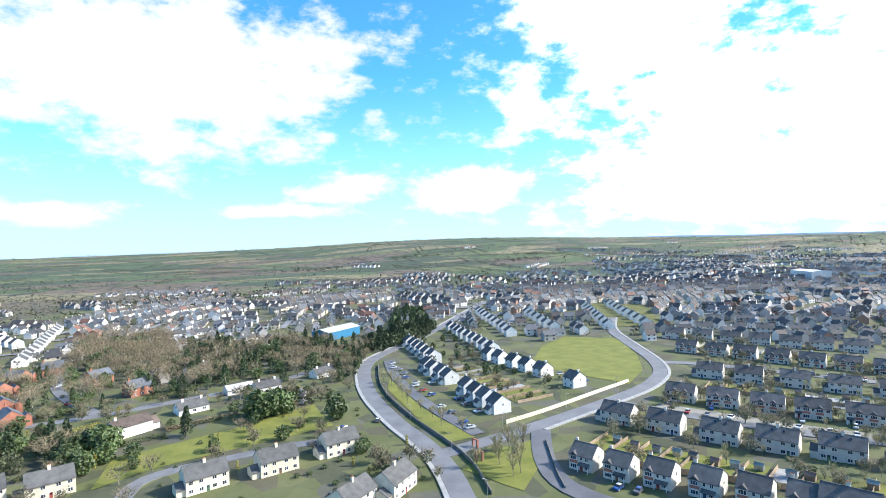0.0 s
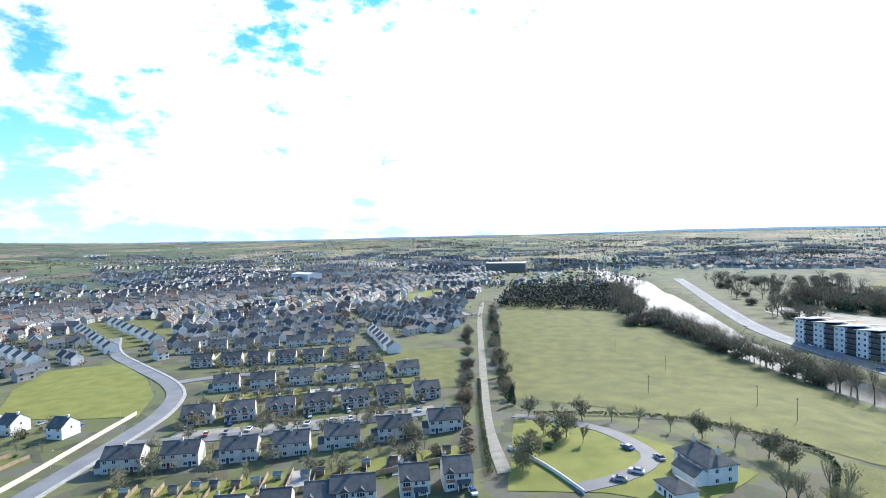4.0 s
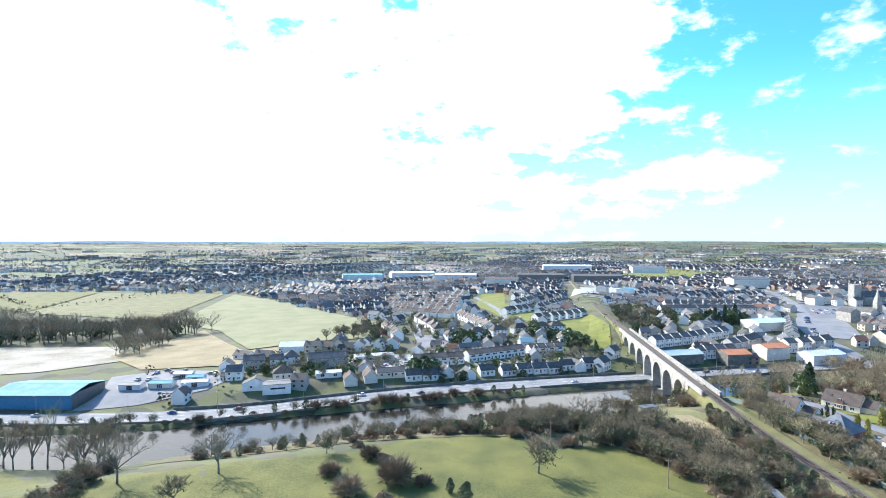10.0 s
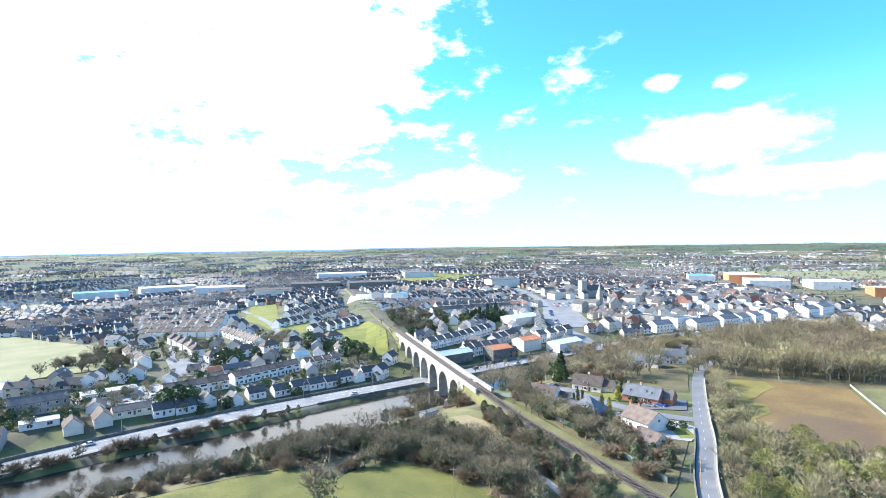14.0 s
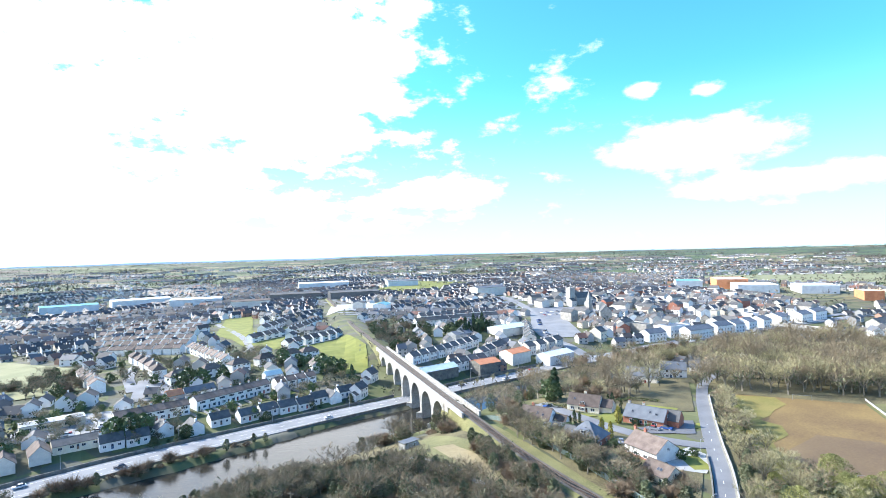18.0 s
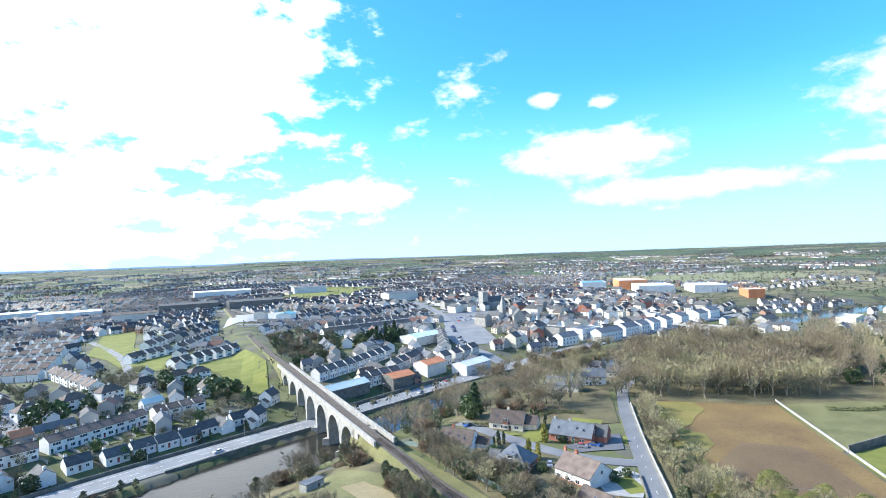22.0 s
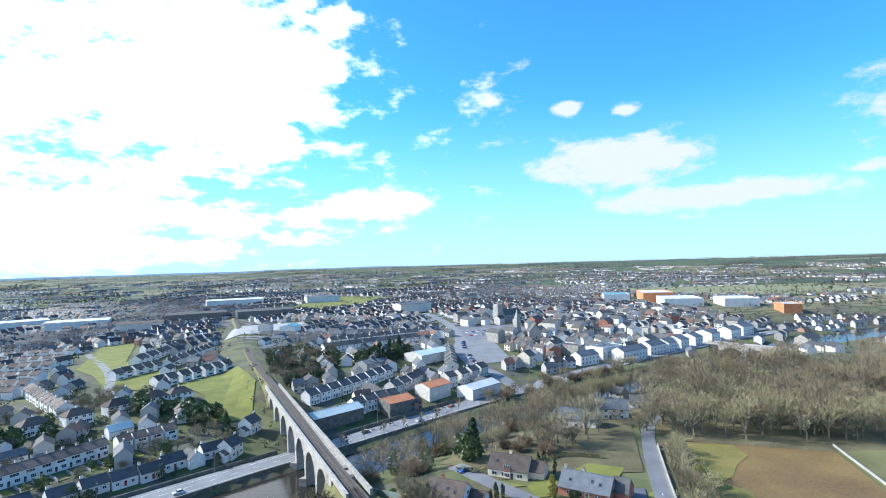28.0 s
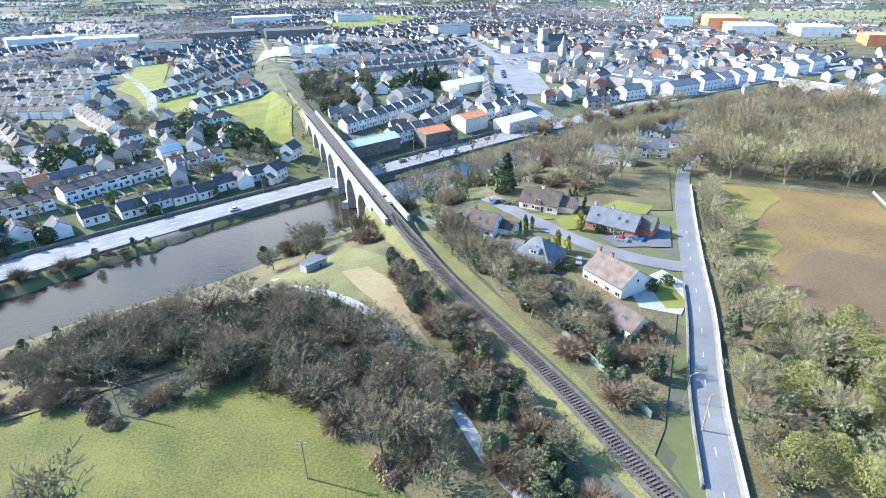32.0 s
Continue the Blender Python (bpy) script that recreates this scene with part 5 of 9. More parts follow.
bung = house("bungalow", 13.5, 8.0, 2.9, 2.7, M_WHITE, M_SLATE, win_pairs("front", (-4.8, -1.8, 2.2, 5.0), (0.95,), 1.6) + win_pairs("back", (-4.5, 0, 4.5), (0.95,), 1.4) + [("right", 0.2, 3.1, 1.1, 1.1, 1), ("left", 0.2, 3.1, 1.1, 1.1, 1)], doors=[("front", 0.3)], chimneys=[-4.5, 4.0], label="white dormer bungalow with a dark slate roof", group="suburban bungalows")
put(bung, 5.5, -225, 15)
for x, y, t in ((-2.8, -290, 35), (-23.5, -238, 12), (-28.7, -216, -40), (-50, -248, 20), (73.5, -381, 25), (52.6, -367, 20), (-2, -379, 20), (-14, -375, 20), (-26.5, -370.5, 20), (-39, -365.5, 20), (12, -423, 8), (-3, -420, 8), (-19, -417, 8), (-30, -330, 15), (-44, -318, 30)):
    HOMES.append((x, y))
    copy_thing(bung, pose(x, y, float(land(x, y)) - 0.15, 0, 0, t))
bung_g = house("bungalow", 14.0, 7.0, 2.8, 1.9, M_GREYREN, M_FLATROOF, win_pairs("front", (-5, -2, 2, 5), (0.9,), 1.5) + win_pairs("back", (-4, 0, 4), (0.9,), 1.4), doors=[("front", 0.3)], label="grey roofed long bungalow")
put(bung_g, -13.5, -241.5, 10)
solar = house("white_house", 15, 8.5, 4.8, 2.6, M_WHITE, M_BROWNTILE, win_pairs("front", (-5.5, -1.5, 2.5, 5.8), (0.9, 3.3), 1.5) + win_pairs("right", (-1.6, 1.6), (0.9, 3.3), 1.2), doors=[("front", 0.5)], chimneys=[5.5], wing=(-9, 0, 4, 7, 3.0, 2.0, M_BROWNTILE), label="large white two-storey house with solar panels on its roof")
put(solar, 24.8, -211, 26)
sp = Build()
sp.box(-2.4, -1.3, 0.2, 2.4, 1.3, 0.28)
part("solar_panel", sp.mesh("solar_panel", [M_GLASS]), solar, "black glass solar panel", at=pose(-3.2, -2.4, 6.1, 31))
brick_h = house("brick_house", 11.5, 9.0, 5.0, 3.3, M_BRICK, M_BLUESLATE, win_pairs("front", (-3.8, 0.2, 3.8), (0.9, 3.4), 1.4) + win_pairs("back", (-3.5, 0.2, 3.5), (0.9, 3.4), 1.3) + win_pairs("right", (0.0,), (0.9, 3.4)), doors=[("front", 1.9)], chimneys=[4.5], wing=(-4.0, -5.4, 4.6, 3.0, 4.6, 1.4, M_BLUESLATE), label="red brick detached house with blue slate roof", group="brick houses")
put(brick_h, 36.5, -294, 30)
for x, y, t in ((22, -262.5, 28), (68.6, -318, -40), (65.5, -264, -70), (60, -243, -70), (71, -294, -60), (57, -331, 10)):
    HOMES.append((x, y))
    copy_thing(brick_h, pose(x, y, float(land(x, y)) - 0.15, 0, 0, t))
row_of(terr_far, (74.7, -365.8), (72.9, -512.8), 13, 1, more=1.0)
row_of(terr_far, (67.7, -541.4), (17.8, -562.5), 6, 1, more=1.0)
row_of(terr_far, (86.6, -439.2), (131.8, -534.7), 9, -1, more=1.0)

# north bank
town_t = house("terraced_house", 5.3, 7.6, 4.9, 2.0, M_WHITE, M_BROWNTILE, [("front", 0.2, 3.2, 3.0, 1.1, 2), ("front", 1.1, 0.9, 1.8, 1.3, 2)], doors=[("front", -1.6)], chimneys=[2.4], label="white terraced house with brown tiled roof", group="riverside terrace", chimney_wall=M_GREYREN, brick_to=0.0)
row_of(town_t, (-61.2, 241.9), (-40.9, 261.4), 8, 1, jitter=0.0, more=1)
row_of(town_t, (-34.6, 264.9), (-22.6, 273.2), 4, 1, jitter=0.0, more=1)
row_of(town_t, (-82.5, 225.5), (-65.6, 236.6), 6, 1, jitter=0.0, more=1)
cott = house("cottage", 9.0, 6.6, 3.2, 2.5, M_WHITE, M_SLATE, win_pairs("front", (-2.8, 2.6), (0.9,), 1.2) + [("right", 0, 3.3, 0.9, 1.0, 1), ("back", -2, 0.9, 1.2, 1.1, 1)], doors=[("front", 0.0)], chimneys=[-3.8], wing=(1.5, 4.6, 5.0, 3.0, 2.4, 1.0, M_SLATE), label="small white cottage with slate roof behind the quay", group="riverside cottages")
for x, y, t in ((-41.5, 233.2, 36), (-35, 238, 36), (-50.5, 229, 34), (-57.3, 222.6, 124), (-22, 245, 36), (-17, 250.3, 36), (-11.3, 252.6, 126), (-6.4, 257.6, 30), (-66.6, 220.4, 124), (-28.5, 241.5, 34), (-72.5, 214, 32)):
    HOMES.append((x, y))
    copy_thing(cott, pose(x, y, float(land(x, y)) - 0.15, 0, 0, t))
put(cott, -79, 210.5, 32)
semi_n = house("semi_detached_house", 12.0, 7.6, 5.0, 2.7, M_WHITE, M_BROWNTILE, win_pairs("front", (-4.4, -1.8, 1.8, 4.4), (0.9, 3.4), 1.5), doors=[("front", -3.1), ("front", 3.1)], chimneys=[0.0], hip=True, label="white hip-roofed semi-detached pair with brown tiles", group="north estate houses")
row_of(semi_n, (-78.8, 274.6), (-47.5, 302.9), 4, 1, more=1)
row_of(semi_n, (-35.5, 312.5), (-27, 317.5), 2, 1, more=1)
row_of(semi_n, (-92, 288), (-118, 331), 5, 1, more=1)
n_t = house("terraced_house", 6.6, 7.8, 5.0, 2.5, M_WHITE, M_BROWNTILE, win_pairs("front", (0.6,), (0.9, 3.4), 3.4, 1.2, 3), chimneys=[3.0], label="pale rendered terraced house with brown roof", group="north estate terraces")
for a, b, n, f in (((-69.6, 422.8), (-58.2, 470.4), 7, 1), ((-47.8, 399.2), (-34.3, 452.1), 8, -1), ((-41.6, 347), (-15.5, 378.5), 6, 1), ((-68, 376), (-54, 396), 4, 1), ((-95.4, 352), (-66, 304.5), 7, 1), ((-103.4, 352.1), (-148.7, 366), 7, 1), ((-105.3, 371.6), (-163.6, 393.4), 8, -1), ((-111.3, 399.3), (-176.6, 423), 9, 1), ((-119.4, 435.1), (-188.6, 454.6), 9, -1), ((-124.4, 465.1), (-198.5, 490), 9, 1), ((-129.6, 500.1), (-213.3, 521), 9, 1), ((-126.9, 295.4), (-107.3, 264.7), 5, -1)):
    row_of(n_t, a, b, n, f, more=1.3)

# white houses by the viaduct and the car yards
wh = house("white_house", 8.5, 7.2, 5.2, 2.8, M_WHITE, M_SLATE, win_pairs("front", (-2.5, 2.5), (0.9, 3.4)) + win_pairs("right", (0.0,), (0.9, 3.4)) + win_pairs("back", (-2, 2), (3.4,)), doors=[("front", 0.0)], chimneys=[3.5], wing=(-5.6, 0, 3.0, 5.0, 2.6, 1.4, M_SLATE), label="white two-storey house with slate roof", group="white houses by the river")
put(wh, -0.3, 257.6, 60)
HOMES.append((4.7, 275))
copy_thing(wh, pose(4.7, 275, float(land(4.7, 275)) - 0.15, 0, 0, 60))
for x, y, t in ((-148.5, 182, 28), (-158, 189, 120)):
    HOMES.append((x, y))
    copy_thing(wh, pose(x, y, float(land(x, y)) - 0.15, 0, 0, t))
gw = house("gabled_bungalow", 8.0, 13.0, 2.9, 2.9, M_WHITE, M_SLATE, [("front", -1.8, 0.9, 1.6, 1.2, 2), ("right", 2.0, 0.9, 1.3, 1.1, 1), ("left", -2, 0.9, 1.3, 1.1, 1)], doors=[("front", 1.2)], label="white gable-fronted bungalow with dark roof by the quay", group="houses by the car yards")
put(gw, -133.3, 175.5, 118)
fw = house("showroom", 14.0, 9.0, 4.2, 0.5, M_WHITE, M_ZINC, [("front", 0.5, 1.6, 7.5, 1.0, 3)], label="long white showroom with low dark roof", group="houses by the car yards")
put(fw, -124.5, 176.8, 33)
gs = house("stone_house", 12.0, 8.0, 5.4, 2.6, M_STONE, M_SLATE, win_pairs("front", (-4, -1.3, 1.3, 4), (0.9, 3.6), 1.0, 1.3), doors=[("front", 0.0)], chimneys=[-5.2, 5.2], label="grey stone two-storey house with slate roof", group="houses by the car yards")
put(gs, -151, 198.5, 32)
gl = house("stone_house", 23.0, 8.6, 5.6, 2.8, M_STONE, M_SLATE, win_pairs("front", (-9.5, -6.5, -3.2, 0, 3.2, 6.5, 9.5), (0.9, 3.7), 1.0, 1.3), doors=[("front", -5.0), ("front", 5.0)], chimneys=[-10.5, 0.0, 10.5], label="long grey stone terrace with slate roof", group="houses by the car yards")
put(gl, -120.5, 210.5, 33)
w2 = house("white_house", 8.0, 6.5, 5.0, 2.2, M_WHITE, M_SLATE, win_pairs("front", (-2, 2), (0.9, 3.4)), label="white house joined to the stone house", group="houses by the car yards")
put(w2, -142.2, 203.2, 32)
bh = house("hipped_bungalow", 11.0, 9.5, 3.4, 3.4, M_GREYREN, M_BROWNTILE, win_pairs("front", (-3, 3), (0.9,), 1.5), doors=[("front", 0.0)], chimneys=[2.0], hip=True, label="bungalow under a steep brown hipped roof", group="houses by the car yards")
put(bh, -130.4, 190.5, 30)
dh = house("hipped_house", 9.5, 8.6, 4.6, 3.0, M_WHITE, M_SLATE, win_pairs("front", (-2.6, 2.6), (0.9, 3.2)), chimneys=[2.4], hip=True, label="white house with dark hipped roof", group="houses by the car yards")
put(dh, -139, 210, 35)
barn = house("barn", 18.0, 12.0, 4.6, 2.4, M_WHITE, M_SHEET, [("right", 0, 0.3, 3.2, 3.0, 3)], label="white barn with pale sheeted roof", group="houses by the car yards")
put(barn, -149.5, 229, 25)
for x, y, t in ((-101.8, 195.8, 122), (-95.5, 201.8, 122)):
    bg = house("cottage", 12.5, 7.0, 2.8, 3.2, M_GREYREN, M_BROWNTILE, win_pairs("front", (-3.6, 0, 3.6), (0.9,), 1.2), chimneys=[4.8], label="grey cottage with steep brown roof end-on to the road", group="houses by the car yards")
    put(bg, x, y, t)
bl = house("bungalow", 17.0, 7.5, 2.8, 1.8, M_CREAM, M_SLATE, win_pairs("front", (-6, -2, 2, 6), (0.9,), 1.5), doors=[("front", 0.0)], label="long low bungalow behind dark hedges", group="houses by the car yards")
put(bl, -88.5, 209, 33)
hA2 = house("workshop", 24.0, 8.0, 3.4, 0.4, M_CREAM, M_FLATROOF, win_pairs("front", (-9, -5.4, -1.8, 1.8, 5.4, 9), (1.0,), 2.4, 1.4, 3), label="long low workshop with cream fascia and flat roof", group="houses by the car yards")
put(hA2, -104.4, 226, 33)
ls = house("store_shed", 14.0, 6.5, 2.8, 0.8, M_WHITE, M_SHEET, win_pairs("front", (-3.5, 3.5), (0.8,), 2.0, 1.5), label="low white store shed in the yard", group="houses by the car yards")
put(ls, -112.6, 197, 33)
for k, (x, y, t) in enumerate(((-163, 176, 25), (-172, 179, 25), (-180, 160, 18), (-170, 165, 18), (-158, 170, 28))):
    us = house("yard_shed", 9.0 + k, 6.0, 2.8, 0.7, (M_SHEET, M_GREYREN)[k % 2], (M_TEAL, M_SHEET, M_BLUESLATE)[k % 3], [("front", 0, 0.2, 3.0, 2.3, 2)], label="low metal sales shed beside the forecourt", group="car yard sheds")
    put(us, x, y, t)

# beyond the viaduct
tt = house("terraced_house", 7.0, 8.0, 5.6, 2.6, M_WHITE, M_SLATE, win_pairs("front", (-2, 2), (0.9, 3.7), 1.2, 1.3) + win_pairs("back", (-2, 2), (3.7,)), doors=[("front", 0.0)], chimneys=[3.2], label="narrow old terraced house with slate roof", group="old street terraces", chimney_wall=M_GREYREN)
tg = house("terraced_house", 8.0, 8.5, 6.2, 2.6, M_GREYREN, M_SLATE, win_pairs("front", (-2.4, 2.4), (0.9, 4.0), 1.2, 1.4) + win_pairs("right", (0,), (4.0,)), doors=[("front", 0.0)], chimneys=[3.6, -3.6], label="grey rendered town house with slate roof", group="old street terraces")
row_of(tt, (27.5, 304.5), (42.5, 316.5), 3, 1, jitter=0.1, more=1.3)
row_of(tt, (47, 320.5), (66, 338.5), 4, 1, jitter=0.1, more=1.3)
row_of(tg, (65, 309.5), (80, 325), 3, 1, more=1.3)
row_of(tg, (94.9, 318.8), (115.9, 332.2), 3, 1, more=1.3)
row_of(tt, (46.2, 290), (61.7, 298.8), 3, 1, more=1.3)
row_of(tg, (103.3, 341.8), (112.3, 381.3), 5, -1, more=1.3)
row_of(tt, (41.2, 411.8), (102.4, 433.8), 10, 1, more=1.3)
row_of(tt, (47.5, 441), (115.6, 465.3), 10, -1, more=1.3)
row_of(tg, (61.7, 354.7), (74.5, 388.3), 4, -1, more=1.3)


# ---------------------------------------------------------------- the close group of houses
near_o = win_pairs("front", (-4.4, -1.2, 4.2), (0.9,), 1.7) + win_pairs("back", (-4, 0, 4), (0.9,), 1.5)
hA = house("bungalow", 13.5, 8.6, 3.0, 3.7, M_CREAM, M_BROWNTILE, near_o + [("left", 0.0, 3.6, 1.2, 1.1, 1), ("right", 0.0, 3.6, 1.2, 1.1, 1)], doors=[("front", 1.6)], chimneys=[0.0], gablets=[(0.0, 2.6, 3.3)], wing=(9.0, 1.0, 5.0, 6.4, 2.8, 2.4, M_BROWNTILE), label="cream dormer bungalow with brown tiled roof and garage", skylights=[("front", -4.0, 0.5)])
put(hA, 74.2, 190.6, -40)
hB = house("bungalow", 15.5, 9.0, 2.9, 3.6, M_BRICK, M_BLUESLATE, near_o + [("right", 0.0, 3.5, 1.2, 1.1, 1), ("left", 0.0, 3.5, 1.2, 1.1, 1)], doors=[("front", 1.0)], chimneys=[-6.8, -1.2], wing=(9.5, 2.5, 5.0, 6.0, 2.9, 3.0, M_SLATE), label="red brick bungalow with blue slate roof and white gable", skylights=[("front", -4.6, 0.45), ("front", 2.0, 0.55), ("front", 4.4, 0.45)], chimney_wall=M_CONCRETE)
put(hB, 86.2, 173.4, -48)
hC = house("bungalow", 12.5, 8.4, 3.0, 3.6, M_WHITE, M_BROWNTILE, near_o + [("right", 0.0, 3.5, 1.2, 1.1, 1)], doors=[("front", 1.0)], chimneys=[-2.0], wing=(8.6, 2.0, 5.6, 4.4, 2.5, 1.6, M_BROWNTILE), label="white bungalow with brown tiled roof and roof windows", skylights=[("front", -3.4, 0.4), ("front", 0.8, 0.5), ("front", 3.2, 0.4)], chimney_wall=M_BRICK)
put(hC, 54.6, 180.4, -42)
hD = house("bungalow", 11.5, 11.0, 3.0, 4.6, M_BRICK, M_BLUESLATE, win_pairs("front", (-3.6, 3.2), (0.9,), 1.7) + win_pairs("back", (-3, 3), (0.9,), 1.5) + win_pairs("right", (-2.5, 2.5), (0.9,), 1.4), doors=[("front", 0.0)], hip=True, wing=(-7.2, 1.5, 4.0, 6.0, 2.5, 1.8, M_SLATE), label="hip-roofed blue slate bungalow with flat dormers", skylights=[("front", 0.5, 0.55), ("right", 2, 0.4)])
put(hD, 62.4, 161.6, -48)
dm = Build()
dm.box(-1.4, -1.2, 0, 1.4, 1.2, 1.3, 0)
dm.box(-1.6, -1.4, 1.3, 1.6, 1.3, 1.45, 1)
part("dormer", dm.mesh("dormer", [M_WHITE, M_BLUESLATE]), hD, "flat-topped dormer", at=pose(0.4, -3.0, 4.3))
part("window", window_mesh(1.9, 0.9, 1), hD, at=pose(0.4, -4.23, 4.5))
hE = house("bungalow", 13.0, 10.4, 3.6, 3.4, M_WHITE, M_BROWNTILE, win_pairs("front", (-5.2, -1.8, 2.0, 5.4), (0.9,), 1.5) + win_pairs("front", (-4.6, 0.4, 4.6), (3.0,), 0.9, 0.7) + [("right", 0.2, 3.6, 1.1, 1.1, 1)] + win_pairs("back", (-4, 0, 4), (0.9,), 1.5), doors=[("back", 1.6)], chimneys=[-6.6, -2.4], label="large white house with long brown tiled roof", chimney_wall=M_BRICK, brick_to=1.0)
put(hE, 73.8, 149, -70)
hF = house("outbuilding", 9.5, 6.6, 2.9, 2.6, M_CREAM, M_BROWNTILE, [("front", -1.5, 0.8, 0.9, 1.4, 0), ("right", 0.0, 3.0, 0.8, 0.9, 0)], doors=[("front", 2.4)], label="cream outbuilding with dark mossy roof and roof lights", skylights=[("front", 0.5, 0.45), ("front", 1.5, 0.45), ("back", 1.5, 0.4), ("back", -1.5, 0.4)])
put(hF, 68.4, 134.9, -72)
hG = house("grey_barn", 16, 8.0, 4.2, 3.4, M_GREYREN, M_BLUESLATE, win_pairs("front", (-4, 0, 4), (0.9,)), doors=[("front", 2.2)], label="grey slated long building among bare trees")
put(hG, 111, 221.5, -42)
hH = house("grey_house", 13, 8.5, 4.8, 3.4, M_WHITE, M_BLUESLATE, win_pairs("front", (-3, 0.5, 3.5), (0.9, 3.3)), doors=[("front", -1.2)], chimneys=[4.5], label="white house with grey slate roof among bare trees")
put(hH, 126.5, 225.6, -28)
hI = house("cottage", 9, 6.5, 3.0, 2.8, M_WHITE, M_SLATE, win_pairs("front", (-2.5, 2.5), (0.9,)), doors=[("front", 0.0)], chimneys=[3.6], label="white gate cottage with slate roof")
put(hI, 142.8, 233.4, -35)

# the white house by the lane
lane_h = house("white_house", 13.5, 9.0, 5.2, 2.8, M_WHITE, M_SLATE, win_pairs("front", (-4.6, -1.6, 1.6, 4.6), (0.9, 3.4), 1.3) + win_pairs("back", (-4.6, -1.6, 1.6, 4.6), (0.9, 3.4), 1.3) + win_pairs("right", (-2, 2), (0.9, 3.4), 1.1) + win_pairs("left", (-2, 2), (0.9, 3.4), 1.1), doors=[("front", 0.0)], chimneys=[-4.6, 4.6], hip=True, wing=(2.0, -6.0, 9.0, 4.5, 3.2, 1.6, M_SLATE), label="white two-storey house with hipped slate roof and chimneys", chimney_wall=M_GREYREN)
put(lane_h, -105.3, 11.7, 25)
annex = house("annex", 8, 6.5, 3.0, 1.8, M_WHITE, M_SLATE, win_pairs("front", (-2, 2), (0.9,)), doors=[("front", 0.0)], hip=True, label="small white annex with hipped slate roof")
put(annex, -94.3, 3.8, 25)

# the big house and its neighbours
big = house("big_house", 22, 13, 10.0, 3.2, M_CREAM, M_BLUESLATE, win_pairs("left", (-4, 0, 4), (1.2, 4.6, 7.6), 1.2, 1.8) + win_pairs("front", (-8, -4, 0, 4, 8), (1.2, 4.6, 7.6), 1.2, 1.8) + win_pairs("back", (-8, -4, 0, 4, 8), (1.2, 4.6, 7.6), 1.2, 1.8), doors=[("front", 2.0)], hip=True, chimneys=[-6, 6], label="three-storey cream period house with grey hipped roof")
put(big, 185.5, 78, -107)
annex2 = house("school_wing", 24, 9, 6.6, 2.6, M_WHITE, M_SLATE, win_pairs("left", (-2.5, 0, 2.5), (0.9, 4.2), 1.2) + win_pairs("back", (-9, -6, -3, 0, 3, 6, 9), (0.9, 4.2), 1.6) + win_pairs("front", (-9, -6, -3, 0, 3, 6, 9), (0.9, 4.2), 1.6), doors=[("back", 1.5)], label="white two-storey school wing with dark roof")
put(annex2, 149.6, 67.5, -88)
brickb = house("school_block", 34, 12, 7.5, 0.3, M_BRICK, M_FLATROOF, win_pairs("back", (-14, -9, -4, 1, 6, 11), (1, 4.4), 2.6, 1.6, 2) + win_pairs("left", (-3, 3), (1, 4.4), 2.4, 1.6, 2), doors=[("back", 3.5)], label="long red brick school block with pale flat roof")
put(brickb, 234, 84, 105)

for near_house in (hA, hB, hC, hD, hE, hF, lane_h):
    split_window(near_house)

# ---------------------------------------------------------------- trees
FEW_LIMBS = {}      # fewer limbs, for trees that stand far off


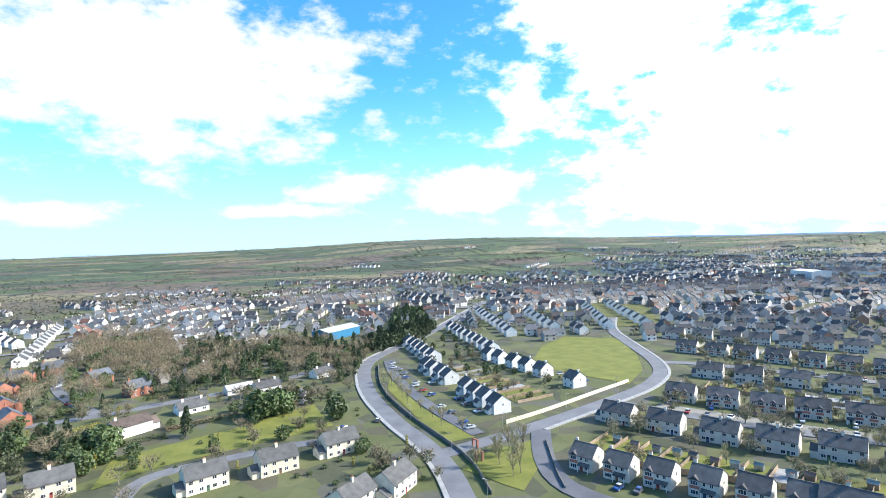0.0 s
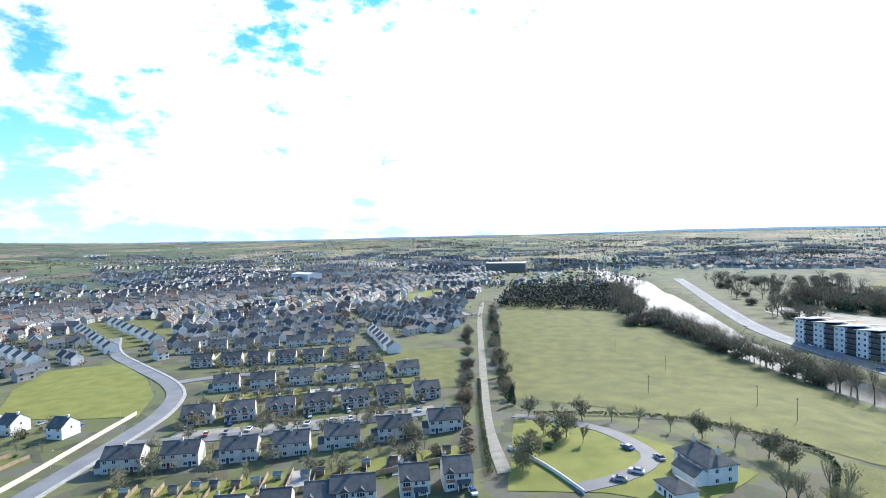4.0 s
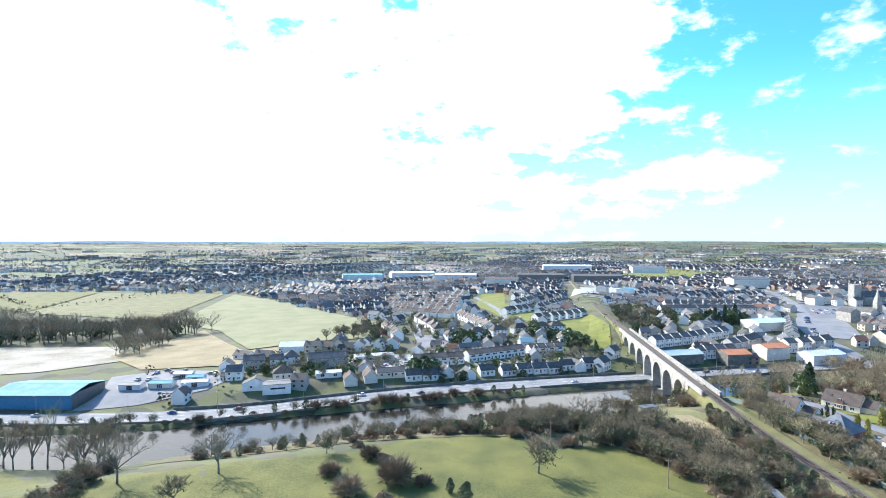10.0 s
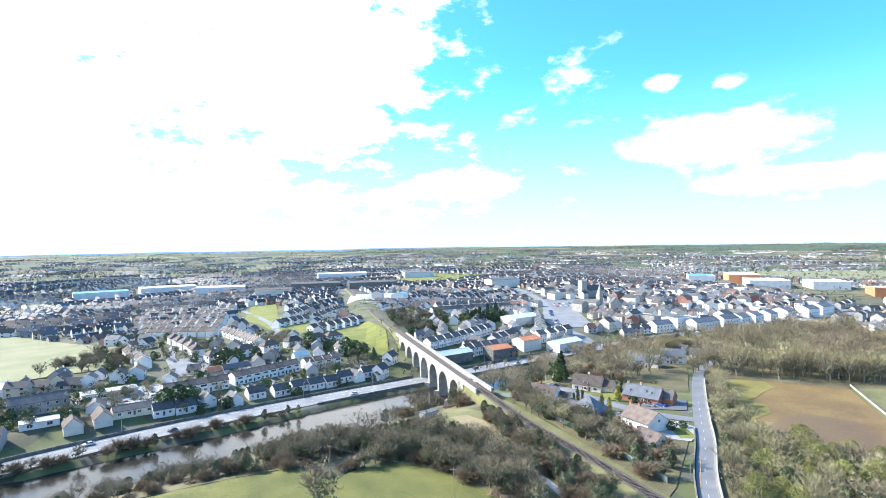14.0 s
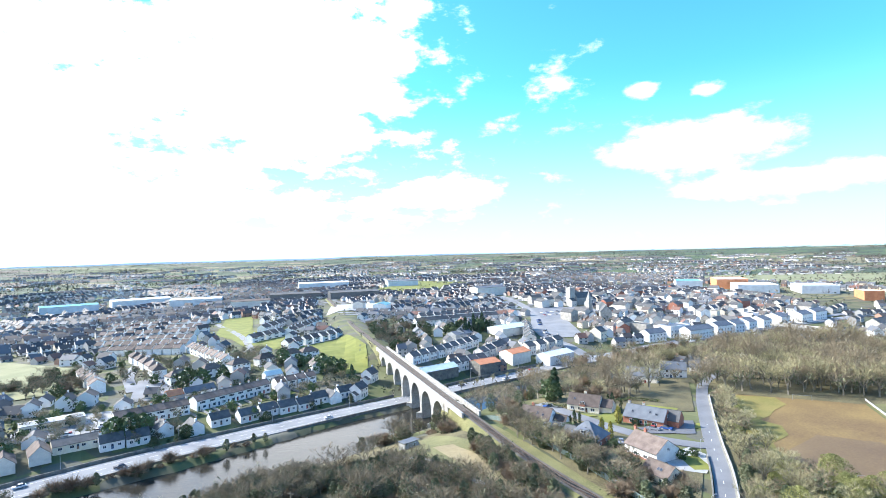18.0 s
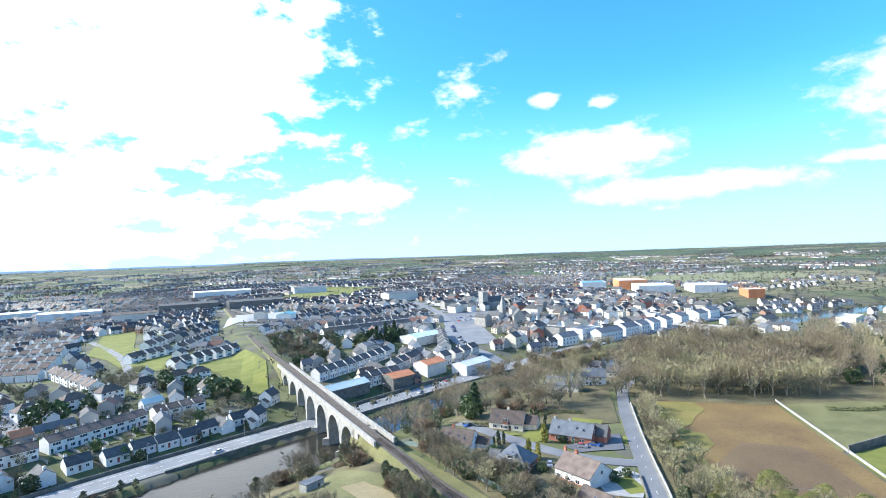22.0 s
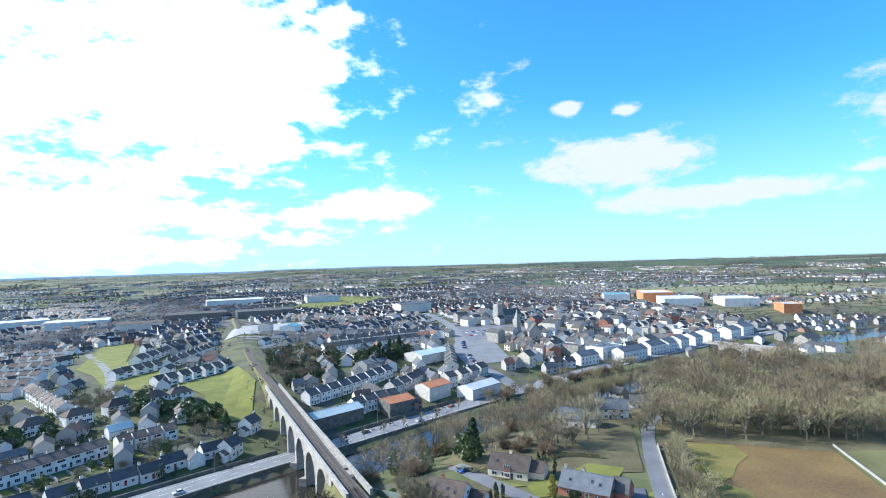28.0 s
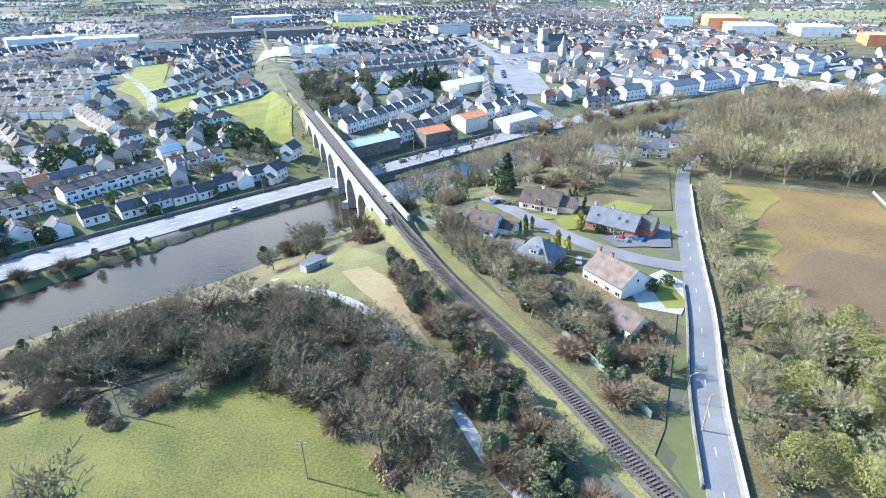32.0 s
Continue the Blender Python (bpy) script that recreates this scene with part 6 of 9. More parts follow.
def bare_tree(seed, height, width, dens=1.0, upright=0.0, twig=None, ivy=0.0, trunk_frac=0.28):
    """Returns trunk-and-limb mesh and twig mesh of a leafless tree."""
    rnd = random.Random(seed)
    b, tw, rough = Build(), Build(), Build()
    ends = []

    def grow(p, d, length, r, level):
        segs = 3 if level == 0 else 2
        q = p
        for i in range(segs):
            d2 = (d + Vector((rnd.uniform(-1, 1), rnd.uniform(-1, 1), rnd.uniform(-0.3, 0.6) + upright * 0.4)) * (0.10 if level == 0 else 0.24)).normalized()
            e = q + d2 * (length / segs)
            b.tube(q, e, r * (1 - 0.5 * i / segs), r * (1 - 0.5 * (i + 1) / segs), 5 if level == 0 else 3)
            if level < 3:
                rough.tube(q, e, r * (1 - 0.5 * i / segs), r * (1 - 0.5 * (i + 1) / segs), 3)
            q, d = e, d2
            if level > 0 and level < 3:
                ends.append((q, d, level))
        if level == 3:
            ends.append((q, d, 3))
            return
        n = (6, 4, 3)[level]
        for i in range(n):
            a = 2 * math.pi * (i + rnd.random()) / n
            out = Vector((math.cos(a), math.sin(a), 0)) * (width / height) * rnd.uniform(0.9, 1.7)
            nd = (d * (0.9 + upright) + out * (1.0 - 0.7 * upright) + Vector((0, 0, 0.25))).normalized()
            start = p.lerp(q, rnd.uniform(0.55, 1.0)) if level else p.lerp(q, rnd.uniform(0.7, 1.0))
            grow(start, nd, length * rnd.uniform(0.55, 0.85) * (1.25 if level == 0 else 1.0), r * 0.5, level + 1)

    grow(Vector((0, 0, -0.3)), Vector((0, 0, 1)), height * trunk_frac, height * 0.018 + 0.06, 0)
    zt = max(p.z for p, *_ in ends)
    k = height / max(zt + 0.8, 1)
    for p, d, lev in ends:
        for _ in range(int((5 if lev == 3 else 2) * dens + rnd.random())):
            dd = (d + Vector((rnd.uniform(-1, 1), rnd.uniform(-1, 1), rnd.uniform(-0.5, 0.9) + upright)) * 0.9).normalized()
            ln = rnd.uniform(0.7, 1.7)
            e = p + dd * ln
            s = dd.cross(Vector((rnd.uniform(-1, 1), rnd.uniform(-1, 1), rnd.uniform(-1, 1)))).normalized() * 0.036
            tw.face([tuple(p - s), tuple(p + s), tuple(e)])
            m = p.lerp(e, 0.45)
            for _ in range(2):
                d3 = (dd + Vector((rnd.uniform(-1, 1), rnd.uniform(-1, 1), rnd.uniform(-0.6, 1.0))) * 0.8).normalized()
                e3 = m + d3 * ln * 0.6
                tw.face([tuple(m - s * 0.7), tuple(m + s * 0.7), tuple(e3)])
        if ivy and rnd.random() < ivy and lev < 3:
            for _ in range(16):
                c = p + Vector((rnd.gauss(0, 0.55), rnd.gauss(0, 0.55), rnd.gauss(0, 0.6)))
                leaf_quad(tw, c, rnd.uniform(0.16, 0.36), rnd, 1)
    for bb in (b, tw, rough):
        bb.v = [(x * k, y * k, z * k) for x, y, z in (tuple(v) for v in bb.v)]
    full = b.mesh("trunk", [M_BARK])
    FEW_LIMBS[full.name] = rough.mesh("trunk", [M_BARK])
    return full, tw.mesh("crown", [twig or M_TWIG, M_IVY])


def leaf_quad(b, c, s, rnd, mat=0):
    n = Vector((rnd.uniform(-1, 1), rnd.uniform(-1, 1), rnd.uniform(-0.4, 1))).normalized()
    u = n.orthogonal().normalized() * s
    w = n.cross(u)
    t = rnd.random() * 6.28
    u, w = u * math.cos(t) + w * math.sin(t), w * math.cos(t) - u * math.sin(t)
    b.face([tuple(c - u), tuple(c - w * 0.6), tuple(c + u), tuple(c + w * 0.6)], mat)


def leafy(seed, height, width, n, mat, leaf=0.4, cone=0.0, base=0.06, name="crown", tiers=0):
    """A crown of many small leaf sprays with an uneven outline; cone: 1 for a pointed tree; tiers: layered boughs."""
    rnd = random.Random(seed)
    b = Build()
    lumps = [(rnd.uniform(0, 6.28), rnd.uniform(0.1, 0.95), rnd.uniform(0.75, 1.15)) for _ in range(26)]
    for i in range(n):
        h = rnd.random() ** (1.0 - 0.35 * cone) if not tiers else (math.floor(rnd.random() * tiers) + rnd.uniform(0.25, 0.6)) / tiers
        prof = (1 - h) ** 0.8 * cone + math.sqrt(max(0.0, 1 - (2 * h - 1) ** 2)) * (1 - cone)
        a = rnd.uniform(0, 6.28)
        bump = 0.72
        for la, lh, lr in lumps:
            dd = ((a - la + math.pi) % (2 * math.pi) - math.pi) ** 2 * 1.6 + ((h - lh) * 5) ** 2
            bump += 0.36 * lr * math.exp(-dd * 3)
        rr = width / 2 * prof * bump * (rnd.random() ** 0.35)
        c = Vector((math.cos(a) * rr, math.sin(a) * rr, height * (base + (1 - base) * h) - (0.10 * rr if tiers else 0)))
        leaf_quad(b, c, leaf * rnd.uniform(0.6, 1.5), rnd)
    return b.mesh(name, [mat])


def trunk_only(h, r):
    b = Build()
    b.tube((0, 0, -0.3), (0, 0, h * 0.45), r, r * 0.8, 7)
    b.tube((0, 0, h * 0.45), (0.05 * h, 0, h * 0.92), r * 0.8, r * 0.2, 6)
    for i in range(5):
        a = i * 1.7
        b.tube((0, 0, h * (0.2 + 0.12 * i)), (math.cos(a) * h * 0.16, math.sin(a) * h * 0.16, h * (0.32 + 0.12 * i)), r * 0.4, r * 0.12, 4)
    return b.mesh("trunk", [M_BARK])


KINDS = {}


def kind_of_tree(key, trunk, crown, name, label, cat="tree"):
    KINDS[key] = (trunk, crown, name, label, cat)


for i, (hh, ww, up, ivy) in enumerate(((13, 11, 0, 0), (11, 10, 0, 0.25), (15, 10, 0.3, 0), (9, 8, 0, 0.6))):
    kind_of_tree(f"bare{i}", *bare_tree(11 + i, hh, ww, 1.25, up, ivy=ivy), "bare_tree", ("spreading leafless tree with grey branches", "leafless tree with ivy on its limbs", "tall leafless tree with upright limbs", "small leafless tree thick with ivy")[i])
kind_of_tree("pale", *bare_tree(31, 13, 9, 1.6, 0.2, twig=M_TWIGPALE), "bare_tree", "leafless tree with pale yellow-brown twigs")
kind_of_tree("poplar", *bare_tree(41, 20, 4.0, 1.5, 0.9, twig=M_TWIGPALE, trunk_frac=0.4), "poplar", "slender leafless poplar with upright branches")
kind_of_tree("sapling", *bare_tree(51, 7, 3.4, 1.0, 0.6, twig=M_TWIGPALE, trunk_frac=0.36), "sapling", "young leafless street tree")
kind_of_tree("scrub", *bare_tree(61, 4.5, 5.5, 1.9, 0, twig=M_BRAMBLE, ivy=0.1, trunk_frac=0.12), "shrub", "leafless brown thorn scrub bush", "shrub")
kind_of_tree("cedar", trunk_only(17, 0.55), leafy(71, 18, 12, 7000, M_CONIFER, 0.3, 0.75, 0.05, tiers=11), "cedar", "dark layered evergreen cedar")
kind_of_tree("conifer", trunk_only(10, 0.3), leafy(72, 11, 5.5, 1500, M_CONIFER, 0.36, 0.85, 0.05), "conifer", "dark pointed evergreen conifer tree")
kind_of_tree("evergreen", trunk_only(7, 0.25), leafy(73, 8, 8, 2000, M_LAUREL, 0.36, 0.1, 0.05), "evergreen_tree", "rounded dark green evergreen tree")
kind_of_tree("ivy", trunk_only(7, 0.2), leafy(74, 7.5, 5, 1300, M_IVY, 0.3, 0.25, 0.03), "ivy_tree", "dull green ivy-covered tree")
kind_of_tree("willow", trunk_only(7, 0.25), leafy(79, 8.5, 8.5, 4200, M_WILLOW, 0.14, 0.15, 0.04), "willow", "feathery yellow-green budding willow tree")
kind_of_tree("golden", trunk_only(4, 0.1), leafy(75, 4.2, 1.7, 420, M_GOLD, 0.2, 0.4, 0.02), "golden_conifer", "narrow golden garden conifer")
kind_of_tree("cypress", trunk_only(4, 0.1), leafy(76, 4.5, 1.5, 380, M_CONIFER, 0.2, 0.45, 0.02), "cypress", "narrow dark garden cypress")
kind_of_tree("bush", trunk_only(1.6, 0.08), leafy(77, 2.2, 3.2, 520, M_LAUREL, 0.2, 0.0, 0.0), "bush", "rounded green garden bush", "shrub")
kind_of_tree("bramble", trunk_only(1.3, 0.08), leafy(78, 2.4, 5.5, 700, M_BRAMBLE, 0.3, 0.0, 0.0), "bramble_thicket", "low brown bramble thicket", "shrub")
ARRAYS, THIN = {}, {}


def mesh_arrays(me, keep=1, grow=1.0):
    """Points, corners, corner counts and slots of a mesh; of a crown, every few sprays, each a little larger."""
    key = (me.name, keep)
    if key not in ARRAYS:
        co = np.empty(len(me.vertices) * 3)
        me.vertices.foreach_get("co", co)
        co = co.reshape(-1, 3)
        idx = np.empty(len(me.loops), np.int32)
        me.loops.foreach_get("vertex_index", idx)
        total = np.empty(len(me.polygons), np.int32)
        me.polygons.foreach_get("loop_total", total)
        slot = np.empty(len(me.polygons), np.int32)
        me.polygons.foreach_get("material_index", slot)
        if keep > 1:
            face = np.repeat(np.arange(len(total)), total)
            pick = face % keep == 0
            pts, face = co[idx[pick]], face[pick] // keep
            total, slot = total[::keep], slot[::keep]
            mid = np.stack([np.bincount(face, pts[:, k]) for k in range(3)], 1) / total[:, None]
            co = mid[face] + (pts - mid[face]) * grow
            idx = np.arange(len(co), dtype=np.int32)
        ARRAYS[key] = (co, idx, total, slot)
    return ARRAYS[key]


def thin_crown(me):
    if me.name not in THIN:
        co, idx, total, slot = mesh_arrays(me, 4, 1.6)
        THIN[me.name] = bulk_mesh("crown", co, idx, total, list(me.materials), slot)
    return THIN[me.name]



def plant(key, x, y, size=1.0, sink=0.0):
    trunk, crown, name, label, cat = KINDS[key]
    if math.hypot(x - 20, y - 40) > 158:
        trunk, crown = FEW_LIMBS.get(trunk.name, trunk), thin_crown(crown)
    m = pose(x, y, ground_at(x, y) - 0.05 - sink, RND.uniform(-3, 3), RND.uniform(-3, 3), RND.uniform(0, 360))
    s = size * 1.13 * RND.uniform(0.8, 1.2)
    root = tagged(new(name, trunk), label, cat, group=name.replace("_", " ") + "s")
    root.matrix_basis = m @ Matrix.Diagonal((s * RND.uniform(0.92, 1.1), s, s * RND.uniform(0.92, 1.1), 1))
    part("crown", crown, root)
    return root


TAKEN = []


def scatter(keys, poly, n, size=1.0, gap=3.0, clear=()):
    """Plants n trees of mixed kinds in a stretch of land."""
    xs, ys = [p[0] for p in poly], [p[1] for p in poly]
    gap = gap / 1.2
    done = tries = 0
    while done < n and tries < n * 30:
        tries += 1
        x, y = RND.uniform(min(xs), max(xs)), RND.uniform(min(ys), max(ys))
        if not inside((x, y), poly) or any((x - a) ** 2 + (y - c) ** 2 < gap * gap for a, c in TAKEN[-160:]):
            continue
        if any(inside((x, y), q) for q in clear) or float(river_in(x, y)) > 0.5:
            continue
        TAKEN.append((x, y))
        plant(RND.choice(keys), x, y, size)
        done += 1


def along(keys, line, step, size=1.0, wander=1.5):
    for p, d in spread(line, step):
        n = Vector((-d.y, d.x)) * RND.uniform(-wander, wander)
        plant(RND.choice(keys), p.x + n.x, p.y + n.y, size)


def hedge(line, height, width, mat, label, leaf=0.22, per=26, name="hedge"):
    """A hedge along a line: leaf sprays filling an uneven bank."""
    b = Build()
    height, width, leaf = height / K, width / K, leaf / K
    for p, d in spread(line, 1.0):
        n = Vector((-d.y, d.x))
        g = ground_at(p.x, p.y)
        hh = height * RND.uniform(0.8, 1.15)
        for _ in range(per):
            q = p + n * RND.uniform(-width / 2, width / 2) + d * RND.uniform(-0.6, 0.6)
            leaf_quad(b, Vector((q.x, q.y, g + hh * RND.random() ** 0.6)), leaf * RND.uniform(0.7, 1.6), RND)
    return tagged(new(name, b.mesh(name, [mat])), label, "hedge")


def woodland(name, keys, poly, n, size, label, gap=3.0, clear=0.0, keep=5):
    """A wood of trees that cannot be told apart, joined in one mesh."""
    vs, fs, tot, ms, count = [], [], [], [], 0
    mats = [M_BARK, M_TWIG, M_TWIGPALE, M_IVY, M_CONIFER, M_LAUREL, M_BRAMBLE, M_WILLOW, M_GOLD]
    xs, ys = [p[0] for p in poly], [p[1] for p in poly]
    n, gap, clear, spots, tries = int(n * 1.25), gap / 1.2, clear / 1.2, [], 0
    while len(spots) < n and tries < n * 30:
        tries += 1
        x, y = RND.uniform(min(xs), max(xs)), RND.uniform(min(ys), max(ys))
        if inside((x, y), poly) and float(river_in(x, y)) < 0.5 and all((x - a) ** 2 + (y - c) ** 2 > gap * gap for a, c in spots) and (not clear or all((x - a) ** 2 + (y - c) ** 2 > clear * clear for a, c in HOMES)):
            spots.append((x, y))
            TAKEN.append((x, y))
    for x, y in spots:
        trunk, crown, *_ = KINDS[RND.choice(keys)]
        s, a = size * 0.87 * RND.uniform(0.75, 1.25), RND.uniform(0, 6.28)
        rot = np.array([[math.cos(a), -math.sin(a), 0], [math.sin(a), math.cos(a), 0], [0, 0, 1]]) * s
        for me in (FEW_LIMBS.get(trunk.name, trunk), crown):
            co, idx, total, slot = mesh_arrays(me, keep if me is crown else 1, {2: 1.0, 3: 1.2, 5: 1.6}[keep])
            vs.append(co @ rot.T + np.array([x, y, ground_at(x, y) - 0.1]))
            fs.append(idx + count)
            tot.append(total)
            ms.append(np.array([mats.index(q) for q in me.materials])[slot])
            count += len(co)
    me = bulk_mesh(name, np.concatenate(vs), np.concatenate(fs), np.concatenate(tot), mats, np.concatenate(ms))
    return tagged(new(name, me), label, "wood", kind="stuff")


PATH_CLEAR = [(18.7, 149.6), (40.8, 99.8), (44.9, 101.8), (33.8, 139.8), (26.8, 157.7), (12.8, 165.1), (10.8, 159.2)]
BANKS = ["scrub", "bare3", "ivy", "bramble", "bare3", "bare1", "ivy"]
# scrub between the pasture, the river and the railway
woodland("scrub_thicket", BANKS + ["bare1"], [(-5.1, 139.2), (8.8, 133.4), (18.8, 121.6), (30.8, 107.7), (34.8, 125.8), (28.8, 139.7), (20.7, 149.6), (6.8, 157.1), (-6.8, 158), (-28.2, 162.5), (-32.6, 145.2), (-16.9, 138.9)], 190, 0.62, "tangled grey-brown scrub above the river", 1.9, keep=2)
scatter(["bare1", "bare3", "ivy", "bare0"], [(-5.1, 141), (10, 136), (26, 120), (31, 112), (28.8, 137), (6.8, 155), (-28.2, 160), (-30, 148)], 24, 0.72, 3.5, [PATH_CLEAR])
woodland("scrub_thicket", BANKS, [(-104, 99), (-82.2, 112), (-49, 128), (-17, 138), (-9, 150), (-12.8, 172), (-34.3, 165), (-66, 146), (-100, 112)], 110, 0.5, "low brown thorn scrub along the river bank", 2.2, keep=2)
scatter(["bare1", "bare3", "ivy", "scrub"], [(-62, 130), (-17, 140), (-7, 150), (-12.8, 168), (-34.3, 164), (-56, 148)], 16, 0.5, 5.0)
scatter(["bare1", "bare3", "ivy", "scrub", "bramble"], [(20.8, 183.8), (34.9, 179.9), (30.9, 205.7), (14.8, 207.7), (-3.2, 193.1), (-1, 178)], 16, 0.7, 3.0)
scatter(["scrub", "ivy", "bramble", "bare3"], [(38.5, 103), (48, 100), (45.5, 127.9), (38.9, 149.9), (32.8, 167.9), (30, 165.8), (35.8, 139.8)], 58, 0.62, 1.7)
scatter(["bare3", "ivy", "ivy", "scrub", "bush", "bare1"], [(59.1, 112), (65.2, 118), (71.4, 130.2), (61.3, 150.3), (51.1, 176.4), (47.1, 196.4), (43, 196.2), (47, 168.2), (53.1, 140.1)], 56, 0.6, 2.0)
woodland("woodland", ["bare0", "bare1", "bare2", "scrub", "ivy"], [(34.9, 205.8), (47.1, 200.4), (65.7, 209.6), (105.7, 240.5), (138.1, 258.2), (121.9, 266.3), (82.4, 249), (47.2, 228.9)], 55, 0.85, "bare riverside wood below the viaduct", 3.0, clear=8.0, keep=3)
scatter(["bare0", "bare2", "pale"], [(90.4, 199.9), (113.8, 207.4), (127, 218.6), (114.8, 235.4), (96.1, 223.5)], 7, 0.95, 4.0, [[(103, 216), (112, 209), (134, 219), (132, 232), (112, 232)]])
woodland("woodland", ["poplar", "pale", "pale"], [(103.8, 250.9), (149.4, 263.4), (176.9, 284.1), (201.3, 301.3), (156.6, 289.3), (115.6, 265.9)], 36, 0.85, "pale poplar belt by the road", 3.0, keep=3)
woodland("woodland", ["bare0", "bare2", "bare0", "pale", "bare1"], [(137.6, 216.8), (168.5, 205.8), (202.5, 192.5), (228, 187.2), (257.1, 216), (241.5, 262.5), (199.1, 282.4), (165.8, 266.3)], 120, 1.05, "leafless brown wood behind the pitch", 3.0, keep=3)
woodland("woodland", ["bare0", "pale", "bare2", "evergreen", "conifer"], [(200.2, 181.8), (213.9, 154.5), (243, 155.3), (332, 212.9), (312.8, 278.8), (257.6, 243.5)], 110, 1.0, "mixed bare and evergreen wood", 3.4)
woodland("woodland", ["bare0", "pale", "bare1", "pale", "bare2"], [(122, 206), (131.5, 198), (148, 190), (167, 180), (185, 176), (204, 184), (200, 194), (168, 208), (138, 220)], 62, 0.95, "leafless trees along the pitch's end", 3.0, keep=3)
scatter(["ivy", "pale", "bare3", "pale", "willow", "pale"], [(77.5, 98), (92, 97), (98, 112), (93, 125), (107, 152), (126.8, 195.6), (122, 192), (103.5, 154), (86.5, 126.3)], 30, 0.6, 2.6)
scatter(["bare0", "pale", "bare1"], [(96.8, 96.2), (127, 84), (142.3, 98.6), (129.1, 110.9), (104.4, 112)], 9, 0.75, 4.0)
for x, y, s in ((145.8, 108.4, 1.25), (149, 102.6, 1.35), (147.5, 96.3, 1.25), (155.6, 95.6, 1.15), (157, 103.5, 1.2), (148.6, 87.6, 0.85), (162, 98, 0.9)):
    plant("cedar", x, y, s)
woodland("woodland", ["conifer", "bare2", "evergreen", "bare0"], [(273.1, 92.9), (370, 71.1), (485, 113.8), (537.3, 239.3), (395.6, 214.4), (330.3, 176.6)], 130, 1.1, "dark mixed wood east of the big house", 4.5)
scatter(["bare1", "pale", "bare3", "bare1", "ivy"], [(41, 177), (46.7, 178.7), (53.6, 158.5), (58, 152.5), (58.6, 131), (55.5, 131), (50.5, 152.2)], 24, 0.6, 2.4)
scatter(["bare1", "bare3", "ivy", "scrub"], [(30.7, 165.9), (36, 163.9), (37.6, 148.6), (38.4, 137), (34.6, 138.6), (32.5, 149.3)], 14, 0.6, 2.2)
scatter(["bare1", "bare0", "pale", "scrub"], [(70, 206), (86, 199), (100, 200), (104, 208), (92, 216), (76, 214)], 14, 0.62, 3.4)
woodland("scrub_thicket", BANKS, [(2, 160), (12, 152), (20, 142), (26, 130), (27, 134), (22, 145), (16, 153), (8, 162)], 20, 0.42, "brown thorn scrub along the footpath", 1.9, keep=2)
along(["bramble", "scrub", "ivy", "bare3", "bramble"], [(-40, 132.5), (-30, 138), (-20, 135.5), (-11, 129), (-5, 133.5), (3.6, 136.5), (12, 132.5), (20.5, 123), (26, 112)], 2.8, 0.6, 1.6)
# hedgerow across the pasture, its trees, and the river's edge trees
hedge([(-95, 50), (-97, 55), (-101.3, 64), (-108.5, 76), (-119.8, 95.5)], 3.6, 4.2, M_BRAMBLE, "tangled brown field hedge", leaf=0.28, per=60)
scatter(["scrub", "bramble", "bare3"], [(-94, 51), (-99, 50), (-105, 63), (-111, 76), (-122, 95), (-117, 96), (-105, 78), (-97, 62)], 18, 0.6, 2.0)
for x, y, k, s in ((-83, 92.5, "bare0", 1.0), (-101, 82, "bare0", 0.95), (-81, 77.2, "bare1", 0.75), (-101.6, 50.4, "bare0", 0.75), (-13, 113.5, "bare1", 0.85), (-116.7, 60, "bare0", 0.7), (-53.3, 110.4, "scrub", 0.7), (-49.9, 91.5, "scrub", 0.95), (-42.7, 99.5, "scrub", 1.0), (-29.6, 98.5, "ivy", 0.5), (-36.4, 100.5, "scrub", 0.5), (-58.3, 99, "scrub", 0.7), (-41.8, 91.5, "bramble", 0.7), (-49.7, 109.5, "bramble", 0.8), (-59.7, 117, "bramble", 0.8), (-65.2, 110.1, "bare3", 0.8), (-25.4, 95, "ivy", 0.6)):
    plant(k, x, y, s)
along(["bare2", "poplar", "bare0"], [(-124, 100), (-148.4, 104), (-165, 97), (-179.3, 92.4), (-205.3, 84.6)], 4.2, 0.95, 3.0)
woodland("woodland", ["bare1", "scrub", "bare3", "bare0"], [(-205.3, 80), (-252.8, 63), (-306.6, 51), (-361.2, 45), (-361, 53), (-306, 60), (-252, 72), (-205, 88)], 75, 0.95, "bare trees and scrub along the river bank", 2.4)
woodland("woodland", ["bare2", "bare0", "scrub"], [(-339.9, 30), (-416.4, 25), (-492.6, 38), (-492, 52), (-416, 39), (-340, 44)], 56, 1.1, "line of bare trees beside the river", 3.0)
along(["scrub", "bramble", "ivy", "bramble", "bare3", "scrub"], [(-211.1, 106), (-147.9, 133.6), (-123, 150), (-106.8, 162), (-71.7, 184.5)], 3.6, 0.55, 1.6)
along(["scrub", "bramble", "ivy", "bramble"], [(-71.7, 185), (-49.8, 199), (-32, 211.5)], 3.2, 0.55, 2.2)
along(["sapling"], [(37, 258), (61.6, 268.9), (88.7, 283.9)], 9.0, 0.7, 0.3)
along(["scrub", "bare1"], [(103.4, 290.9), (156.6, 313.4), (210.2, 332.5)], 5.5, 0.8, 2.0)
along(["bare0", "pale", "scrub"], [(212.8, 312.8), (270.6, 336.5), (324, 356.8)], 5.0, 0.7, 6.0)
